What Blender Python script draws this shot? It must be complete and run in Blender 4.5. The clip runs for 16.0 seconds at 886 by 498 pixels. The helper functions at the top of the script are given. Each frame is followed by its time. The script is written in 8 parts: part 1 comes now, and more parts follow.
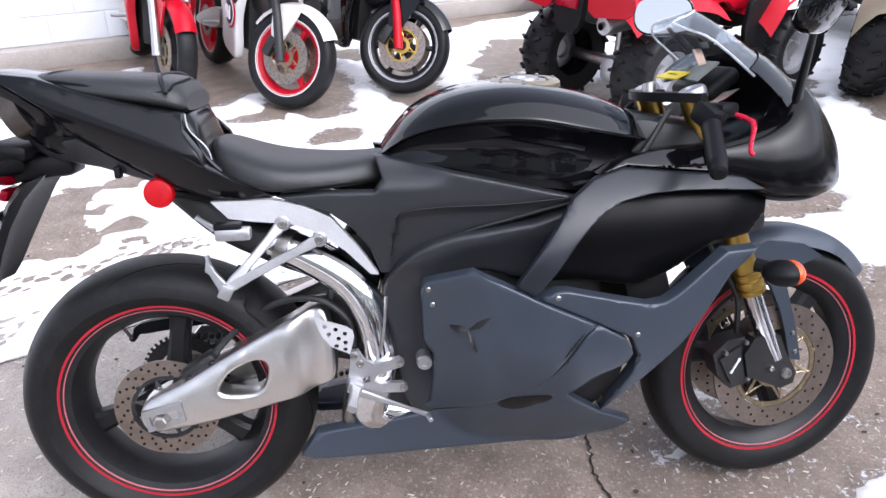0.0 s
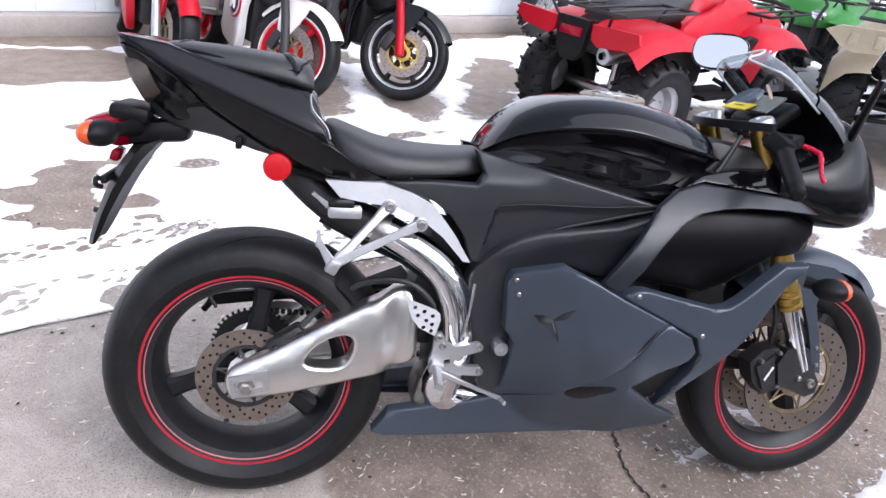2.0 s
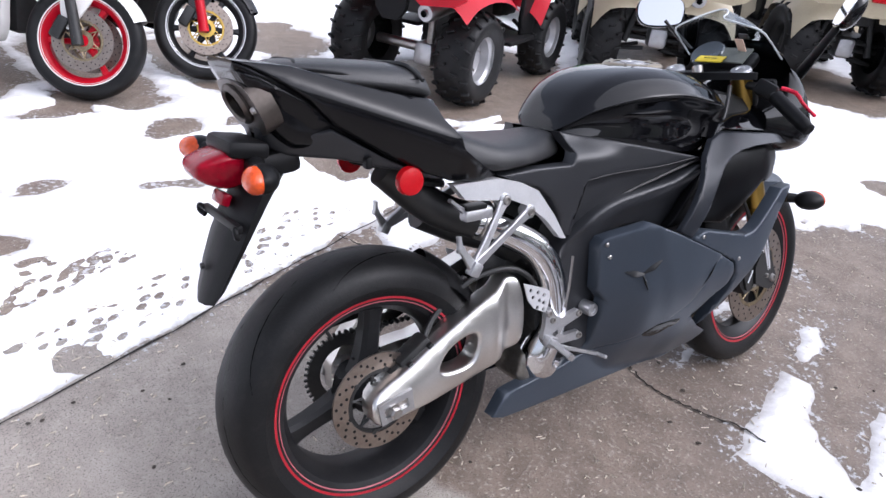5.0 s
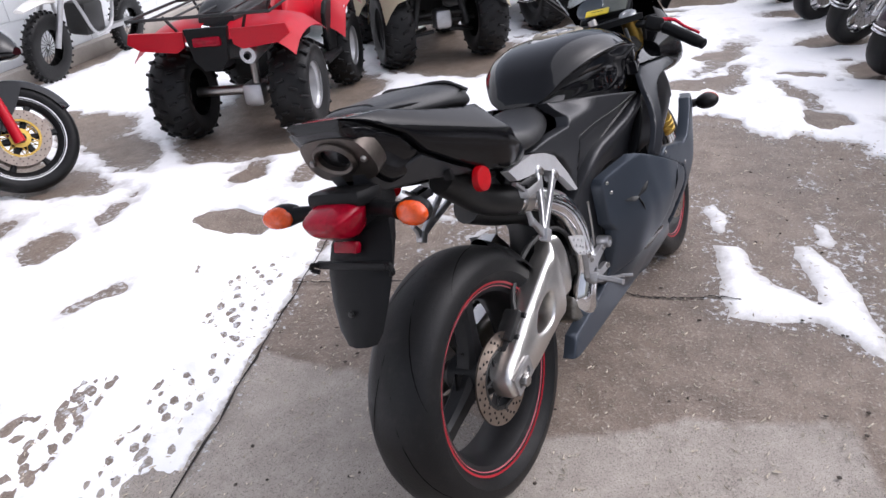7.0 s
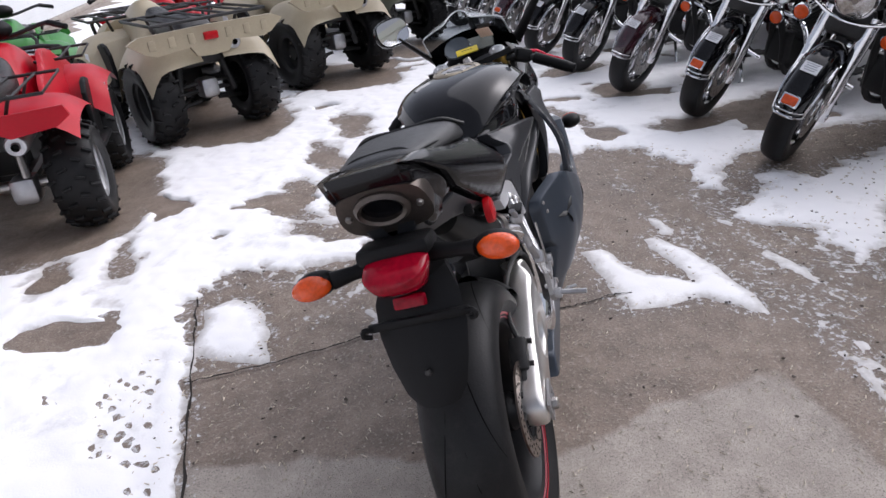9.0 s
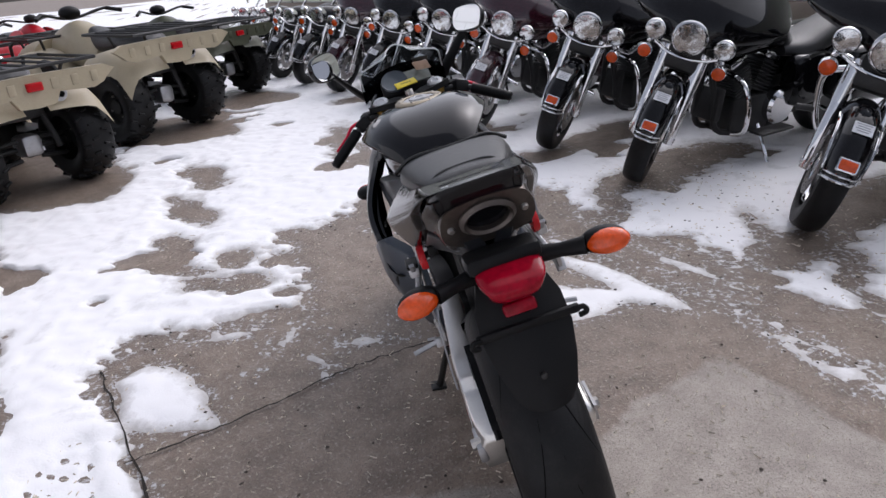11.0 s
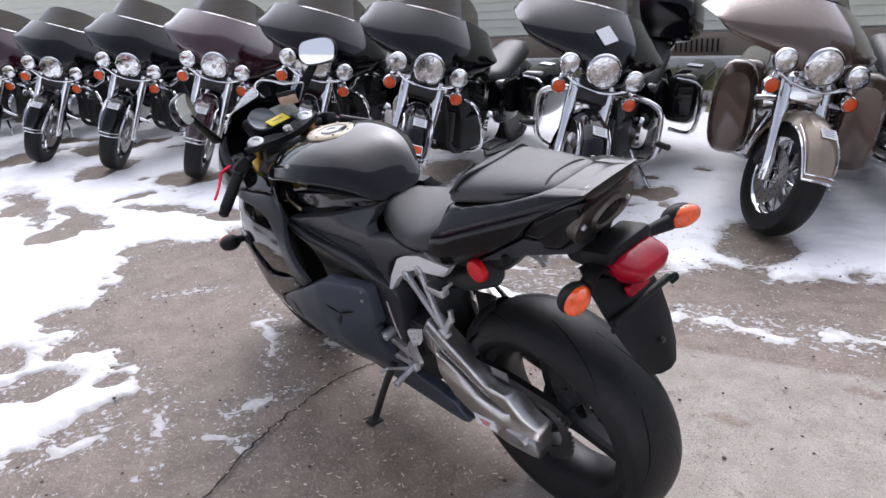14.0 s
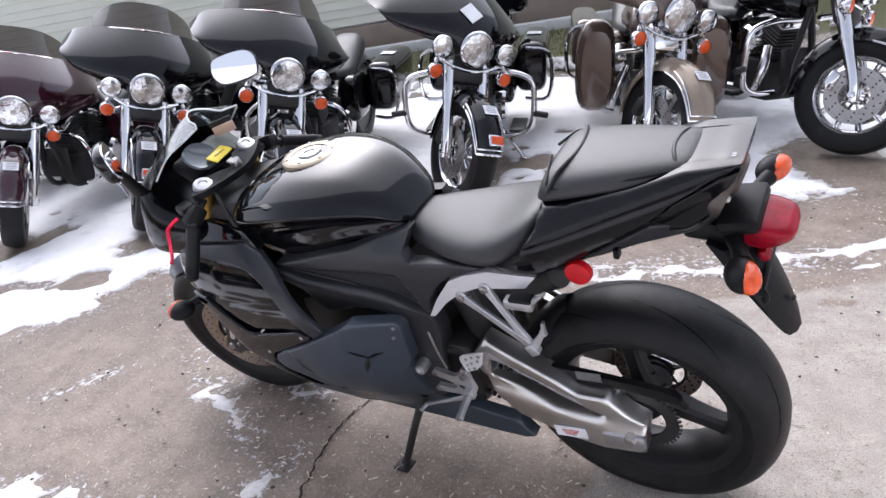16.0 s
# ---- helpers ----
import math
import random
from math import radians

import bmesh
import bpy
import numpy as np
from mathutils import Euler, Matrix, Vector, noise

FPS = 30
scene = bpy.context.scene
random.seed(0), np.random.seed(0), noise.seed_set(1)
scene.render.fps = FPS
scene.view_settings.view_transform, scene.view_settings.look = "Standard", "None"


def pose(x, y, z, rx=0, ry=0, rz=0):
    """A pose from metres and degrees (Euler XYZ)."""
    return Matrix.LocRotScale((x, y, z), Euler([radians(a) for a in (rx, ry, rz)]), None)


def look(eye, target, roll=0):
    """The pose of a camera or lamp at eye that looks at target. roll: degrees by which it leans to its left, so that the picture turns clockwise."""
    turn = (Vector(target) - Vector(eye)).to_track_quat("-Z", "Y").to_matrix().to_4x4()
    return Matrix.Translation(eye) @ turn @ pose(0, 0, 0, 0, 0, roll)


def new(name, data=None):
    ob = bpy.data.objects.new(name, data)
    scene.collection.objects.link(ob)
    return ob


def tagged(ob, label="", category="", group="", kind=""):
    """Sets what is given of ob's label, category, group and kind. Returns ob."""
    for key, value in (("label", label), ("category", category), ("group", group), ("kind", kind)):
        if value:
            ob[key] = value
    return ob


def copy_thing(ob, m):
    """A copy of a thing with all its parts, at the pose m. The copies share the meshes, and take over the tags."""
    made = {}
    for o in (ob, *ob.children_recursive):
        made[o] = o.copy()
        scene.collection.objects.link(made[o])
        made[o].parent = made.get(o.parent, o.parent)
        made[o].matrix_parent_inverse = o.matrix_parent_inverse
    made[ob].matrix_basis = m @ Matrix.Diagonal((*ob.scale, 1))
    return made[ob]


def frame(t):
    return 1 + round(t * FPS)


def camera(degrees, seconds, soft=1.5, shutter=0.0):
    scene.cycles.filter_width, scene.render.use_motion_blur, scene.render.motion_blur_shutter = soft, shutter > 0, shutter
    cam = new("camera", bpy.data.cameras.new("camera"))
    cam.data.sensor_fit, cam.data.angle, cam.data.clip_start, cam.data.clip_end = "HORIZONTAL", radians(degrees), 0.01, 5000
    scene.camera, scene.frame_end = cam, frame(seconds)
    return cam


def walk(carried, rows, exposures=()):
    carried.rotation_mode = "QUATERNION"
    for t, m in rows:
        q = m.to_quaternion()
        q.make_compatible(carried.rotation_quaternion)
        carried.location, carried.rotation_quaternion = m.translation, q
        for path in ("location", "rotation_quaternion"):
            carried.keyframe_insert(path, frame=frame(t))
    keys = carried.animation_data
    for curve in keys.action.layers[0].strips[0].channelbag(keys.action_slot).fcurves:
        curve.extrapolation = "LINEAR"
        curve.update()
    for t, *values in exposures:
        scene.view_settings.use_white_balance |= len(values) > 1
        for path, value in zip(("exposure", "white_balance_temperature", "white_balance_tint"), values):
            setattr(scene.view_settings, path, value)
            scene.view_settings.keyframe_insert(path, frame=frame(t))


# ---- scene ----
cam = camera(64.5, 16.0)
PATH = [
    (0, (0.422, -1.254, 1.322), (0.663, 0.486, 0.365), -0.1),
    (0.5, (0.371, -1.282, 1.327), (0.599, 0.45, 0.353), 0.6),
    (1, (0.226, -1.358, 1.347), (0.618, 0.407, 0.491), 3.8),
    (1.5, (0.143, -1.387, 1.328), (0.566, 0.38, 0.493), 6.4),
    (2, (0.085, -1.306, 1.304), (0.515, 0.423, 0.395), 7.5),
    (2.5, (0.056, -1.192, 1.302), (0.619, 0.495, 0.388), 6.3),
    (3, (-0.051, -1.177, 1.303), (0.737, 0.41, 0.375), 9.2),
    (3.5, (-0.272, -1.24, 1.325), (0.739, 0.257, 0.465), 11.0),
    (4, (-0.401, -1.218, 1.312), (0.726, 0.212, 0.484), 12.8),
    (4.5, (-0.524, -1.076, 1.29), (0.567, 0.342, 0.396), 9.5),
    (4.7, (-0.574, -1.036, 1.294), (0.506, 0.367, 0.363), 8.4),
    (7, (-1.14, -0.672, 1.339), (0.341, 0.311, 0.423), -5.7),
    (7.5, (-1.313, -0.593, 1.366), (0.366, 0.081, 0.514), -4.0),
    (8, (-1.325, -0.439, 1.336), (0.421, 0.069, 0.503), -3.0),
    (8.5, (-1.276, -0.238, 1.33), (0.494, 0.159, 0.487), -5.7),
    (8.7, (-1.28, -0.192, 1.338), (0.494, 0.175, 0.49), -6.5),
    (10.8, (-1.303, 0.352, 1.32), (0.546, 0.176, 0.578), -6.0),
    (11, (-1.301, 0.395, 1.319), (0.53, 0.146, 0.553), -5.7),
    (11.5, (-1.369, 0.584, 1.358), (0.383, -0.021, 0.607), -1.5),
    (12, (-1.326, 0.711, 1.355), (0.391, -0.035, 0.651), -1.1),
    (12.5, (-1.161, 0.816, 1.336), (0.515, 0.039, 0.57), -6.6),
    (13, (-1.089, 0.928, 1.334), (0.51, 0.043, 0.522), -6.4),
    (13.5, (-1.086, 1.131, 1.374), (0.399, 0.043, 0.593), -4.3),
    (14, (-0.968, 1.208, 1.357), (0.459, 0.022, 0.612), -4.4),
    (14.5, (-0.742, 1.194, 1.351), (0.613, -0.025, 0.527), -9.6),
    (15, (-0.607, 1.226, 1.34), (0.66, -0.01, 0.409), -11.1),
    (15.5, (-0.505, 1.365, 1.388), (0.663, -0.007, 0.519), -10.4),
    (16, (-0.387, 1.411, 1.389), (0.612, -0.113, 0.563), -10.5),
]
EXPOSURES = [(0.0, 1.0), (1.5, 0.94), (4.5, 0.74), (7.0, 0.44), (8.5, 0.22), (11.0, 0.02), (12.5, 0.12), (13.5, 0.52), (14.5, 0.66), (16.0, 0.92)]
walk(cam, [(t, look(eye, target, roll)) for t, eye, target, roll in PATH], [(t, stops, 5850 if t < 6 else 6100 if t < 13 else 6000, 16) for t, stops in EXPOSURES])

# ==== world and light ====
SUN_EL, SUN_AZ = 46.0, 142.0
world = bpy.data.worlds.new("overcast_sky")
scene.world = world
world.use_nodes = True
wn, wl = world.node_tree.nodes, world.node_tree.links
wn.clear()
sky = wn.new("ShaderNodeTexSky")
sky.sky_type, sky.sun_disc = "NISHITA", False
sky.sun_elevation, sky.sun_rotation = radians(SUN_EL), radians(SUN_AZ)
sky.air_density, sky.dust_density, sky.ozone_density = 1.0, 4.0, 1.0
grey = wn.new("ShaderNodeHueSaturation")
grey.inputs["Saturation"].default_value = 0.32
back = wn.new("ShaderNodeBackground")
back.inputs["Strength"].default_value = 0.15
wout = wn.new("ShaderNodeOutputWorld")
wl.new(sky.outputs[0], grey.inputs["Color"])
wl.new(grey.outputs[0], back.inputs["Color"])
wl.new(back.outputs[0], wout.inputs["Surface"])
sun = new("sun", bpy.data.lights.new("sun", "SUN"))
sun.data.energy, sun.data.angle, sun.data.color = 1.25, radians(108), (1.0, 0.975, 0.945)
sun.matrix_world = look((0, 0, 20), Vector((0, 0, 20)) - Vector((math.sin(radians(SUN_AZ)) * math.cos(radians(SUN_EL)), math.cos(radians(SUN_AZ)) * math.cos(radians(SUN_EL)), math.sin(radians(SUN_EL)))))


# ==== materials ====
def nodes_of(m):
    m.use_nodes = True
    return m.node_tree.nodes, m.node_tree.links, m.node_tree.nodes["Principled BSDF"]


def surface(name, color, rough=0.5, metal=0.0, vary=0.15, scale=6.0, bump=0.0, fine=120.0, coat=0.0, rvary=0.12, spots=0.0, spot_color=(0.3, 0.3, 0.3), random=0.0, transmission=0.0, spec=0.5):
    """A procedural surface: colour broken up at two scales, uneven gloss, fine relief, sparse dirt."""
    m = bpy.data.materials.new(name)
    n, l, b = nodes_of(m)
    co = n.new("ShaderNodeTexCoord")
    big = n.new("ShaderNodeTexNoise")
    big.inputs["Scale"].default_value, big.inputs["Detail"].default_value = scale, 5
    small = n.new("ShaderNodeTexNoise")
    small.inputs["Scale"].default_value, small.inputs["Detail"].default_value = fine, 4
    for t in (big, small):
        l.new(co.outputs["Object"], t.inputs["Vector"])
    both = n.new("ShaderNodeMath")
    both.operation = "MULTIPLY_ADD"
    both.inputs[1].default_value = 0.6
    l.new(big.outputs["Fac"], both.inputs[0])
    half = n.new("ShaderNodeMath")
    half.operation = "MULTIPLY"
    half.inputs[1].default_value = 0.4
    l.new(small.outputs["Fac"], half.inputs[0])
    l.new(half.outputs[0], both.inputs[2])
    ramp = n.new("ShaderNodeValToRGB")
    lo = [max(0.0, c * (1 - vary)) for c in color]
    hi = [min(1.0, c * (1 + vary)) for c in color]
    ramp.color_ramp.elements[0].position, ramp.color_ramp.elements[1].position = 0.3, 0.7
    ramp.color_ramp.elements[0].color, ramp.color_ramp.elements[1].color = (*lo, 1), (*hi, 1)
    l.new(both.outputs[0], ramp.inputs["Fac"])
    last = ramp.outputs["Color"]
    if random:
        info = n.new("ShaderNodeObjectInfo")
        hs = n.new("ShaderNodeHueSaturation")
        rng = n.new("ShaderNodeMapRange")
        rng.inputs["To Min"].default_value, rng.inputs["To Max"].default_value = 1 - random, 1 + random
        l.new(info.outputs["Random"], rng.inputs["Value"])
        l.new(rng.outputs[0], hs.inputs["Value"])
        l.new(last, hs.inputs["Color"])
        last = hs.outputs["Color"]
    if spots:
        dirt = n.new("ShaderNodeTexNoise")
        dirt.inputs["Scale"].default_value, dirt.inputs["Detail"].default_value, dirt.inputs["Roughness"].default_value = scale * 2.3, 9, 0.7
        l.new(co.outputs["Object"], dirt.inputs["Vector"])
        cut = n.new("ShaderNodeMapRange")
        cut.inputs["From Min"].default_value, cut.inputs["From Max"].default_value = 0.52, 0.75
        cut.inputs["To Max"].default_value = spots
        l.new(dirt.outputs["Fac"], cut.inputs["Value"])
        mix = n.new("ShaderNodeMix")
        mix.data_type = "RGBA"
        l.new(cut.outputs[0], mix.inputs["Factor"])
        l.new(last, mix.inputs["A"])
        mix.inputs["B"].default_value = (*spot_color, 1)
        last = mix.outputs["Result"]
    l.new(last, b.inputs["Base Color"])
    rr = n.new("ShaderNodeMapRange")
    rr.inputs["To Min"].default_value, rr.inputs["To Max"].default_value = max(0.02, rough * (1 - rvary)), min(1, rough * (1 + rvary))
    l.new(both.outputs[0], rr.inputs["Value"])
    l.new(rr.outputs[0], b.inputs["Roughness"])
    b.inputs["Metallic"].default_value = metal
    b.inputs["Coat Weight"].default_value, b.inputs["Coat Roughness"].default_value = coat, 0.05
    b.inputs["Transmission Weight"].default_value = transmission
    b.inputs["Specular IOR Level"].default_value = spec
    if bump:
        bp = n.new("ShaderNodeBump")
        bp.inputs["Strength"].default_value, bp.inputs["Distance"].default_value = bump, 0.004
        l.new(small.outputs["Fac"], bp.inputs["Height"])
        l.new(bp.outputs[0], b.inputs["Normal"])
    return m


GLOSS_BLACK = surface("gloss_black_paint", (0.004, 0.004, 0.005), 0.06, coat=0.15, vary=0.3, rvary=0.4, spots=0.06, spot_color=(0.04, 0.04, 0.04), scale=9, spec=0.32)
TAIL_BLACK = surface("tail_black_paint", (0.005, 0.005, 0.006), 0.14, spec=0.28, vary=0.3, rvary=0.4)
SATIN_BLACK = surface("satin_black_paint", (0.018, 0.020, 0.025), 0.30, spec=0.36, vary=0.15, bump=0.02, fine=300, rvary=0.2)
NOSE_BLACK = surface("worn_black_nose", (0.003, 0.003, 0.0035), 0.16, spec=0.22, vary=0.3, rvary=0.3)
# near-black, low gloss: paints the shade inside the right fairing's arch
INNER_SHADE = surface("inner_panel_shade_black", (0.0025, 0.0025, 0.003), 0.30, spec=0.14, vary=0.3)
SILVER_CAST = surface("silver_cast_metal", (0.70, 0.70, 0.71), 0.40, metal=0.55, vary=0.08, bump=0.06, fine=220, spots=0.15, spot_color=(0.4, 0.39, 0.37), scale=9)
STAINED_ALU = surface("stained_aluminium", (0.30, 0.28, 0.25), 0.34, metal=0.9, vary=0.3, bump=0.12, fine=120, spots=0.5, spot_color=(0.10, 0.075, 0.05), scale=14)
CAP_RING = surface("worn_bronze_ring", (0.36, 0.31, 0.23), 0.4, metal=0.8, vary=0.25, scale=20, spots=0.4, spot_color=(0.12, 0.10, 0.08))
PINK_LINE = surface("faded_pink_line", (0.45, 0.12, 0.14), 0.45)
BLACK_PLASTIC = surface("black_plastic", (0.0075, 0.0075, 0.008), 0.45, spec=0.15, vary=0.25, bump=0.08, fine=400, rvary=0.25)
MATTE_BLACK = surface("matte_black_paint", (0.020, 0.021, 0.024), 0.38, spec=0.5, vary=0.2, bump=0.03, fine=300, rvary=0.2)
DEEP_BLACK = surface("dark_mechanical_black", (0.012, 0.012, 0.012), 0.5, vary=0.4, spots=0.3, spot_color=(0.05, 0.045, 0.04), scale=14)
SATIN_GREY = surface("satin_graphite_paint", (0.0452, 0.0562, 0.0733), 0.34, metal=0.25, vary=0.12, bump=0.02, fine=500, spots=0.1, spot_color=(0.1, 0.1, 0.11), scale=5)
RUBBER = surface("tyre_rubber", (0.0088, 0.0088, 0.0092), 0.46, spec=0.22, vary=0.3, bump=0.15, fine=220, spots=0.22, spot_color=(0.05, 0.044, 0.04), scale=9)
GROOVE = surface("tyre_groove", (0.002, 0.002, 0.002), 0.9, spec=0.05)
RIM_BLACK = surface("black_rim_paint", (0.011, 0.011, 0.012), 0.42, spec=0.3, vary=0.3, spots=0.15, spot_color=(0.06, 0.055, 0.05), scale=10)
RED_STRIPE = surface("red_rim_tape", (0.36, 0.008, 0.02), 0.4, vary=0.15)
ALU = surface("brushed_aluminium", (0.70, 0.68, 0.65), 0.30, metal=1.0, vary=0.08, bump=0.008, fine=260, spots=0.12, spot_color=(0.45, 0.43, 0.4), scale=5)
CAST_ALU = surface("cast_aluminium", (0.48, 0.48, 0.49), 0.42, metal=0.9, vary=0.15, bump=0.1, fine=200, spots=0.3, spot_color=(0.25, 0.24, 0.22), scale=12)
CHROME = surface("chrome", (0.72, 0.72, 0.73), 0.08, metal=1.0, vary=0.06, rvary=0.5, spots=0.15, spot_color=(0.4, 0.39, 0.37), scale=12)
STEEL = surface("bare_steel", (0.42, 0.40, 0.38), 0.35, metal=1.0, vary=0.2, spots=0.4, spot_color=(0.2, 0.13, 0.08), scale=20)
DISC = surface("brake_disc_steel", (0.30, 0.25, 0.215), 0.38, metal=1.0, vary=0.2, spots=0.5, spot_color=(0.22, 0.13, 0.08), scale=18)
DULL_GOLD = surface("dull_bronze_carrier", (0.30, 0.24, 0.15), 0.42, metal=0.9, vary=0.3, spots=0.4, spot_color=(0.1, 0.09, 0.07), scale=30)
DISC_GOLD = surface("gold_brake_disc", (0.45, 0.30, 0.10), 0.4, metal=0.9, vary=0.3, scale=20, spots=0.4, spot_color=(0.12, 0.09, 0.06))
GOLD = surface("gold_anodised_metal", (0.50, 0.33, 0.08), 0.32, metal=1.0, vary=0.15)
VINYL = surface("black_seat_vinyl", (0.020, 0.020, 0.021), 0.40, vary=0.2, bump=0.25, fine=420, rvary=0.15)
EXHAUST = surface("dark_heat_stained_steel", (0.10, 0.085, 0.075), 0.38, metal=0.8, vary=0.25, spots=0.4, spot_color=(0.05, 0.04, 0.035), scale=9)
# soot in the muffler bore; elsewhere black painted for shade in ducts and holes
SOOT_SHADE = surface("soot_and_shade_black", (0.004, 0.004, 0.004), 0.9)
ORANGE_LENS = surface("orange_lens", (0.66, 0.075, 0.006), 0.20, coat=0.25, vary=0.25, scale=40, bump=0.3, fine=160)
RED_LENS = surface("red_lens", (0.25, 0.002, 0.013), 0.12, spec=0.22, vary=0.35, scale=24, bump=0.06, fine=120)
RED_REFLECTOR = surface("red_reflector", (0.46, 0.004, 0.008), 0.22, coat=0.05, spec=0.3, vary=0.12, scale=60, bump=0.3, fine=500)
RED_ANODISED = surface("red_anodised_lever", (0.75, 0.012, 0.05), 0.28, metal=0.5)
YELLOW_TAG = surface("yellow_tag", (0.80, 0.62, 0.03), 0.5)
WHITE_PAPER = surface("white_paper", (0.75, 0.76, 0.78), 0.6, vary=0.06)
BEIGE = surface("beige_card", (0.60, 0.42, 0.32), 0.6, vary=0.08)
MIRROR = surface("mirror_glass", (0.9, 0.9, 0.9), 0.02, metal=1.0, vary=0.01)
DARK_LINE = surface("seam_and_shade_line", (0.004, 0.004, 0.004), 0.5)
GREY_PRINT = surface("grey_print", (0.30, 0.31, 0.33), 0.35)
RED_PAINT = surface("red_plastic_body", (0.44, 0.003, 0.014), 0.34, spec=0.25, coat=0.0, vary=0.12, spots=0.1, spot_color=(0.3, 0.02, 0.03))
WHITE_PAINT = surface("white_body_paint", (0.72, 0.70, 0.67), 0.25, coat=0.4, vary=0.06)
TAN_PLASTIC = surface("tan_plastic_body", (0.42, 0.36, 0.25), 0.42, vary=0.12, spots=0.2, spot_color=(0.25, 0.2, 0.13))
OLIVE_PLASTIC = surface("olive_plastic_body", (0.07, 0.075, 0.045), 0.45, vary=0.2)
GREEN_PLASTIC = surface("green_plastic_body", (0.04, 0.22, 0.035), 0.35, vary=0.15)
BRONZE_PAINT = surface("bronze_metallic_paint", (0.10, 0.070, 0.055), 0.2, metal=0.4, coat=0.7, vary=0.1)
PALE_GOLD_PAINT = surface("pale_gold_paint", (0.27, 0.215, 0.16), 0.25, metal=0.4, coat=0.5)
MAROON_PAINT = surface("dark_maroon_paint", (0.035, 0.008, 0.014), 0.12, coat=0.8, vary=0.2)
GLASS_LAMP = surface("lamp_glass", (0.66, 0.68, 0.70), 0.06, metal=0.95, vary=0.45, scale=38, bump=0.5, fine=45)
WALL_PAINT = surface("white_block_wall", (0.66, 0.68, 0.70), 0.75, vary=0.05, scale=1.5, bump=0.25, fine=60, spots=0.2, spot_color=(0.45, 0.46, 0.46), random=0.03)
MORTAR = surface("painted_mortar", (0.61, 0.63, 0.65), 0.85, vary=0.08, bump=0.2, fine=80)
SIDING = surface("cream_siding", (0.66, 0.66, 0.56), 0.6, vary=0.05, scale=2, bump=0.05, fine=50, random=0.03)
CONCRETE = surface("old_concrete", (0.34, 0.31, 0.28), 0.85, vary=0.2, scale=3, bump=0.4, fine=90, spots=0.4, spot_color=(0.2, 0.18, 0.16))
GRASS = surface("winter_grass", (0.10, 0.105, 0.035), 0.8, vary=0.5, scale=9, bump=0.6, fine=50)


def make_glass(name, tint, rough=0.03):
    """Thin clear or tinted sheet: it lets light straight through and mirrors more towards its edges."""
    m = bpy.data.materials.new(name)
    n, l, b = nodes_of(m)
    n.remove(b)
    clear, gloss, mix, edge = n.new("ShaderNodeBsdfTransparent"), n.new("ShaderNodeBsdfGlossy"), n.new("ShaderNodeMixShader"), n.new("ShaderNodeMapRange")
    clear.inputs["Color"].default_value = (*tint, 1)
    facing = n.new("ShaderNodeLayerWeight")
    facing.inputs["Blend"].default_value = 0.25
    edge.inputs["To Min"].default_value, edge.inputs["To Max"].default_value = 0.03, 0.55
    l.new(facing.outputs["Facing"], edge.inputs["Value"])
    co, t, rr = n.new("ShaderNodeTexCoord"), n.new("ShaderNodeTexNoise"), n.new("ShaderNodeMapRange")
    t.inputs["Scale"].default_value = 25
    rr.inputs["To Min"].default_value, rr.inputs["To Max"].default_value = rough * 0.5, rough * 2.5
    l.new(co.outputs["Object"], t.inputs["Vector"])
    l.new(t.outputs["Fac"], rr.inputs["Value"])
    l.new(rr.outputs[0], gloss.inputs["Roughness"])
    l.new(edge.outputs[0], mix.inputs["Fac"])
    l.new(clear.outputs[0], mix.inputs[1])
    l.new(gloss.outputs[0], mix.inputs[2])
    l.new(mix.outputs[0], n["Material Output"].inputs["Surface"])
    return m


SCREEN = make_glass("smoked_screen", (0.80, 0.83, 0.85))
TINTED = make_glass("brown_tinted_screen", (0.20, 0.17, 0.155))


# ==== mesh helpers ====
def part(name, bm, material, parent=None, label="", sharp=35):
    """Links a bmesh as one mesh object under a thing or a part."""
    bmesh.ops.remove_doubles(bm, verts=bm.verts, dist=1e-5)
    bmesh.ops.recalc_face_normals(bm, faces=bm.faces)
    me = bpy.data.meshes.new(name)
    bm.to_mesh(me)
    bm.free()
    me.polygons.foreach_set("use_smooth", [True] * len(me.polygons))
    me.set_sharp_from_angle(angle=radians(sharp))
    me.materials.append(material)
    ob = new(name, me)
    if parent is not None:
        ob.parent = parent
    if label:
        ob["label"] = label
    return ob


def thing(name, m, label, category, group=""):
    ob = new(name)
    ob.empty_display_size = 0.1
    ob.matrix_world = m
    return tagged(ob, label, category, group)


def spline(pts, n=6, closed=False):
    """A smooth line through points, n steps a stretch."""
    p = [Vector(q) for q in pts]
    k, out = len(p), []
    for i in range(k if closed else k - 1):
        a, b, c, d = (p[(i + j) % k] if closed else p[min(max(i + j, 0), k - 1)] for j in (-1, 0, 1, 2))
        for s in range(n):
            t = s / n
            out.append(0.5 * ((2 * b) + (c - a) * t + (2 * a - 5 * b + 4 * c - d) * t * t + (3 * b - a - 3 * c + d) * t ** 3))
    if not closed:
        out.append(p[-1])
    return out


def curve_at(table, x):
    """Smooth values of a table whose rows begin with x."""
    rows = np.array(table, float)
    return [float(np.interp(x, rows[:, 0], rows[:, j])) for j in range(1, rows.shape[1])]


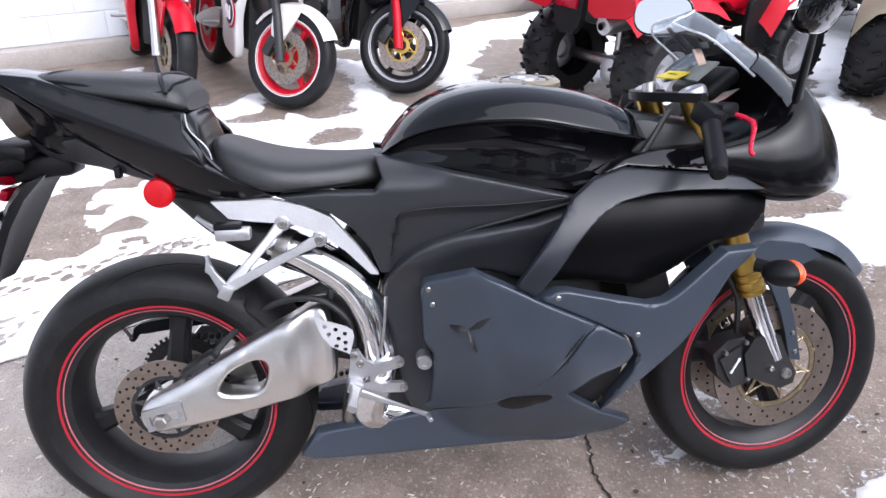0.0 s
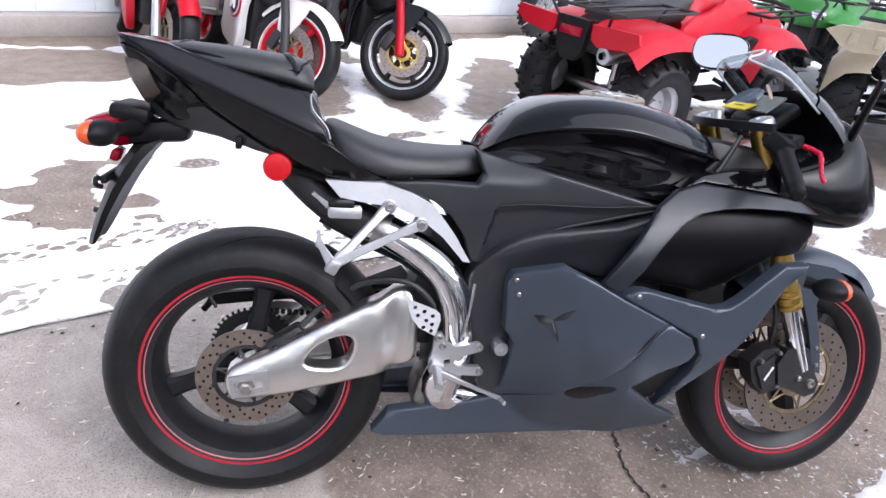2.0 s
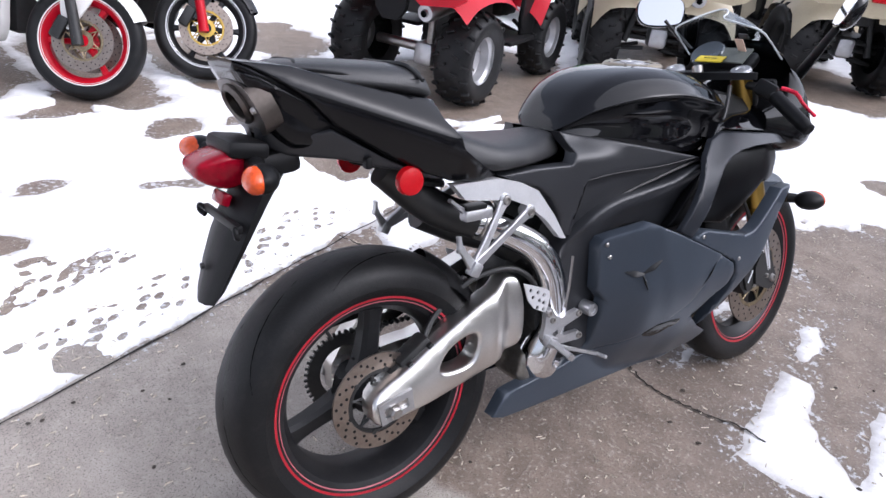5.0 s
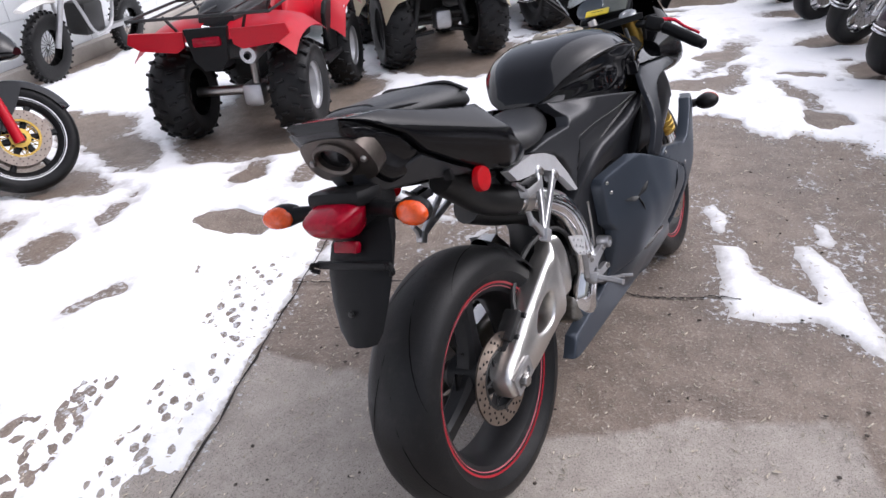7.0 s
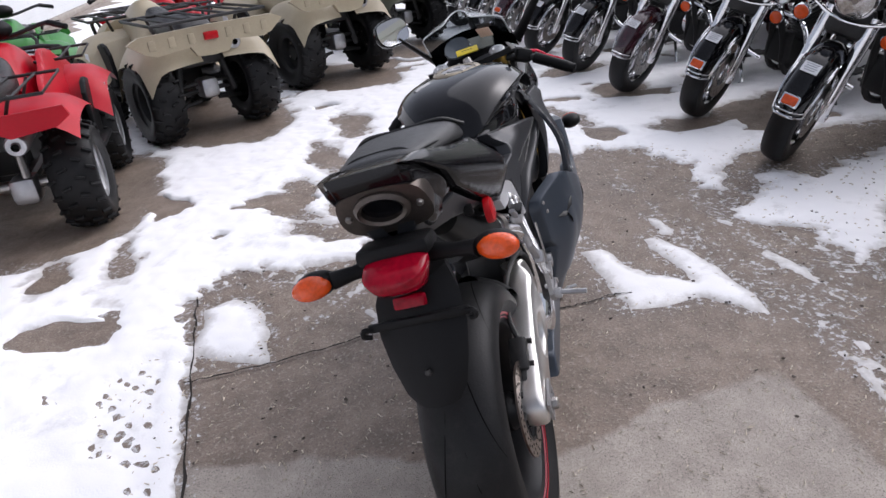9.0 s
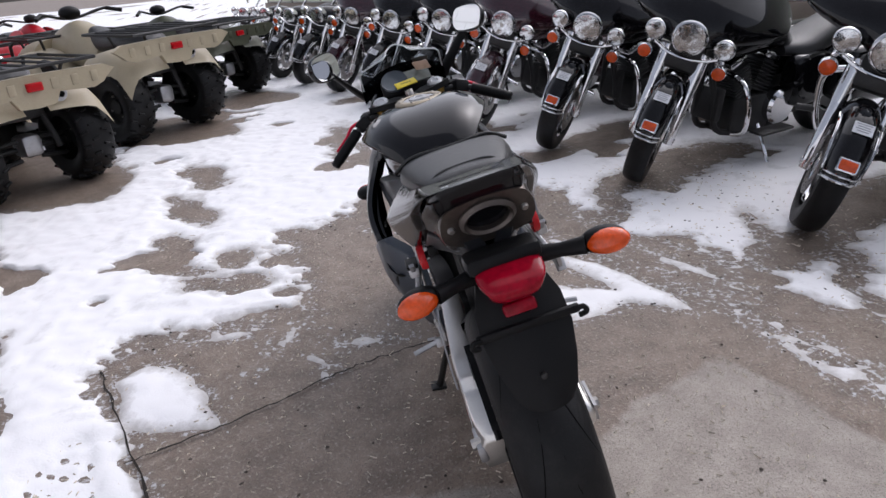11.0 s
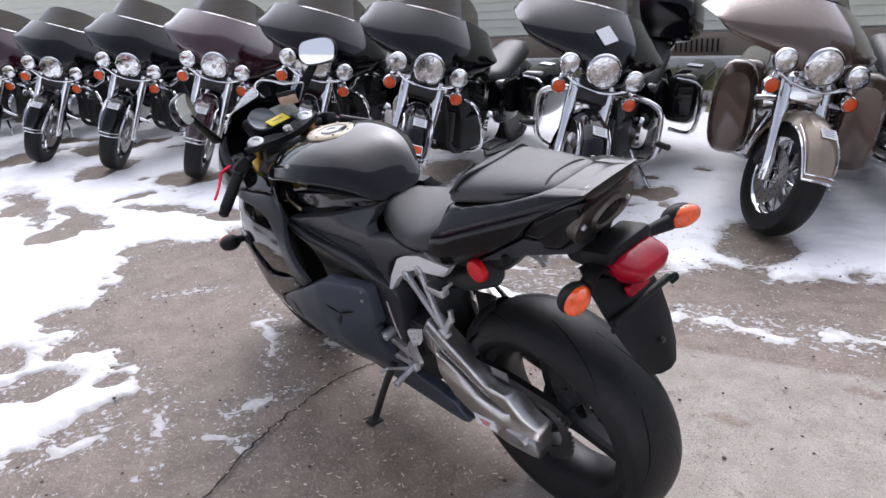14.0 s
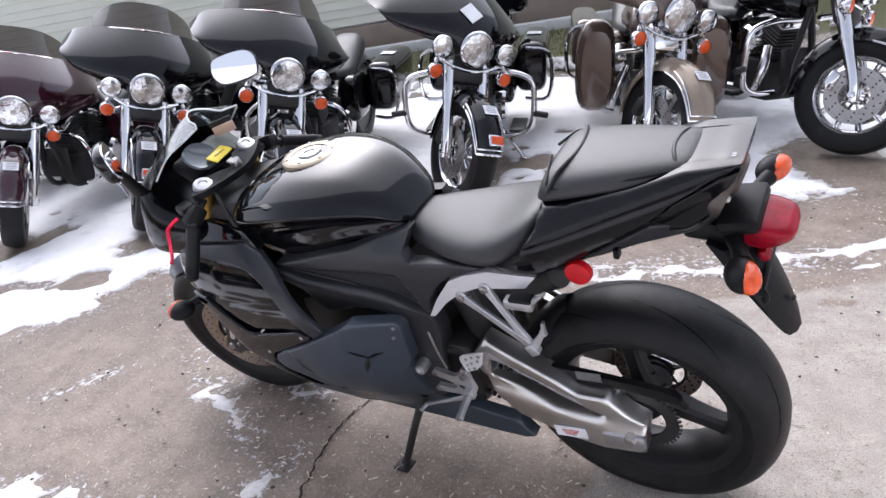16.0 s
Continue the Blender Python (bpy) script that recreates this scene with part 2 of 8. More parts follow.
def tube(bm, pts, r, seg=10, n=6, closed=False, cap=True, flat=1.0):
    """A round bar along a smooth line; r is one radius or one for each point."""
    path = spline(pts, n, closed) if n > 1 else [Vector(q) for q in pts]
    rs = [r] * len(path) if isinstance(r, (int, float)) else [float(q) for q in np.interp(np.linspace(0, len(pts) - 1, len(path)), range(len(pts)), r)]
    rings, side = [], None
    for i, c in enumerate(path):
        a = path[i - 1] if i or closed else c
        b = path[(i + 1) % len(path)] if i < len(path) - 1 or closed else c
        d = (b - a).normalized() if (b - a).length > 1e-9 else Vector((0, 0, 1))
        if side is None:
            side = d.orthogonal().normalized()
        side = (side - d * side.dot(d))
        side = side.normalized() if side.length > 1e-6 else d.orthogonal().normalized()
        up = d.cross(side)
        rings.append([bm.verts.new(c + rs[i] * (math.cos(u) * side + flat * math.sin(u) * up)) for u in (2 * math.pi * j / seg for j in range(seg))])
    m = len(rings)
    for i in range(m if closed else m - 1):
        for j in range(seg):
            bm.faces.new((rings[i][j], rings[i][(j + 1) % seg], rings[(i + 1) % m][(j + 1) % seg], rings[(i + 1) % m][j]))
    if cap and not closed:
        bm.faces.new(rings[0][::-1])
        bm.faces.new(rings[-1])
    return bm


def lathe(bm, profile, seg=48, m=None, closed=False):
    """Turns a profile of (radius, place along the axle) round the y axis."""
    m = m or Matrix()
    rings = []
    for r, h in profile:
        if r < 1e-6:
            rings.append([bm.verts.new(m @ Vector((0, h, 0)))])
        else:
            rings.append([bm.verts.new(m @ Vector((r * math.cos(u), h, r * math.sin(u)))) for u in (2 * math.pi * j / seg for j in range(seg))])
    k = len(rings)
    for i in range(k if closed else k - 1):
        a, b = rings[i], rings[(i + 1) % k]
        for j in range(seg):
            q = (j + 1) % seg
            if len(a) == 1 and len(b) == 1:
                continue
            if len(a) == 1:
                bm.faces.new((a[0], b[q], b[j]))
            elif len(b) == 1:
                bm.faces.new((a[j], a[q], b[0]))
            else:
                bm.faces.new((a[j], a[q], b[q], b[j]))
    return bm


def rod(bm, a, b, r, seg=12, bevel=0.15):
    """A straight round rod with eased ends."""
    a, b = Vector(a), Vector(b)
    d = b - a
    m = Matrix.Translation(a) @ d.to_track_quat("Y", "Z").to_matrix().to_4x4()
    e = r * bevel
    return lathe(bm, [(0, 0), (r - e, 0), (r, e), (r, d.length - e), (r - e, d.length), (0, d.length)], seg, m)


def box(bm, size, m=None, bevel=0.0, seg=2):
    m = m or Matrix()
    new_bm = bmesh.new()
    bmesh.ops.create_cube(new_bm, size=1)
    bmesh.ops.scale(new_bm, vec=size, verts=new_bm.verts)
    if bevel:
        bmesh.ops.bevel(new_bm, geom=list(new_bm.edges), offset=bevel, segments=seg, affect="EDGES", profile=0.5)
    bmesh.ops.transform(new_bm, matrix=m, verts=new_bm.verts)
    return merge(bm, new_bm)


def merge(bm, other):
    idx = [bm.verts.new(v.co) for v in other.verts]
    other.verts.index_update()
    for f in other.faces:
        try:
            bm.faces.new([idx[v.index] for v in f.verts])
        except ValueError:
            pass
    other.free()
    return bm


def egg(bm, size, m=None, u=20, v=12, power=1.0):
    """An ellipsoid of the given half sizes."""
    m = m or Matrix()
    new_bm = bmesh.new()
    bmesh.ops.create_uvsphere(new_bm, u_segments=u, v_segments=v, radius=1)
    for w in new_bm.verts:
        if power != 1.0:
            w.co = Vector([math.copysign(abs(c) ** power, c) for c in w.co])
        w.co = Vector((w.co.x * size[0], w.co.y * size[1], w.co.z * size[2]))
    bmesh.ops.transform(new_bm, matrix=m, verts=new_bm.verts)
    return merge(bm, new_bm)


def plate(bm, outline, y0, y1, bevel=0.003, smooth=0, holes=()):
    """A plate cut from an outline in x and z, from y0 to y1."""
    new_bm = bmesh.new()
    loops = []
    for pts in (outline, *holes):
        q = [Vector((p[0], p[1])) for p in pts]
        if smooth:
            q = [Vector((v[0], v[1])) for v in spline([(p[0], p[1], 0) for p in pts], smooth, True)]
        loops.append(q)
    verts, edges = [], []
    for q in loops:
        base = len(verts)
        verts += q
        edges += [(base + i, base + (i + 1) % len(q)) for i in range(len(q))]
    vs, es, fs, *_ = cdt(verts, edges)
    keep = []
    for f in fs:
        c = sum((vs[i] for i in f), Vector((0, 0))) / len(f)
        if inside(c, loops[0]) and not any(inside(c, h) for h in loops[1:]):
            keep.append(f)
    a = [new_bm.verts.new((v[0], y0, v[1])) for v in vs]
    b = [new_bm.verts.new((v[0], y1, v[1])) for v in vs]
    count = {}
    for f in keep:
        new_bm.faces.new([a[i] for i in f])
        new_bm.faces.new([b[i] for i in reversed(f)])
        for i in range(len(f)):
            e = (f[i], f[(i + 1) % len(f)])
            count[e] = count.get(e, 0) + 1
    for i, j in list(count):
        if (j, i) not in count:
            new_bm.faces.new((a[j], a[i], b[i], b[j]))
    if bevel:
        rim = [e for e in new_bm.edges if len(e.link_faces) == 2 and e.calc_face_angle() > 0.9 and abs(e.verts[0].co.y - e.verts[1].co.y) < 1e-6]
        bmesh.ops.bevel(new_bm, geom=rim, offset=bevel, segments=2, affect="EDGES", profile=0.5)
    return merge(bm, new_bm)


def cdt(verts, edges):
    from mathutils.geometry import delaunay_2d_cdt
    return delaunay_2d_cdt(verts, edges, [], 0, 1e-6)


def inside(p, loop):
    hit, k = False, len(loop)
    for i in range(k):
        a, b = loop[i], loop[i - 1]
        if (a[1] > p[1]) != (b[1] > p[1]) and p[0] < (b[0] - a[0]) * (p[1] - a[1]) / (b[1] - a[1]) + a[0]:
            hit = not hit
    return hit


def shell(bm, outline, depth, side=1, thick=0.02, soft=0.012, step=0.02, smooth=4, holes=()):
    """A moulded panel: an outline in x and z, bowed to y = side * depth(x, z), with rolled edges turned inwards."""
    loops = []
    for ring in (outline, *holes):
        pts = [(p[0], p[1], 0) for p in ring]
        loop = [(v[0], v[1]) for v in spline(pts, smooth, True)] if smooth else [(p[0], p[1]) for p in ring]
        dense = []
        for i, p in enumerate(loop):
            q = loop[(i + 1) % len(loop)]
            k = max(1, int(math.dist(p, q) / step))
            dense += [(p[0] + (q[0] - p[0]) * s / k, p[1] + (q[1] - p[1]) * s / k) for s in range(k)]
        loops.append(dense)
    A = np.concatenate([np.array(d) for d in loops])
    B = np.concatenate([np.roll(np.array(d), -1, 0) for d in loops])

    def within(p):
        return inside(p, loops[0]) and not any(inside(p, h) for h in loops[1:])

    def gap(P):
        d = B - A
        t = np.clip(((P[:, None, :] - A) * d).sum(2) / np.maximum((d * d).sum(1), 1e-12), 0, 1)
        return np.sqrt((((A + t[..., None] * d) - P[:, None, :]) ** 2).sum(2).min(1))

    rings = []
    for n_loop, d_ in enumerate(loops):
        a = np.array(d_)
        nrm = np.roll(a, -1, 0) - np.roll(a, 1, 0)
        nrm = np.stack([-nrm[:, 1], nrm[:, 0]], 1) / np.maximum(np.linalg.norm(nrm, axis=1)[:, None], 1e-9)
        area = (a[:, 0] * np.roll(a[:, 1], -1) - np.roll(a[:, 0], -1) * a[:, 1]).sum()
        if (area < 0) != (n_loop > 0):
            nrm = -nrm
        for d in (0.25 * soft, 0.6 * soft, soft):
            r = a + nrm * d
            rings.append(r[gap(r) > d * 0.92])
    gx, gz = np.meshgrid(np.arange(A[:, 0].min(), A[:, 0].max(), step), np.arange(A[:, 1].min(), A[:, 1].max(), step))
    grid = np.stack([gx.ravel(), gz.ravel()], 1)
    grid = grid[[within(p) for p in grid]] if len(grid) else grid
    if len(grid):
        grid = grid[gap(grid) > soft * 1.4]
    inner = [p for r in rings + [grid] for p in r if within(p)]
    verts, edges = [], []
    for d_ in loops:
        base = len(verts)
        verts += [Vector(p) for p in d_]
        edges += [(base + i, base + (i + 1) % len(d_)) for i in range(len(d_))]
    verts += [Vector(p) for p in inner]
    vs, es, fs, *_ = cdt(verts, edges)
    P = np.array([(v[0], v[1]) for v in vs])
    g = np.clip(gap(P) / soft, 0, 1)
    drop = soft * (1 - np.sqrt(np.maximum(0, 1 - (1 - g) ** 2)))
    front = [bm.verts.new((p[0], side * (depth(p[0], p[1]) - d), p[1])) for p, d in zip(P, drop)]
    count = {}
    for f in fs:
        c = P[list(f)].mean(0)
        if not within(c):
            continue
        try:
            bm.faces.new([front[i] for i in f])
        except ValueError:
            continue
        for i in range(len(f)):
            count[(f[i], f[(i + 1) % len(f)])] = 1
    rim = [e for e in count if (e[1], e[0]) not in count]
    backs = {}
    for i, j in rim:
        for q in (i, j):
            if q not in backs:
                v = front[q].co
                backs[q] = bm.verts.new((v.x, v.y - side * thick, v.z))
        bm.faces.new((front[j], front[i], backs[i], backs[j]))
    return bm


def loft(bm, rows, nx=24, seg=28, power=2.6, shear=None):
    """A closed body along x. Rows: x, bottom z, top z, half width low, half width high."""
    t = np.linspace(0, 1, nx)
    data = np.array([tuple(v) for v in spline([r[:3] for r in rows], 8)])
    more = np.array([tuple(v) for v in spline([(r[3], r[4], r[5] if len(r) > 5 else power) for r in rows], 8)])
    pick = np.linspace(0, len(data) - 1, nx)
    D = [np.interp(pick, range(len(data)), data[:, j]) for j in range(3)]
    W = [np.interp(pick, range(len(data)), more[:, j]) for j in range(3)]
    rings = []
    for i in range(nx):
        x, zb, zt, wl_, wh, e = D[0][i], D[1][i], D[2][i], W[0][i], W[1][i], W[2][i]
        ring = []
        for j in range(seg):
            u = 2 * math.pi * (j + 0.5) / seg
            c, s = math.cos(u), math.sin(u)
            cy, sz = math.copysign(abs(c) ** (2 / e), c), math.copysign(abs(s) ** (2 / e), s)
            z = (zb + zt) / 2 + (zt - zb) / 2 * sz
            w = wl_ + (wh - wl_) * (sz + 1) / 2
            xx = x + (shear(x, z) if shear else 0)
            ring.append(bm.verts.new((xx, w * cy, z)))
        rings.append(ring)
    for a, b in zip(rings, rings[1:]):
        for j in range(seg):
            bm.faces.new((a[j], a[(j + 1) % seg], b[(j + 1) % seg], b[j]))
    bm.faces.new(rings[0][::-1])
    bm.faces.new(rings[-1])
    return bm


def vnoise(x, y, seed=0):
    """Smooth noise on arrays, -1 to 1."""
    rs = np.random.RandomState(seed)
    tab = rs.rand(256, 256) * 2 - 1
    xi, yi = np.floor(x).astype(int), np.floor(y).astype(int)
    fx, fy = x - xi, y - yi
    fx, fy = fx * fx * (3 - 2 * fx), fy * fy * (3 - 2 * fy)
    g = lambda a, b: tab[a & 255, b & 255]
    return (g(xi, yi) * (1 - fx) + g(xi + 1, yi) * fx) * (1 - fy) + (g(xi, yi + 1) * (1 - fx) + g(xi + 1, yi + 1) * fx) * fy


def fractal(x, y, scale, octaves=4, seed=0):
    return sum(vnoise(x * scale * 2 ** i, y * scale * 2 ** i, seed + i) * 0.5 ** i for i in range(octaves))

# ==== the place: ground, snow, walls ====
LOT = 24.5                      # degrees by which the lot's lines turn from the x axis
EDGE = (0.908, 0.4375)          # the slab's edge: y = EDGE[0] + EDGE[1] * x


def polygon_gap(X, Y, poly):
    """Metres to a polygon's outline, positive inside."""
    A = np.array(poly, float)
    B = np.roll(A, -1, 0)
    best = np.full(X.shape, 1e9)
    hit = np.zeros(X.shape, bool)
    for (ax, ay), (bx, by) in zip(A, B):
        dx, dy = bx - ax, by - ay
        t = np.clip(((X - ax) * dx + (Y - ay) * dy) / (dx * dx + dy * dy), 0, 1)
        best = np.minimum(best, np.hypot(X - ax - t * dx, Y - ay - t * dy))
        if ay != by:
            hit ^= ((ay > Y) != (by > Y)) & (X < (bx - ax) * (Y - ay) / (by - ay) + ax)
    return np.where(hit, best, -best)


def blob(X, Y, x, y, rx, ry, turn=0.0):
    """Metres inside an ellipse, roughly."""
    c, s = math.cos(radians(turn)), math.sin(radians(turn))
    u, v = ((X - x) * c + (Y - y) * s) / rx, (-(X - x) * s + (Y - y) * c) / ry
    return (1 - np.hypot(u, v)) * min(rx, ry)


BARE = [(-7, -2.15), (-0.66, 0.62), (0.72, 1.22), (1.22, 1.42), (1.37, 1.02), (1.47, 0.66), (1.86, 0.66), (2.40, 0.78), (2.50, 0.47), (2.84, 0.30), (2.92, 0.02),
        (2.70, -0.28), (2.78, -0.62), (1.94, -0.87), (1.62, -1.09), (0.98, -1.21), (0.7, -1.40), (0.38, -1.65), (-0.03, -1.9), (-1.5, -2.65), (-7, -5.2)]
DRY = [(0.57, -0.74), (0.45, -0.6), (0.25, -0.25), (0.14, 0.05), (0.22, 0.42), (0.14, 0.95), (-5, 1.2), (-5, -2.4), (-0.49, -1.13), (-0.15, -1.01), (0.18, -0.88)]


def wheel_spots():
    """Where parked vehicles keep the ground clear of snow: x, y, half sizes, turn."""
    return [(1.36, -1.55, 0.26, 0.16, 118), (1.66, -2.2, 0.6, 0.2, 118), (2.42, -1.18, 0.24, 0.15, 118), (2.7, -1.75, 0.6, 0.2, 118), (3.25, -1.0, 0.24, 0.15, 118), (3.55, -1.5, 0.5, 0.2, 118),
            (4.3, -0.62, 0.25, 0.2, 118), (5.15, -0.3, 0.3, 0.2, 118), (6.3, 0.1, 0.3, 0.2, 118), (0.5, -2.08, 0.30, 0.2, 118), (-0.25, -2.6, 0.4, 0.25, 118),
            (2.25, 2.85, 0.75, 0.62, 25), (2.9, 3.1, 0.8, 0.6, 25), (4.3, 2.65, 0.85, 0.6, 38), (4.9, 3.1, 0.8, 0.5, 38), (5.9, 2.0, 0.85, 0.55, 38), (7.2, 1.4, 0.7, 0.5, 38),
            (0.85, 3.75, 0.22, 0.8, 5), (0.2, 3.7, 0.25, 0.9, 10), (-0.6, 4.1, 0.4, 0.9, 15), (-1.5, 3.6, 0.75, 0.45, 25)]


PATCH = [(1.45, -0.21), (1.30, -0.26), (1.12, -0.32), (0.94, -0.37), (0.96, -0.52), (1.01, -0.66), (0.96, -0.75), (0.87, -0.84), (1.04, -0.83), (1.16, -0.76), (1.41, -0.67), (1.58, -0.56), (1.56, -0.49), (1.35, -0.56), (1.17, -0.62), (1.21, -0.50), (1.30, -0.40), (1.47, -0.33)]
SLAB_PATCH = [(0.77, 1.25), (0.71, 1.12), (0.69, 0.91), (0.84, 0.96), (1.08, 1.09), (1.16, 1.23), (1.08, 1.32), (0.95, 1.25)]


def dip(X, Y):
    """The yard sinks a few centimetres under the near end of the cruiser row."""
    a, b = np.clip((3.4 - X) / 2.0, 0, 1), np.clip((-1.3 - (Y - 0.45 * X)) / 0.7, 0, 1)
    return -0.045 * a * a * (3 - 2 * a) * b * b * (3 - 2 * b)


def snow_field(X, Y):
    """Depth of the snow's edge in metres: positive where snow lies."""
    rough = np.maximum(np.clip((X + 0.3) / 1.3, 0.10, 1.0), np.clip((-Y - 0.4) / 0.5, 0, 1.0))
    warp_x = rough * (0.05 * fractal(X, Y, 4, 4, 13) + 0.018 * fractal(X, Y, 22, 2, 14))
    warp_y = rough * (0.05 * fractal(X, Y, 4, 4, 15) + 0.018 * fractal(X, Y, 22, 2, 16))
    U, V = X + warp_x, Y + warp_y
    U2, V2 = X + 0.45 * warp_x, Y + 0.45 * warp_y
    f = -polygon_gap(U, V, BARE) + rough * 0.035 * fractal(X, Y, 17, 3, 9)
    # thin slush breaks up along the edge
    lace = np.maximum(0, fractal(X, Y, 5.5, 5, 19) + 0.12) * np.clip(1 - f / 0.55, 0, 1) + 0.6 * np.maximum(0, fractal(X, Y, 19, 3, 23) - 0.1) * np.clip(1 - f / 0.2, 0, 1)
    f = np.where((f > 0) & ((X > 0.8) | (Y < -0.6)), f - 0.17 * lace * rough, f)
    # the melted patches on the slab
    f = np.maximum(f, polygon_gap(U2, V2, PATCH) - 0.004)
    f = np.maximum(f, polygon_gap(U2, V2, SLAB_PATCH) - 0.002)
    for a in ((1.62, -0.62, 0.20, 0.03, 20), (1.52, 0.10, 0.20, 0.04, -25), (1.24, -0.02, 0.14, 0.035, -10), (1.2, 0.72, 0.10, 0.018, 150), (1.30, 0.88, 0.10, 0.02, 100), (1.05, 0.62, 0.05, 0.012, 40), (0.92, 0.55, 0.03, 0.012, 0), (1.1, 0.4, 0.05, 0.01, 70),
              (0.1, -1.16, 0.75, 0.026, 16), (0.75, -1.02, 0.3, 0.025, 20), (-0.5, -1.45, 0.5, 0.05, 20), (1.72, -0.2, 0.12, 0.03, 10), (1.9, -0.55, 0.10, 0.02, 30), (1.3, -1.0, 0.25, 0.03, 10), (1.7, -0.9, 0.2, 0.03, 15), (2.1, -0.5, 0.12, 0.02, 0), (2.2, 0.2, 0.08, 0.015, 50)):
        f = np.maximum(f, blob(U, V, *a) + 0.02 * fractal(X, Y, 14, 3, 21) - 0.006)
    # bare spots in the snow
    for a in wheel_spots():
        f = np.minimum(f, -blob(U, V, *a) * 0.9 + 0.05 * fractal(X, Y, 5, 3, 31))
    for a in ((1.45, 3.45, 0.2, 0.45, -20), (1.72, 4.2, 0.3, 0.5, -20), (1.5, 2.35, 0.18, 0.07, 20), (1.6, 2.0, 0.25, 0.05, 24), (2.1, 1.25, 0.22, 0.07, 60), (2.45, 1.35, 0.16, 0.10, 30),
              (3.1, 1.35, 0.35, 0.10, 25), (3.9, 1.4, 0.4, 0.12, 20), (1.85, 1.02, 0.20, 0.09, 70), (2.15, 0.98, 0.13, 0.10, 20), (4.6, 0.35, 0.5, 0.10, -5), (3.9, 0.2, 0.3, 0.06, 0), (3.6, -0.25, 0.25, 0.06, 30),
              (-0.9, 2.5, 0.14, 0.07, 20), (-0.4, 2.0, 0.10, 0.04, 10), (0.35, 2.55, 0.16, 0.10, 20), (0.15, 1.85, 0.12, 0.04, 0), (0.8, 2.6, 0.14, 0.05, 30), (-0.8, 1.5, 0.12, 0.05, 30), (1.0, 1.75, 0.16, 0.04, 25),
              (-0.2, 2.9, 0.1, 0.04, 0), (-0.55, 1.55, 0.09, 0.05, 60), (2.1, -1.05, 0.3, 0.06, -30), (1.3, -1.35, 0.35, 0.05, -25), (0.9, -1.55, 0.3, 0.05, -25)):
        f = np.minimum(f, -blob(U, V, *a) + 0.03 * fractal(X, Y, 9, 4, 41))
    f = np.minimum(f, 0.10 - np.maximum(0, fractal(X, Y, 2.2, 4, 57) - 0.72) * 1.2)
    # tyre prints beside the slab's edge
    v = (Y - EDGE[0] - EDGE[1] * X) * 0.916
    u = X * 0.916 + Y * 0.40
    for lo, width in ((0.05, 0.24), (0.40, 0.16)):
        band = np.clip(1 - np.abs((v - lo - width / 2 - 0.02 * vnoise(u * 2, u * 0, 5)) / (width / 2)), 0, 1)
        row = np.sin(u * 70 + 4 * vnoise(u * 3, v * 3, 7)) * np.cos(v * 74 + 1.2 * np.sin(u * 35))
        keep = (u < 1.2) * (fractal(X, Y, 2.5, 2, 77) > -0.35)
        f = np.where((band > 0.12) & keep.astype(bool), np.minimum(f, 0.018 - 0.040 * np.clip(row - 0.44, 0, 1) * 2.2 + 0.012 * vnoise(X * 70, Y * 70, 8)), f)
    wall_gap = 5.05 + (X + 0.2) * 0.456 - Y
    f = np.minimum(f, wall_gap * 0.9 - 0.25 + 0.15 * fractal(X, Y, 2, 3, 88))
    return f


def grid_mesh(name, xs, ys, heights, keep=None):
    X, Y = np.meshgrid(xs, ys, indexing="ij")
    Z = heights(X, Y)
    nx, ny = X.shape
    idx = np.arange(nx * ny).reshape(nx, ny)
    quads = np.stack([idx[:-1, :-1], idx[1:, :-1], idx[1:, 1:], idx[:-1, 1:]], -1).reshape(-1, 4)
    if keep is not None:
        k = keep(X, Y)
        ok = (k[:-1, :-1] | k[1:, :-1] | k[1:, 1:] | k[:-1, 1:]).ravel()
        quads = quads[ok]
    used = np.unique(quads)
    remap = np.full(nx * ny, -1)
    remap[used] = np.arange(len(used))
    co = np.stack([X.ravel(), Y.ravel(), Z.ravel()], 1)[used]
    me = bpy.data.meshes.new(name)
    me.vertices.add(len(co))
    me.vertices.foreach_set("co", co.ravel().astype(np.float32))
    me.loops.add(len(quads) * 4)
    me.loops.foreach_set("vertex_index", remap[quads].ravel().astype(np.int32))
    me.polygons.add(len(quads))
    me.polygons.foreach_set("loop_start", np.arange(0, len(quads) * 4, 4, dtype=np.int32))
    me.polygons.foreach_set("use_smooth", np.ones(len(quads), bool))
    me.update(calc_edges=True)
    return me, co


def stretched(lo, hi, step, reach=400):
    mid = list(np.arange(lo, hi + step / 2, step))
    out, d = [], step
    while d < reach:
        d *= 1.7
        out.append(d)
    return np.array([lo - d for d in reversed(out)] + mid + [hi + d for d in out])


def ground_height(X, Y):
    return 0.004 * fractal(X, Y, 1.1, 3, 4) * np.clip(1 - np.hypot(X, Y) / 60, 0, 1) + dip(X, Y) * (np.hypot(X, Y) < 7)


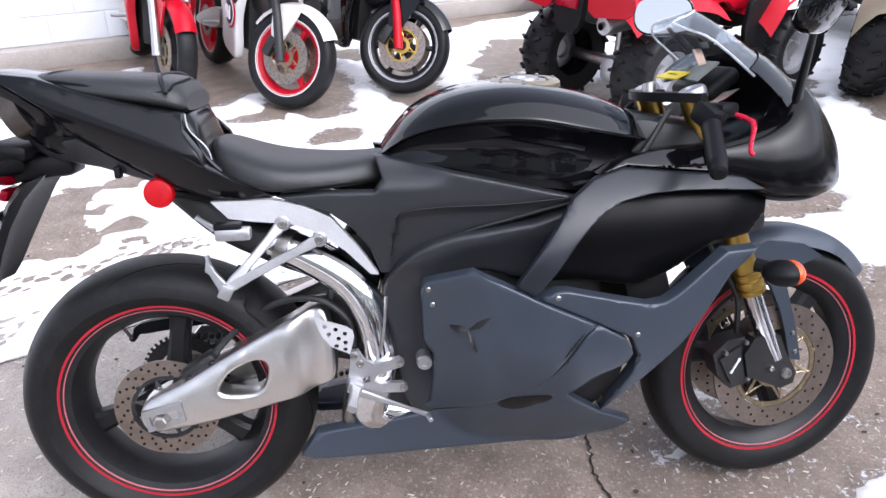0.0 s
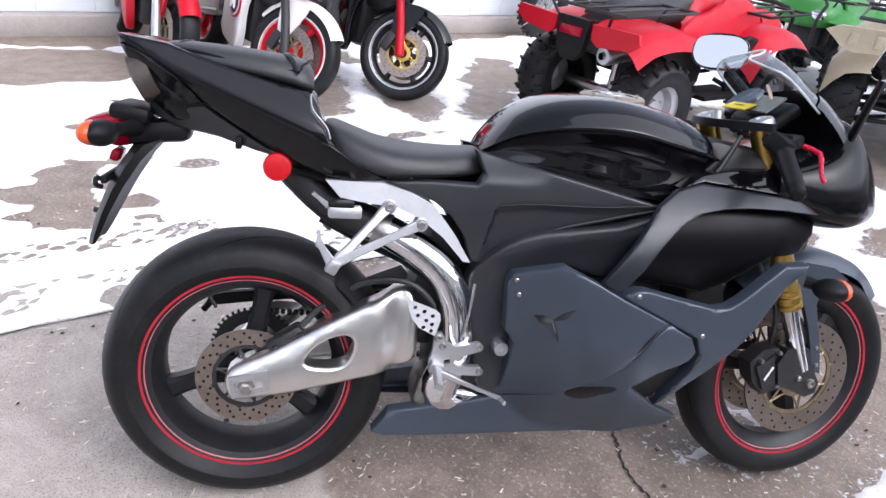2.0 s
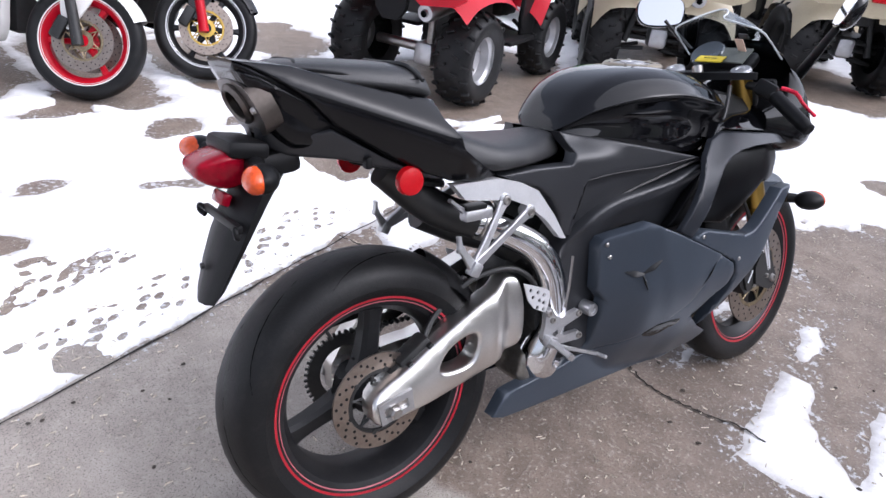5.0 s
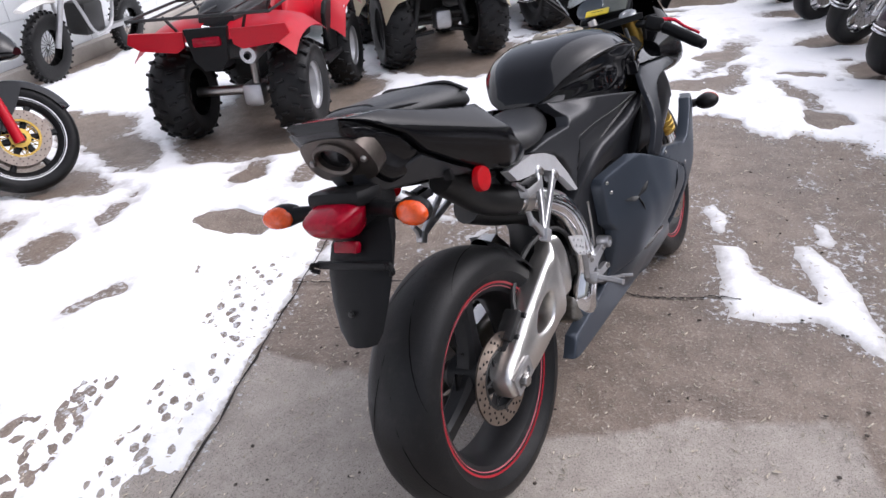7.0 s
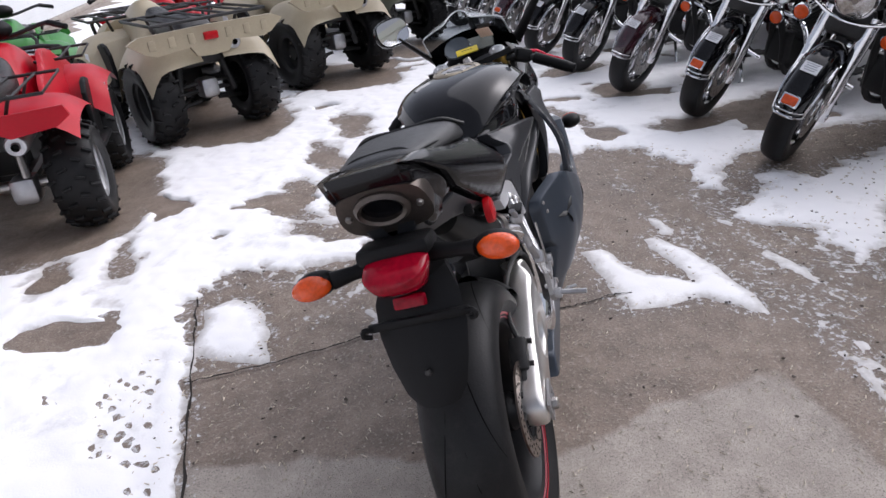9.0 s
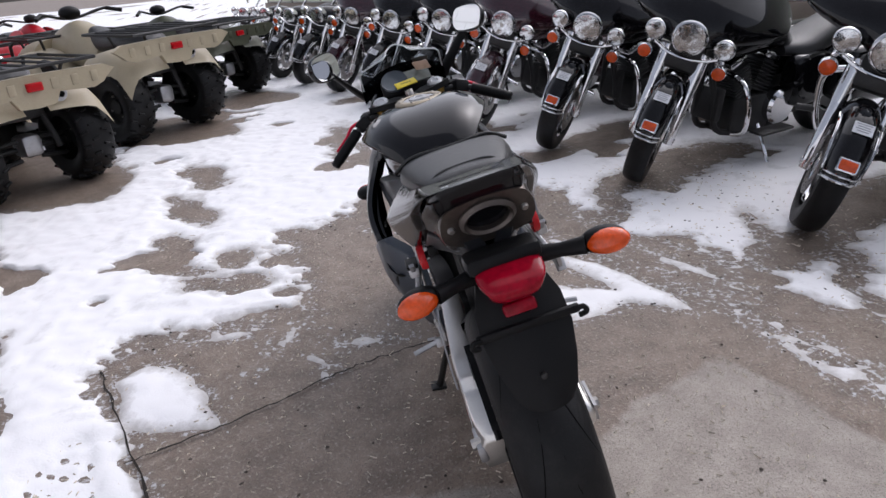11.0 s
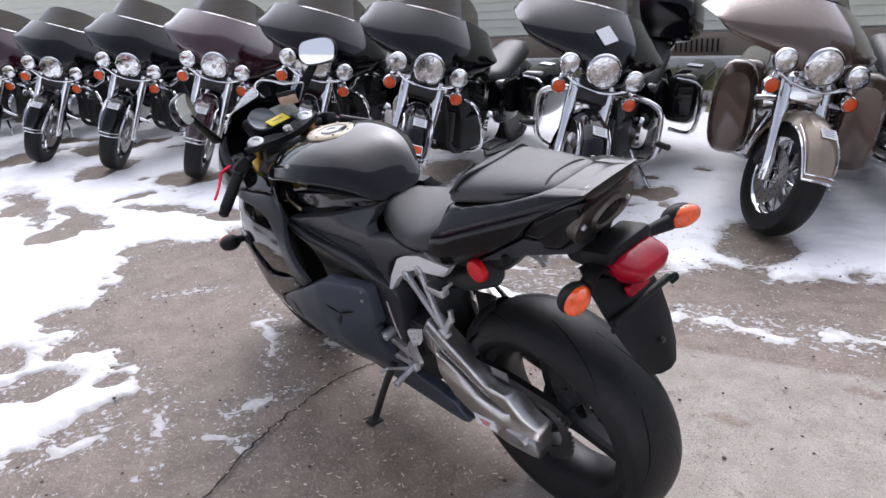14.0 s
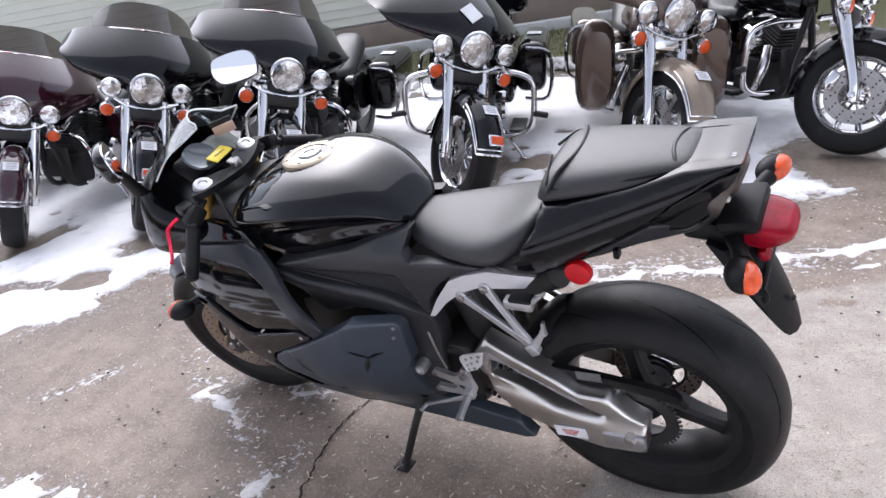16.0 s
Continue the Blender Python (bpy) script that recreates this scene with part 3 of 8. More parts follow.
me, co = grid_mesh("ground", stretched(-4, 9, 0.06), stretched(-5.2, 7.4, 0.06), ground_height)
gx, gy = co[:, 0], co[:, 1]
dry = np.clip(0.5 + (polygon_gap(gx, gy, DRY) + 0.05 * fractal(gx, gy, 2.5, 3, 61)) / 0.09, 0, 1)
dry = np.where(blob(gx, gy, -0.135, -0.59, 0.06, 0.05) > 0, 0.15, dry)
dry = np.where(blob(gx, gy, -0.38, -1.0, 0.07, 0.05) > 0, 0.2, dry)
south = np.clip((-gy - 4.7 + 0.43 * (gx - 2.0)) / 0.3 + 0.6 * fractal(gx, gy, 3, 2, 5), 0, 1)
south = np.where((gx > -8) & (gx < 25), south, 0)
edge_gap = snow_field(gx, gy)
slush = np.exp(-(np.minimum(edge_gap, 0) / 0.075) ** 2) * np.clip((gx + 0.9) / 0.6, 0.15, 1) * (np.hypot(gx, gy) < 12)
for key, val in (("dry", dry), ("grass", south), ("slush", slush)):
    at = me.attributes.new(key, "FLOAT", "POINT")
    at.data.foreach_set("value", val.astype(np.float32))


def ground_material():
    m = bpy.data.materials.new("stained_wet_concrete")
    n, l, b = nodes_of(m)
    co_ = n.new("ShaderNodeTexCoord")
    at_ = n.new("ShaderNodeAttribute")
    at_.attribute_name = "dry"
    gr = n.new("ShaderNodeAttribute")
    gr.attribute_name = "grass"

    def tex(scale, detail=5, rough=0.55):
        t = n.new("ShaderNodeTexNoise")
        t.inputs["Scale"].default_value, t.inputs["Detail"].default_value, t.inputs["Roughness"].default_value = scale, detail, rough
        l.new(co_.outputs["Object"], t.inputs["Vector"])
        return t

    def mixed(f, a, bb):
        x = n.new("ShaderNodeMix")
        x.data_type = "RGBA"
        l.new(f, x.inputs["Factor"])
        for key, v in (("A", a), ("B", bb)):
            if isinstance(v, tuple):
                x.inputs[key].default_value = (*v, 1)
            else:
                l.new(v, x.inputs[key])
        return x.outputs["Result"]

    def ranged(src, lo, hi, a=0.0, z=1.0):
        r = n.new("ShaderNodeMapRange")
        for key, v in (("From Min", lo), ("From Max", hi), ("To Min", a), ("To Max", z)):
            r.inputs[key].default_value = v
        l.new(src, r.inputs["Value"])
        return r.outputs[0]

    big, mid, fine, grit = tex(1.3), tex(9, 6, 0.65), tex(85, 5, 0.7), tex(260, 3, 0.6)
    edge = n.new("ShaderNodeMath")
    edge.operation = "MULTIPLY_ADD"
    edge.inputs[1].default_value = 0.5
    l.new(mid.outputs["Fac"], edge.inputs[0])
    l.new(at_.outputs["Fac"], edge.inputs[2])
    dryness = ranged(edge.outputs[0], 0.6, 0.9)
    wet = mixed(ranged(mid.outputs["Fac"], 0.35, 0.68), (0.165, 0.123, 0.094), (0.305, 0.240, 0.190))
    wet = mixed(ranged(big.outputs["Fac"], 0.45, 0.7, 0, 0.5), wet, (0.110, 0.086, 0.070))
    pale = mixed(ranged(mid.outputs["Fac"], 0.35, 0.65), (0.32, 0.281, 0.246), (0.43, 0.386, 0.342))
    col = mixed(dryness, wet, pale)
    col = mixed(ranged(fine.outputs["Fac"], 0.54, 0.66, 0, 0.62), col, (0.50, 0.45, 0.39))
    col = mixed(ranged(grit.outputs["Fac"], 0.34, 0.45, 0.75, 0), col, (0.045, 0.038, 0.032))
    sl = n.new("ShaderNodeAttribute")
    sl.attribute_name = "slush"
    flake = tex(38, 6, 0.7)
    thin = n.new("ShaderNodeMath")
    thin.operation = "MULTIPLY_ADD"
    thin.inputs[1].default_value = 0.22
    l.new(sl.outputs["Fac"], thin.inputs[0])
    l.new(flake.outputs["Fac"], thin.inputs[2])
    col = mixed(ranged(thin.outputs[0], 0.735, 0.80, 0, 0.85), col, (0.74, 0.75, 0.78))
    # damp darkening beside the melting edge
    col = mixed(ranged(sl.outputs["Fac"], 0.2, 1.0, 0, 0.22), col, (0.09, 0.075, 0.064))
    green = mixed(ranged(fine.outputs["Fac"], 0.4, 0.6), (0.05, 0.055, 0.02), (0.16, 0.15, 0.06))
    col = mixed(gr.outputs["Fac"], col, green)
    l.new(col, b.inputs["Base Color"])
    l.new(ranged(dryness, 0, 1, 0.50, 0.88), b.inputs["Roughness"])
    bump = n.new("ShaderNodeBump")
    bump.inputs["Strength"].default_value, bump.inputs["Distance"].default_value = 0.8, 0.006
    l.new(fine.outputs["Fac"], bump.inputs["Height"])
    l.new(bump.outputs[0], b.inputs["Normal"])
    return m


ground = new("ground", me)
me.materials.append(ground_material())
tagged(ground, "wet brown concrete yard with pale dry slabs", "ground", kind="structure")


def snow_height(X, Y):
    f = snow_field(X, Y)
    h = 0.028 * (1 - np.exp(-np.maximum(f, 0) / 0.075)) + 0.006 * fractal(X, Y, 14, 3, 91) * np.clip(f / 0.05, 0, 1) + 0.012 * fractal(X, Y, 3, 2, 95) * np.clip(f / 0.2, 0, 1)
    return np.where(f > 0, h, f * 0.5) - 0.001 + dip(X, Y)


def snow_material():
    m = bpy.data.materials.new("trodden_snow")
    n, l, b = nodes_of(m)
    co_ = n.new("ShaderNodeTexCoord")
    t = n.new("ShaderNodeTexNoise")
    t.inputs["Scale"].default_value, t.inputs["Detail"].default_value, t.inputs["Roughness"].default_value = 5, 8, 0.7
    g = n.new("ShaderNodeTexNoise")
    g.inputs["Scale"].default_value, g.inputs["Detail"].default_value = 160, 3
    for q in (t, g):
        l.new(co_.outputs["Object"], q.inputs["Vector"])
    r = n.new("ShaderNodeValToRGB")
    r.color_ramp.elements[0].position, r.color_ramp.elements[1].position = 0.28, 0.45
    r.color_ramp.elements[0].color, r.color_ramp.elements[1].color = (0.70, 0.70, 0.70, 1), (0.90, 0.90, 0.91, 1)
    l.new(t.outputs["Fac"], r.inputs["Fac"])
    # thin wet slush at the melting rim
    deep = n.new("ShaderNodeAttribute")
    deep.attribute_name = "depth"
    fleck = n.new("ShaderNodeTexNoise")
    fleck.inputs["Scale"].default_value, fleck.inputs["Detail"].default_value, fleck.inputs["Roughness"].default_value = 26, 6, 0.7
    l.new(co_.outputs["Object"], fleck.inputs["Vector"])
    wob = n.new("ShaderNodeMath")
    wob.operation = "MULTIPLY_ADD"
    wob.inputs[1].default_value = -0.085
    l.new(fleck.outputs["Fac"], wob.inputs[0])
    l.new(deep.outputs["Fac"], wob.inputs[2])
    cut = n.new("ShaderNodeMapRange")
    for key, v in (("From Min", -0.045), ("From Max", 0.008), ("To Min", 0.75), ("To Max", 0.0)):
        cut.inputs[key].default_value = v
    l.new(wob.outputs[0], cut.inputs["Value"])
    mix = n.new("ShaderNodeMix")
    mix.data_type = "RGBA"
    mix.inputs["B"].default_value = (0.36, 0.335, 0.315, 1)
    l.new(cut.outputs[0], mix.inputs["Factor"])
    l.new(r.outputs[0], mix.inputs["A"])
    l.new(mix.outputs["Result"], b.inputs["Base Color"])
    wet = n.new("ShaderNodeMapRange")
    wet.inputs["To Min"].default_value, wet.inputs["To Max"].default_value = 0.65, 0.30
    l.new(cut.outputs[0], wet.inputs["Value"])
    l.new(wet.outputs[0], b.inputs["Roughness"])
    bump = n.new("ShaderNodeBump")
    bump.inputs["Strength"].default_value, bump.inputs["Distance"].default_value = 0.25, 0.005
    l.new(g.outputs["Fac"], bump.inputs["Height"])
    l.new(bump.outputs[0], b.inputs["Normal"])
    return m


SNOW = snow_material()
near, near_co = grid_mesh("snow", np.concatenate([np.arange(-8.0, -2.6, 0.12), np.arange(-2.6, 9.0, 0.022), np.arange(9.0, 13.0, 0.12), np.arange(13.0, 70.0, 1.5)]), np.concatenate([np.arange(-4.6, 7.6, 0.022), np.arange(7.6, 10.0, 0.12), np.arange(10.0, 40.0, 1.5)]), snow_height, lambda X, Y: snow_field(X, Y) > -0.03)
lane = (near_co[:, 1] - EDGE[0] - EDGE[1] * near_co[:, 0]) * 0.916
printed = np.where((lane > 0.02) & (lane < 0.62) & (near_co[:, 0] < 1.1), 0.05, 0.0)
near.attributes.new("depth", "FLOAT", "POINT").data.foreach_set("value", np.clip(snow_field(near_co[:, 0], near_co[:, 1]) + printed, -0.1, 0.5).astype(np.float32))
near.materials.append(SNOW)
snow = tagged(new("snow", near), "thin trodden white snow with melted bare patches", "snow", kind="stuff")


def ribbon(bm, pts, width, seed, z=0.0025):
    """A ragged crack lying on the ground."""
    rnd = random.Random(seed)
    path = spline([(x, y, 0) for x, y in pts], 14)
    last = None
    for i, p in enumerate(path):
        q = path[min(i + 1, len(path) - 1)] - path[max(i - 1, 0)]
        s = Vector((-q.y, q.x, 0)).normalized()
        w = width * rnd.uniform(0.25, 1.0)
        j = s * rnd.uniform(-0.006, 0.006)
        pair = [bm.verts.new((p.x + k * w * s.x + j.x, p.y + k * w * s.y + j.y, z + 0.004)) for k in (-1, 1)]
        if last:
            bm.faces.new((last[0], last[1], pair[1], pair[0]))
        last = pair
    return bm


CRACK = surface("dark_crack", (0.018, 0.014, 0.011), 0.9)
bm = ribbon(bmesh.new(), [(0.56, 1.17), (0.70, 0.82), (0.86, 0.52), (0.93, 0.34), (0.985, 0.10), (0.965, -0.06), (1.0, -0.2), (1.07, -0.36), (1.06, -0.55)], 0.0055, 3)
tagged(part("ground_crack", bm, CRACK), "dark ragged crack across the concrete", "crack", kind="structure")
bm = ribbon(bmesh.new(), [(-1.6, EDGE[0] - 1.6 * EDGE[1] - 0.015), (-0.4, EDGE[0] - 0.4 * EDGE[1] - 0.012), (0.55, EDGE[0] + 0.55 * EDGE[1] - 0.015), (1.2, EDGE[0] + 1.2 * EDGE[1] - 0.02)], 0.006, 8)
tagged(part("slab_joint", bm, CRACK), "dark joint along the edge of the slab", "joint", kind="structure")

# straw, grit and leaf bits on the concrete
rnd = random.Random(12)
bm = bmesh.new()
for i in range(4600):
    x, y = rnd.uniform(-1.6, 3.0), rnd.uniform(-2.0, 1.5)
    s, w, a = rnd.uniform(0.002, 0.009) * (1.4 if rnd.random() < 0.12 else 1), rnd.uniform(0.0008, 0.0022), rnd.uniform(0, math.pi)
    c, q = math.cos(a) * s, math.sin(a) * s
    px, py = -math.sin(a) * w, math.cos(a) * w
    z = 0.006
    v = [bm.verts.new(p) for p in ((x - c - px, y - q - py, z), (x + c - px, y + q - py, z), (x + c + px, y + q + py, z), (x - c + px, y - q + py, z), (x - c, y - q, z + 0.003), (x + c, y + q, z + 0.003))]
    for f in ((0, 1, 5, 4), (2, 3, 4, 5), (1, 2, 5), (3, 0, 4)):
        bm.faces.new([v[k] for k in f])
STRAW = surface("straw_bits", (0.62, 0.55, 0.45), 0.8, vary=0.5, scale=60)
tagged(part("straw_litter", bm, STRAW), "scattered pale straw and grit bits on the concrete", "litter", kind="stuff")
bm = bmesh.new()
for i in range(420):
    x, y = rnd.uniform(-1.6, 3.0), rnd.uniform(-1.9, 1.4)
    egg(bm, (rnd.uniform(0.003, 0.009), rnd.uniform(0.003, 0.007), rnd.uniform(0.001, 0.003)), pose(x, y, 0.006, 0, 0, rnd.uniform(0, 180)), 7, 4)
tagged(part("dirt_crumbs", bm, surface("dark_dirt", (0.05, 0.04, 0.032), 0.9, vary=0.5, scale=40)), "dark dirt crumbs on the concrete", "dirt", kind="stuff")

# the white block wall behind the parked bikes and quads
WALL = pose(-0.3, 5.16, 0, 0, 0, LOT)
wall = new("wall_north")
wall.matrix_world = WALL
tagged(wall, "white painted concrete block wall with a grey footing", "wall", kind="structure")
bm = box(bmesh.new(), (46, 0.2, 3.4), pose(12, 0.087, 1.7))
part("mortar_bed", bm, MORTAR, wall)
bm = box(bmesh.new(), (46, 0.16, 0.16), pose(12, -0.06, 0.075), 0.015)
part("footing", bm, CONCRETE, wall, "grey weathered concrete footing")

# the cream house beyond the cruiser row
HOUSE = pose(5.0, -7.02, 0, 0, 0, LOT - 2)
house = new("wall_south")
house.matrix_world = HOUSE
tagged(house, "cream lapped house siding above a grey base", "house", kind="structure")
bm = box(bmesh.new(), (40, 0.3, 4.0), pose(4, -0.17, 2.0))
part("backing", bm, MORTAR, house)
bm = box(bmesh.new(), (40, 0.14, 0.34), pose(4, 0.05, 0.17), 0.01)
part("foundation", bm, surface("tan_foundation", (0.26, 0.21, 0.17), 0.85, vary=0.15, scale=3, bump=0.2, fine=70), house, "tan painted foundation wall")
vent = part("vent_frame", box(bmesh.new(), (0.78, 0.03, 0.20), pose(-1.05, 0.125, 0.19), 0.006), surface("vent_paint", (0.20, 0.16, 0.13), 0.6), house, "brown crawl-space vent")
for i in range(11):
    part("vent_slat", box(bmesh.new(), (0.022, 0.02, 0.16), pose(-1.37 + 0.064 * i, 0.145, 0.19), 0.004), SOOT_SHADE, vent)
board = bmesh.new()
box(board, (40, 0.02, 0.118), pose(0, 0, 0, 9, 0, 0), 0.003, 1)
first = part("siding_board", board, SIDING, house)
first.matrix_basis = pose(4, 0.012, 0.42)
for i in range(1, 30):
    o = new("siding_board", first.data)
    o.parent = house
    o.matrix_basis = pose(4, 0.012, 0.42 + 0.115 * i)
bm = box(bmesh.new(), (34, 0.16, 0.14), pose(4, 0, 0.05), 0.02)
kerb = part("kerb", bm, surface("pale_kerb", (0.55, 0.55, 0.53), 0.8, vary=0.15, bump=0.3, fine=60, spots=0.4, spot_color=(0.3, 0.29, 0.27)))
kerb.matrix_world = pose(4.3, -6.6, 0, 0, 0, LOT - 2)
tagged(kerb, "pale concrete kerb at the back of the grass strip", "kerb", kind="structure")

# tufts of winter grass on the strip
bm = bmesh.new()
for i in range(5200):
    u, v = rnd.uniform(-4, 7), rnd.uniform(0.05, 2.15)
    c, s = math.cos(radians(LOT - 2)), math.sin(radians(LOT - 2))
    x, y = 4.3 + u * c - v * s, -6.55 + u * s + v * c
    h, a = rnd.uniform(0.02, 0.07), rnd.uniform(0, 6.3)
    dx, dy, w = math.cos(a) * h * 0.6, math.sin(a) * h * 0.6, 0.005
    v0, v1, v2 = bm.verts.new((x - w, y, 0)), bm.verts.new((x + w, y, 0)), bm.verts.new((x + dx, y + dy, h))
    bm.faces.new((v0, v1, v2))
tagged(part("grass_blades", bm, GRASS), "short yellow-green winter grass strip", "grass", kind="stuff")
# lumps of shovelled snow at the lot's edge
bm = bmesh.new()
for i in range(260):
    u, v = rnd.uniform(-4, 7), 2.25 + rnd.gauss(0, 0.12)
    c, s = math.cos(radians(LOT - 2)), math.sin(radians(LOT - 2))
    r = rnd.uniform(0.03, 0.09)
    egg(bm, (r, r * rnd.uniform(0.6, 1.1), r * rnd.uniform(0.4, 0.8)), pose(4.3 + u * c - v * s, -6.55 + u * s + v * c, r * 0.2, rnd.uniform(0, 40), rnd.uniform(0, 40), rnd.uniform(0, 180)), 9, 6)
tagged(part("snow_clods", bm, SNOW), "shovelled clods of snow along the grass", "snow", kind="stuff")

# ==== the black sport motorcycle ====
BIKE = pose(0.003, -0.026, -0.006, -11.8, 0, -1.7)
RW, FW = (0.0, 0.0, 0.315), (1.357, 0.0, 0.297)
moto = thing("sport_motorcycle", BIKE, "black and graphite sport motorcycle leaning on its side stand", "motorcycle")


def at(p, *turn):
    return Matrix.Translation(p) @ (pose(0, 0, 0, *turn) if turn else Matrix())


def arc_profile(R, half, crown, bead_r, bead_y, n=12):
    """A tyre's outline: bead, sidewall, rounded tread, and back."""
    out = [(bead_r, -bead_y), (bead_r + 0.012, -bead_y - 0.006)]
    pts = []
    for i in range(n + 1):
        a = math.pi * (i / n - 0.5)
        pts.append((R - crown * (1 - math.cos(a) ** 0.8 if abs(math.cos(a)) > 1e-6 else 1), half * math.sin(a)))
    mid = [((bead_r + 0.012 + pts[0][0]) / 2, -(half + bead_y) / 2 - 0.006)]
    return out + mid + pts + [(r, -y) for r, y in reversed(mid)] + [(r, -y) for r, y in reversed(out)]


def tread_arcs(bm, R, half, crown, count, lean, width, seed=0):
    """Long curved sipes on a sport tyre."""
    for k in range(count):
        for s in (-1, 1):
            a0 = 2 * math.pi * (k + (0.5 if s > 0 else 0)) / count
            rows = []
            for i in range(9):
                q = i / 8
                y = s * half * (0.10 + 0.80 * q)
                a = math.asin(max(-1, min(1, y / half)))
                r = R - crown * (1 - max(1e-6, math.cos(a)) ** 0.8) + 0.0006
                th = a0 + lean * q ** 0.7
                w = width * (0.35 + math.sin(math.pi * min(1, q * 1.1 + 0.05))) * 0.7
                rows.append([bm.verts.new((r * math.cos(th + d), y, r * math.sin(th + d))) for d in (-w / R, w / R)])
            for a, b in zip(rows, rows[1:]):
                bm.faces.new((a[0], a[1], b[1], b[0]))
    return bm


def spoke(bm, angle, r0, r1, w0, w1, d0, d1):
    """One cast spoke, swelling at hub and rim."""
    new_bm = bmesh.new()
    rows = []
    for i in range(7):
        q = i / 6
        r = r0 + (r1 - r0) * q
        w = w0 + (w1 - w0) * q + 0.012 * (abs(q - 0.5) * 2) ** 3
        d = d0 + (d1 - d0) * q
        rows.append([new_bm.verts.new((sx * w * (0.75 if abs(sy) == 1 else 1), sy * d, r)) for sx, sy in ((-1, -0.6), (-0.8, -1), (0.8, -1), (1, -0.6), (1, 0.6), (0.8, 1), (-0.8, 1), (-1, 0.6))])
    for a, b in zip(rows, rows[1:]):
        for j in range(8):
            new_bm.faces.new((a[j], a[(j + 1) % 8], b[(j + 1) % 8], b[j]))
    bmesh.ops.transform(new_bm, matrix=pose(0, 0, 0, 0, angle, 0), verts=new_bm.verts)
    return merge(bm, new_bm)


def holed_ring(bm, r0, r1, y, t, dots, rdot):
    lathe(bm, [(r0, y - t), (r1, y - t), (r1, y + t), (r0, y + t)], 64, None, True)
    return bm


def drill_dots(bm, rings, y, r, phase=0.0):
    for k, (rad, count) in enumerate(rings):
        for i in range(count):
            a = 2 * math.pi * (i + 0.35 * k) / count + phase
            lathe(bm, [(0, -y), (r, -y), (r, y), (0, y)], 8, at((rad * math.cos(a), 0, rad * math.sin(a))))
    return bm


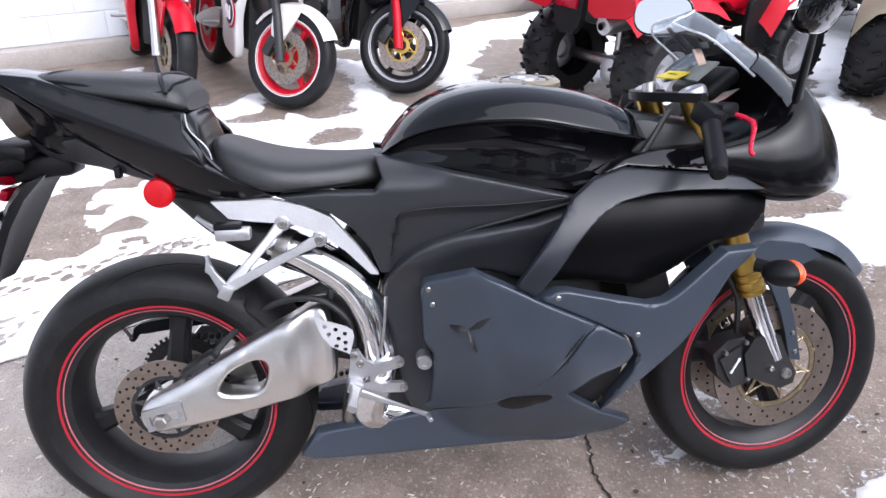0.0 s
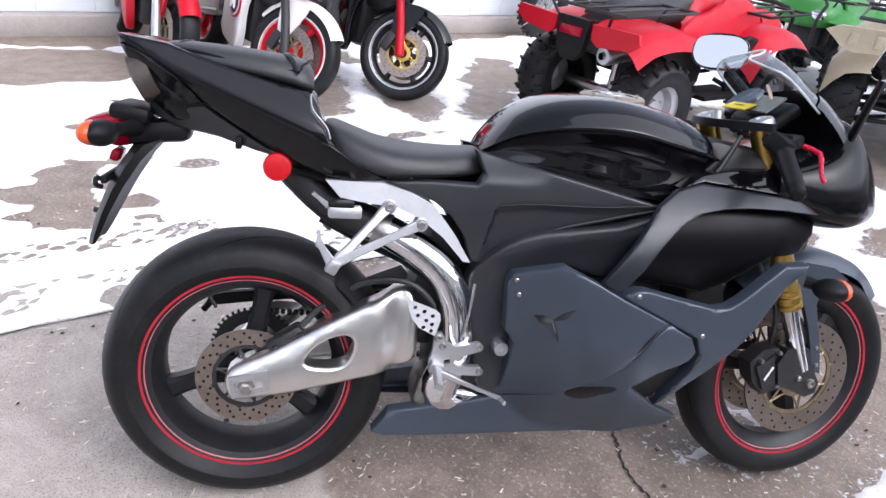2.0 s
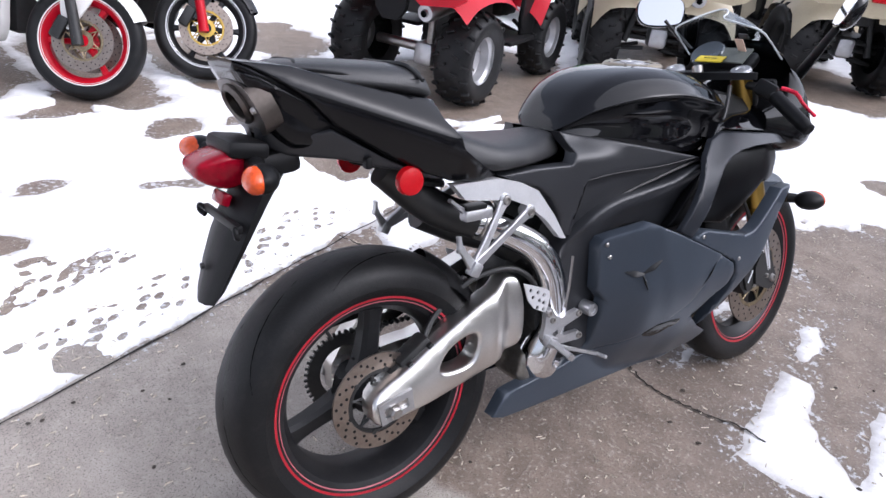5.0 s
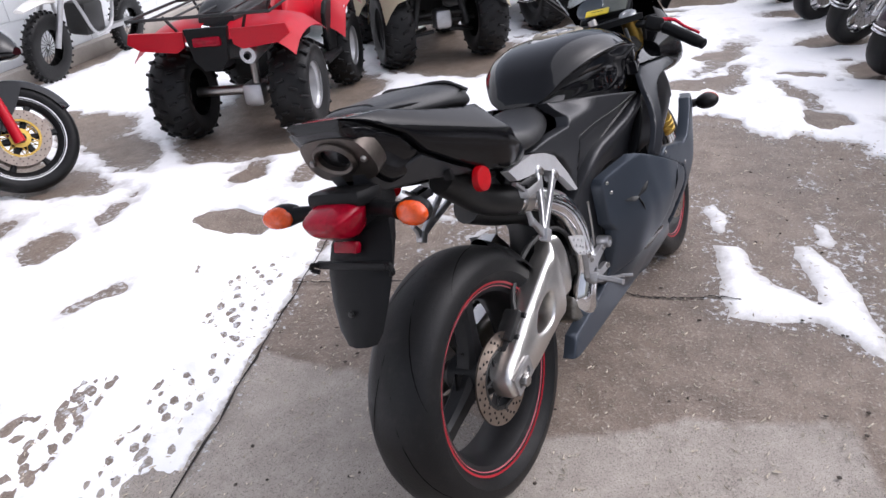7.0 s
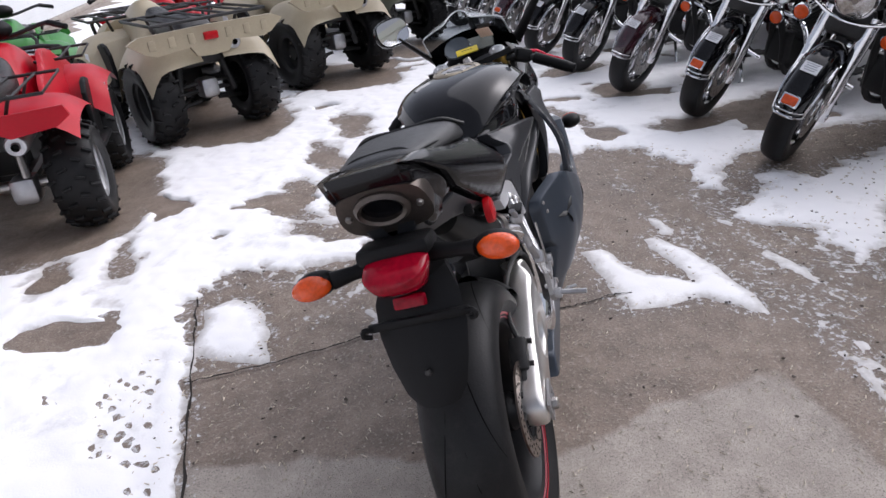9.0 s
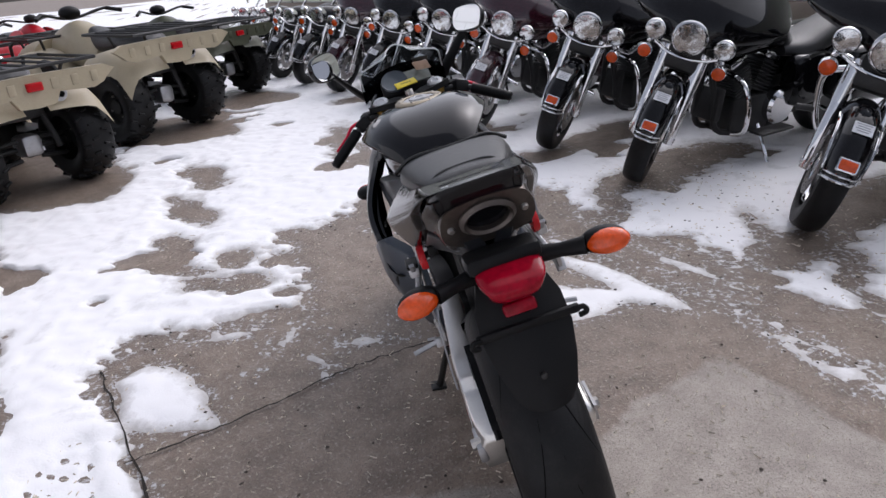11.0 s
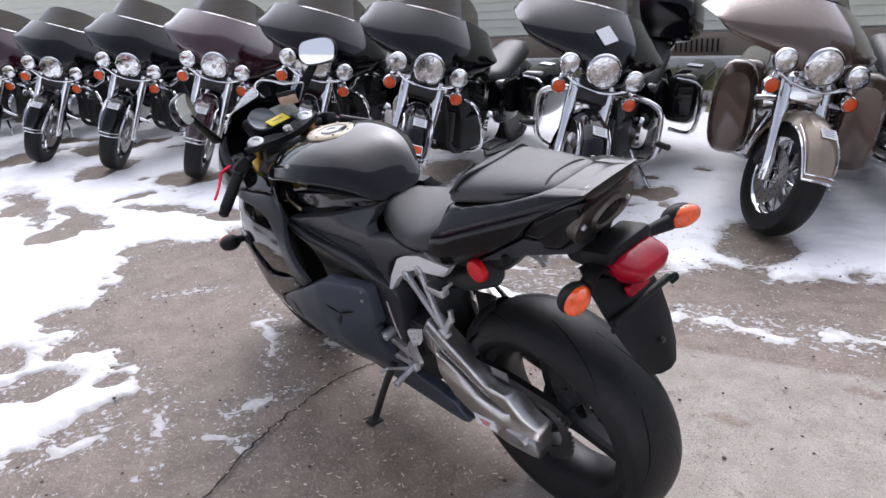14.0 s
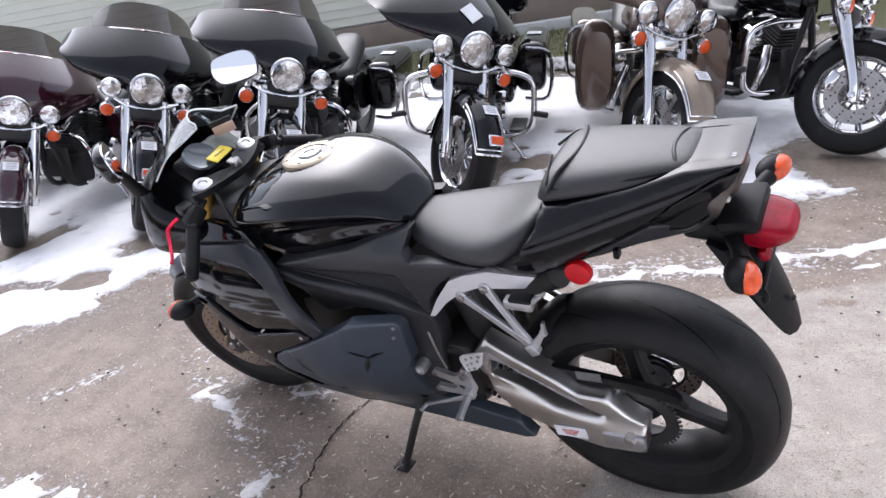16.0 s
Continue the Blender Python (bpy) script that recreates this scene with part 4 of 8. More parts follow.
def sport_wheel(parent, name, centre, R, half, crown, spokes, phase, disc, stripe=RED_STRIPE, rim_mat=RIM_BLACK, steer=0.0, spoke_w=0.021, two_discs=False, disc_mat=DISC, tread=True):
    bead = 0.216
    hw = half * 0.72
    bm = bmesh.new()
    # barrel with a lip at both sides, hub and spokes
    lathe(bm, [(0.226, -hw - 0.006), (0.231, -hw - 0.004), (0.231, -hw + 0.006), (0.212, -hw + 0.012), (0.196, -hw * 0.4), (0.196, hw * 0.4), (0.212, hw - 0.012), (0.231, hw - 0.006), (0.231, hw + 0.004),
               (0.226, hw + 0.006), (0.205, hw - 0.004), (0.186, hw * 0.42), (0.186, -hw * 0.42), (0.205, -hw + 0.004)], 96, None, True)
    rim = part(name, bm, rim_mat, parent)
    rim.matrix_basis = at(centre, 0, 0, steer)
    part("hub", lathe(bmesh.new(), [(0.0, -0.07), (0.03, -0.07), (0.046, -0.045), (0.04, 0), (0.046, 0.045), (0.03, 0.07), (0, 0.07)], 32), rim_mat, rim)
    for i in range(spokes):
        part("spoke", spoke(bmesh.new(), phase + 360 * i / spokes, 0.03, 0.2, spoke_w * 1.15, spoke_w * 0.85, 0.03, 0.02), rim_mat, rim)
    bm = bmesh.new()
    lathe(bm, arc_profile(R, half, crown, bead, hw), 120)
    tyre = part("tyre", bm, RUBBER, rim, "black rubber sport tyre")
    if tread:
        tread_arcs(bm := bmesh.new(), R, half, crown, 7, 1.0, 0.0050)
        tagged(part("tread_groove", bm, GROOVE, rim), kind="stuff")
    if stripe:
        for s in (-1,):
            bm = bmesh.new()
            lathe(bm, [(0.2240, s * (hw + 0.0068)), (0.2300, s * (hw + 0.0072)), (0.2312, s * (hw + 0.0030)), (0.2240, s * (hw + 0.0040))], 96, None, True)
            part("rim_stripe", bm, stripe, rim, "red pinstripe round the rim" if stripe is RED_STRIPE else "")
            bm = lathe(bmesh.new(), [(0.2165, s * (hw + 0.0035)), (0.2185, s * (hw + 0.0045)), (0.2188, s * (hw + 0.0020)), (0.2165, s * (hw + 0.0010))], 96, None, True)
            part("inner_pinstripe", bm, PINK_LINE if stripe is RED_STRIPE else stripe, rim)
    for s in ((-1, 1) if two_discs else (-1,)):
        y = s * disc[1]
        bm = bmesh.new()
        lathe(bm, [(disc[0] * 0.68, y - 0.0025), (disc[0], y - 0.0025), (disc[0], y + 0.0025), (disc[0] * 0.68, y + 0.0025)], 64, None, True)
        d = part("brake_disc", bm, DISC if disc_mat is DISC_GOLD else disc_mat, rim, "drilled steel brake disc with rust tint")
        bm = drill_dots(bmesh.new(), ((disc[0] * 0.75, 18), (disc[0] * 0.84, 18), (disc[0] * 0.93, 18)), 0.0033, 0.0034)
        bmesh.ops.translate(bm, vec=(0, y, 0), verts=bm.verts)
        tagged(part("drill_hole", bm, SOOT_SHADE, rim), kind="stuff")
        bm = bmesh.new()
        lathe(bm, [(0.030, y - 0.004), (disc[0] * 0.34, y - 0.003), (disc[0] * 0.34, y + 0.003), (0.030, y + 0.004)], 32, None, True)
        lathe(bm, [(disc[0] * 0.60, y - 0.002), (disc[0] * 0.67, y - 0.002), (disc[0] * 0.67, y + 0.002), (disc[0] * 0.60, y + 0.002)], 40, None, True)
        for i in range(6):
            a = math.pi * i / 3 + 0.3
            rod(bm, (disc[0] * 0.66 * math.cos(a), y - 0.004, disc[0] * 0.66 * math.sin(a)), (disc[0] * 0.66 * math.cos(a), y + 0.004, disc[0] * 0.66 * math.sin(a)), 0.006, 10)
        metal = (GOLD if disc_mat is DISC_GOLD else DULL_GOLD) if two_discs else DEEP_BLACK
        carrier = part("disc_carrier", bm, metal, rim)
        for i in range(12):
            a, b = math.pi * i / 6, math.pi * (i + (0.55 if i % 2 else -0.55)) / 6
            part("carrier_arm", rod(bmesh.new(), (disc[0] * 0.32 * math.cos(a), y, disc[0] * 0.32 * math.sin(a)), (disc[0] * 0.62 * math.cos(b), y, disc[0] * 0.62 * math.sin(b)), 0.0032, 6), metal, rim)
    return rim


rear = sport_wheel(moto, "rear_wheel", RW, 0.315, 0.090, 0.062, 3, 10, (0.110, 0.082))
front = sport_wheel(moto, "front_wheel", FW, 0.299, 0.060, 0.040, 3, 40, (0.155, 0.066), two_discs=True)
for w in (rear, front):
    w.matrix_basis = w.matrix_basis @ Matrix.Scale(0.984, 4)
bm = bmesh.new()
rod(bm, (0, -0.02, 0.19), (0.0, -0.02, 0.155), 0.004, 8)
valve = part("valve", bm, DEEP_BLACK, rear)
valve.matrix_basis = pose(0, 0, 0, 0, -28, 0)

# sprocket and chain at the left
bm = bmesh.new()
lathe(bm, [(0.062, 0.080), (0.092, 0.080), (0.092, 0.086), (0.062, 0.086)], 48, None, True)
for i in range(42):
    a = 2 * math.pi * i / 42
    box(bm, (0.006, 0.006, 0.011), pose(0.094 * math.cos(a), 0.083, 0.094 * math.sin(a), 0, -math.degrees(a) + 90, 0), 0.001, 1)
for i in range(5):
    spoke(bm, 72 * i, 0.02, 0.07, 0.012, 0.010, 0.003, 0.003)
sp = part("sprocket", bm, DEEP_BLACK, rear)
for z0, z1 in ((0.405, 0.418), (0.222, 0.330)):
    bm = bmesh.new()
    for i in range(36):
        q = i / 36
        box(bm, (0.0105, 0.018 if i % 2 else 0.013, 0.011), pose(0.01 + 0.52 * q, 0.083, z0 + (z1 - z0) * q - 0.012 * math.sin(math.pi * q)), 0.003, 1)
    tagged(part("chain_run", bm, DEEP_BLACK, moto, "greasy dark drive chain"), kind="stuff")

# swing arm: a pressed aluminium gull arm at the right, a two-rail arm at the left
SW = [(-0.035, 0.345), (0.055, 0.392), (0.19, 0.468), (0.293, 0.519), (0.335, 0.528), (0.352, 0.50), (0.36, 0.44), (0.358, 0.375), (0.315, 0.348), (0.184, 0.314), (0.045, 0.287), (-0.028, 0.284)]
HOLE = [(0.122, 0.366), (0.146, 0.405), (0.192, 0.427), (0.216, 0.425), (0.222, 0.404), (0.208, 0.367), (0.171, 0.356)]


def swing_depth(x, z):
    mid = float(np.interp(x, [-0.03, 0.1, 0.2, 0.3, 0.36], [0.315, 0.342, 0.39, 0.435, 0.44]))
    half = float(np.interp(x, [-0.03, 0.1, 0.2, 0.3, 0.36], [0.035, 0.06, 0.078, 0.088, 0.085]))
    q = max(-1.2, min(1.2, (z - mid) / half))
    return 0.133 - 0.010 * q * q - 0.020 * math.exp(-((x - 0.318) / 0.022) ** 2) + 0.004 * math.exp(-((x - 0.27) / 0.02) ** 2) - 0.014 * max(0.0, (x - 0.33) / 0.03)


bm = shell(bmesh.new(), SW, swing_depth, -1, 0.04, 0.010, 0.014, 4, [HOLE])
swing = part("swingarm", bm, ALU, moto, "bare brushed aluminium swingarm", 50)
bm = plate(bmesh.new(), [(-0.034, 0.338), (0.045, 0.354), (0.05, 0.309), (-0.026, 0.291)], -0.139, -0.132, 0.003, 0, [[(-0.022, 0.326), (0.034, 0.337), (0.037, 0.318), (-0.018, 0.305)]])
part("axle_carrier", bm, CAST_ALU, swing)
bm = bmesh.new()
lathe(bm, [(0, -0.152), (0.011, -0.152), (0.014, -0.149), (0.014, -0.134), (0.019, -0.134), (0.019, -0.128)], 6, at((0.002, 0, 0.316)))
part("axle_nut", bm, STEEL, swing)
bm = shell(bmesh.new(), [(0.34, 0.530), (0.262, 0.496), (0.163, 0.456), (0.114, 0.424), (0.045, 0.426), (-0.032, 0.340), (-0.026, 0.262), (0.074, 0.250), (0.209, 0.272), (0.290, 0.288), (0.343, 0.335), (0.378, 0.40), (0.38, 0.48)],
           lambda x, z: 0.143 - 0.02 * max(0.0, x - 0.15) / 0.2 - 0.012 * math.exp(-((z - 0.345 - 0.12 * x) / 0.02) ** 2), 1, 0.045, 0.008, 0.013, 1, [[(0.352, 0.405), (0.249, 0.372), (0.183, 0.350), (0.078, 0.345), (0.064, 0.356), (0.113, 0.390), (0.18, 0.418), (0.258, 0.455), (0.335, 0.47)]])
larm = part("left_swingarm", bm, ALU, moto, "polished aluminium two-rail swingarm", 50)
bm = box(bmesh.new(), (0.10, 0.020, 0.040), pose(0.018, 0.140, 0.300, 0, 6, 0), 0.005)
part("left_axle_block", bm, CAST_ALU, larm)
bm = bmesh.new()
tube(bm, [(0.33, 0.135, 0.512), (0.26, 0.146, 0.482), (0.163, 0.150, 0.440), (0.10, 0.150, 0.408)], 0.0022, 6)
part("weld_seam", bm, CAST_ALU, larm)
bm = box(bmesh.new(), (0.080, 0.002, 0.034), pose(0.150, 0.1462, 0.290, 0, 7, 0))
part("warning_sticker", bm, WHITE_PAPER, moto, "white sticker")
bm = bmesh.new()
for i in range(4):
    box(bm, (0.045 - 0.006 * i, 0.0012, 0.0018), pose(0.150, 0.1478, 0.297 - 0.005 * i, 0, 7, 0))
part("sticker_print", bm, surface("red_print", (0.5, 0.12, 0.1), 0.6), moto)
bm = bmesh.new()
lathe(bm, [(0, 0.160), (0.012, 0.160), (0.014, 0.156), (0.014, 0.12)], 6, at((0.002, 0, 0.316)))
part("axle_end", bm, STEEL, moto)
bm = plate(bmesh.new(), [(0.36, 0.475), (0.15, 0.462), (0.0, 0.452), (-0.09, 0.440), (-0.10, 0.415), (0.0, 0.425), (0.15, 0.437), (0.36, 0.445)], 0.088, 0.104, 0.004, 3)
tube(bm, [(-0.09, 0.095, 0.43), (-0.115, 0.095, 0.40)], 0.008, 8, 2)
part("chain_guard", bm, BLACK_PLASTIC, moto)
bm = bmesh.new()
box(bm, (0.06, 0.0015, 0.026), pose(0.095, 0.1052, 0.453, 0, 3, 0))
part("guard_label", bm, surface("grey_label", (0.12, 0.12, 0.12), 0.5), moto)
# hugger over the rear tyre, swept round it
bm = bmesh.new()
rows = []
for i in range(15):
    a = radians(16 + 44 * i / 14)
    rows.append([bm.verts.new((0 + (0.322 + 0.006 * math.sin(i)*0 - 0.042 * (abs(j - 5) / 5) ** 2.4) * math.cos(a), 0.092 * (1 - 0.55 * max(0, i - 10) / 4) * (j - 5) / 5, 0.315 + (0.324 - 0.042 * (abs(j - 5) / 5) ** 2.4) * math.sin(a))) for j in range(11)])
for a, b in zip(rows, rows[1:]):
    for j in range(10):
        bm.faces.new((a[j], a[j + 1], b[j + 1], b[j]))
bmesh.ops.solidify(bm, geom=list(bm.faces), thickness=-0.004)
part("rear_hugger", bm, BLACK_PLASTIC, moto, "black plastic rear hugger")

# rear caliper
bm = box(bmesh.new(), (0.085, 0.045, 0.052), pose(0.085, -0.082, 0.398, 0, -32, 0), 0.010)
box(bm, (0.05, 0.03, 0.03), pose(0.045, -0.082, 0.375, 0, -32, 0), 0.006)
for dx in (0, 0.05):
    rod(bm, (0.06 + dx, -0.115, 0.39 + dx * 0.6), (0.06 + dx, -0.06, 0.39 + dx * 0.6), 0.008, 10)
part("rear_caliper", bm, DEEP_BLACK, moto)
bm = bmesh.new()
tube(bm, [(0.10, -0.09, 0.42), (0.15, -0.07, 0.47), (0.24, -0.075, 0.53), (0.33, -0.10, 0.545), (0.39, -0.11, 0.50), (0.40, -0.11, 0.44)], 0.007, 8)
part("brake_hose", bm, DEEP_BLACK, moto)


# --- bodywork widths ---
def soft_interp(x, xs, ys, r=0.035):
    """A table read with rounded corners."""
    return float(np.mean(np.interp([x - r, x - r / 2, x, x + r / 2, x + r], xs, ys)))


def ramp01(v):
    v = max(0.0, min(1.0, v))
    return v * v * (3 - 2 * v)


def fair(x, z):
    """Half width of the fairing at a place of its side."""
    w = soft_interp(x, [0.2, 0.45, 0.54, 0.58, 0.64, 0.77, 0.92, 1.05, 1.16, 1.28, 1.42], [0.085, 0.130, 0.160, 0.186, 0.232, 0.256, 0.254, 0.250, 0.236, 0.190, 0.10], 0.022)
    low, high = max(0.0, 0.48 - z), max(0.0, z - 0.62)
    return w * (1 - 0.42 * (low / 0.25) ** 1.6) - 0.10 * (high / 0.2) ** 2


def frame_w(x, z):
    return soft_interp(x, [0.25, 0.4, 0.5, 0.65, 0.85], [0.105, 0.118, 0.128, 0.145, 0.165]) + 0.01 * math.sin((z - 0.6) * 9)


def cover_w(x, z):
    """The frame cover, with a recessed knee panel below a creased line."""
    line = float(np.interp(x, [0.484, 0.503, 0.585, 0.713, 0.826, 0.86], [0.65, 0.727, 0.737, 0.739, 0.750, 0.752]))
    k = ramp01((line - z + 0.006) / 0.024) * ramp01((x - 0.474) / 0.026)
    return frame_w(x, z) + 0.010 - 0.013 * k - 0.010 * max(0, (0.72 - z) / 0.1) - 0.042 * ramp01((z - 0.775) / 0.055) * ramp01((0.62 - x) / 0.1)


def low_w(x, z):
    """The lower fairing, folded along a crease that climbs to the front."""
    k = ramp01((x - 0.635 + 0.30 * (z - 0.60)) / 0.03)
    return fair(x, z) + 0.004 + 0.006 * k * ramp01((z - 0.30) / 0.2)


LOW = [(0.538, 0.575), (0.548, 0.592), (0.638, 0.628), (0.700, 0.600), (0.755, 0.572), (0.868, 0.518), (0.843, 0.498), (0.785, 0.410), (0.740, 0.368), (0.660, 0.326), (0.560, 0.292), (0.515, 0.288), (0.552, 0.315), (0.558, 0.390), (0.560, 0.438), (0.540, 0.465)]
BELLY = [(0.272, 0.196), (0.308, 0.246), (0.342, 0.252), (0.470, 0.268), (0.560, 0.286), (0.660, 0.320), (0.740, 0.362), (0.789, 0.406), (0.848, 0.496), (0.872, 0.516), (0.929, 0.483), (0.946, 0.448), (0.938, 0.428), (0.872, 0.392), (0.826, 0.352), (0.905, 0.290), (0.985, 0.245), (0.955, 0.214), (0.861, 0.192), (0.755, 0.190), (0.576, 0.188), (0.477, 0.186), (0.371, 0.185), (0.300, 0.186)]
WING = [(0.754, 0.574), (0.790, 0.588), (0.810, 0.588), (0.900, 0.566), (0.974, 0.549), (1.005, 0.553), (1.029, 0.568), (1.080, 0.610), (1.125, 0.645), (1.200, 0.643), (1.137, 0.597), (1.106, 0.548), (1.074, 0.499), (1.025, 0.440), (0.963, 0.366), (0.908, 0.290), (0.918, 0.325), (0.950, 0.400), (0.957, 0.440), (0.939, 0.483), (0.862, 0.522)]
BLADE = [(0.712, 0.600), (0.750, 0.655), (0.811, 0.735), (0.828, 0.757), (0.876, 0.788), (0.936, 0.802), (1.02, 0.794), (1.12, 0.783), (1.22, 0.770), (1.33, 0.752), (1.335, 0.742), (1.233, 0.746), (1.116, 0.757), (1.042, 0.760), (0.98, 0.757), (0.928, 0.748), (0.887, 0.731), (0.856, 0.708), (0.826, 0.678), (0.783, 0.622), (0.748, 0.580)]
UPPER = [(0.885, 0.792), (0.940, 0.818), (1.02, 0.832), (1.12, 0.836), (1.22, 0.822), (1.30, 0.800), (1.33, 0.756), (1.22, 0.774), (1.12, 0.787), (1.02, 0.798), (0.945, 0.806)]
INNER = [(0.750, 0.585), (0.79, 0.645), (0.84, 0.706), (0.89, 0.744), (0.96, 0.768), (1.05, 0.770), (1.13, 0.766), (1.21, 0.756), (1.262, 0.738), (1.255, 0.690), (1.215, 0.652), (1.17, 0.648), (1.13, 0.648), (1.03, 0.585), (0.974, 0.562), (0.85, 0.585)]
COVER = [(0.270, 0.766), (0.360, 0.771), (0.458, 0.770), (0.474, 0.792), (0.460, 0.834), (0.573, 0.812), (0.703, 0.783), (0.811, 0.758), (0.858, 0.747), (0.790, 0.728), (0.717, 0.708), (0.650, 0.690), (0.593, 0.668), (0.535, 0.640), (0.482, 0.600), (0.462, 0.600), (0.443, 0.655), (0.410, 0.700), (0.371, 0.730)]
SPAR = [(0.472, 0.590), (0.53, 0.648), (0.607, 0.680), (0.763, 0.704), (0.862, 0.738), (0.815, 0.66), (0.775, 0.575), (0.68, 0.60), (0.60, 0.59), (0.57, 0.53), (0.58, 0.40), (0.585, 0.30), (0.52, 0.285), (0.490, 0.36), (0.476, 0.45), (0.462, 0.53)]
DUCT = [(0.822, 0.350), (0.872, 0.396), (0.944, 0.432), (0.935, 0.336), (0.893, 0.290)]
for s, word in ((-1, "right"), (1, "left")):
    panel = part("lower_fairing", shell(bmesh.new(), LOW, low_w, s, 0.03, 0.005, 0.014, 0), SATIN_GREY, moto, "satin graphite lower fairing")
    belly = part("belly_pan", shell(bmesh.new(), BELLY, lambda x, z: max(fair(x, z) * 0.97, 0.122) + 0.010 * ramp01((x - 0.76) / 0.08), s, 0.03, 0.005, 0.014, 0), SATIN_GREY, moto, "satin graphite belly pan")
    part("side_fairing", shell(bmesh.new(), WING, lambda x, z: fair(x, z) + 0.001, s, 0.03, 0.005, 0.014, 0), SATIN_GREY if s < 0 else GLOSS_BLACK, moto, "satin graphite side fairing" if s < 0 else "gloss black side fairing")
    part("upper_fairing", shell(bmesh.new(), BLADE, lambda x, z: fair(x, z) + 0.004, s, 0.012, 0.003, 0.012, 0), SATIN_BLACK, moto, "satin black upper fairing")
    part("cockpit_side", shell(bmesh.new(), UPPER, lambda x, z: fair(x, z) + 0.001, s, 0.03, 0.004, 0.012, 0), GLOSS_BLACK, moto, "gloss black cockpit side")
    # right panel is sunk and blackened to hold the recess shade in its colour
    part("inner_fairing", shell(bmesh.new(), INNER, lambda x, z: fair(x, z) - (0.042 + 0.18 * max(0.0, 0.745 - z) if s < 0 else 0.008), s, 0.02, 0.005, 0.014, 0), INNER_SHADE if s < 0 else GLOSS_BLACK, moto, "black inner fairing, recess shade painted into the right one")
    part("frame_cover", shell(bmesh.new(), COVER, cover_w, s, 0.03, 0.005, 0.008, 0), MATTE_BLACK, moto, "matte black frame cover")
    part("frame_spar", shell(bmesh.new(), SPAR, lambda x, z: frame_w(x, z) - 0.002 + 0.02 * math.exp(-((z - 0.66 - 0.25 * (x - 0.6)) / 0.04) ** 2), s, 0.04, 0.010, 0.014, 2), MATTE_BLACK, moto, "black aluminium frame spar")
    # dark gap below the cover, and a dark line painting shade along its knee panel's fold
    for r, line in ((0.0042, [(0.484, 0.602), (0.535, 0.640), (0.593, 0.667), (0.655, 0.690), (0.717, 0.707), (0.790, 0.727), (0.850, 0.742)]), (0.0016, [(0.485, 0.640), (0.494, 0.690), (0.503, 0.724), (0.515, 0.731), (0.585, 0.738), (0.713, 0.741), (0.826, 0.751)])):
        bm = tube(bmesh.new(), [(x, s * (cover_w(x, z) + (0.001 if r < 0.003 else 0.0)), z) for x, z in line], r, 6, 4)
        part("cover_seam", bm, DARK_LINE, moto)
    # emblem recess and slots in the lower fairing
    for x0, z0, x1, z1, r in ((0.590, 0.512, 0.630, 0.508, 0.013), (0.622, 0.508, 0.664, 0.540, 0.009), (0.623, 0.510, 0.640, 0.464, 0.009), (0.803, 0.450, 0.842, 0.506, 0.006)):
        bm = tube(bmesh.new(), [(x0, s * (low_w(x0, z0) - 0.0005), z0), ((x0 + x1) / 2, s * low_w((x0 + x1) / 2, (z0 + z1) / 2), (z0 + z1) / 2), (x1, s * (low_w(x1, z1) - 0.0005), z1)], [0.001, r, 0.0012], 6, 4, flat=0.4)
        part("emblem_recess", bm, DARK_LINE, panel)
    # crease shadow gap between lower fairing and belly, glossy vent, side duct whose shaded void is a black-painted
    # shell, with a bronze pipe behind
    bm = shell(bmesh.new(), [(0.684, 0.322), (0.713, 0.345), (0.793, 0.352), (0.790, 0.336), (0.756, 0.318), (0.72, 0.308)], lambda x, z: fair(x, z) * 0.97 + 0.010 * ramp01((x - 0.76) / 0.08) + 0.0025, s, 0.006, 0.003, 0.02, 2)
    part("vent_recess", bm, GLOSS_BLACK, belly)
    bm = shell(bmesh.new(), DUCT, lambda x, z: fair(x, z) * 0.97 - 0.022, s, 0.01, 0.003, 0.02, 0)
    part("side_duct", bm, SOOT_SHADE, belly)
    bm = tube(bmesh.new(), [(0.915, s * 0.155, 0.30), (0.905, s * 0.172, 0.345), (0.912, s * 0.186, 0.40)], 0.010, 8, 4)
    part("header_pipe", bm, DULL_GOLD, moto)
    for x, z, y in ((0.553, 0.578, low_w(0.553, 0.578)), (0.560, 0.548, low_w(0.56, 0.548)), (0.790, 0.576, fair(0.79, 0.576) + 0.001), (0.950, 0.490, fair(0.95, 0.49) + 0.001)):
        bm = lathe(bmesh.new(), [(0, s * (y + 0.003)), (0.0035, s * (y + 0.003)), (0.0055, s * (y + 0.0015)), (0.0055, s * (y - 0.008))], 12, at((x, 0, z)))
        part("fairing_bolt", bm, STEEL, moto)
    bm = bmesh.new()
    pw = frame_w(0.545, 0.412) + 0.026
    lathe(bm, [(0, s * (pw + 0.001)), (0.007, s * (pw + 0.001)), (0.009, s * (pw + 0.005)), (0.015, s * (pw + 0.005)), (0.017, s * pw), (0.017, s * 0.12)], 20, at((0.542, 0, 0.412)))
    part("pivot_bolt", bm, CAST_ALU, moto)

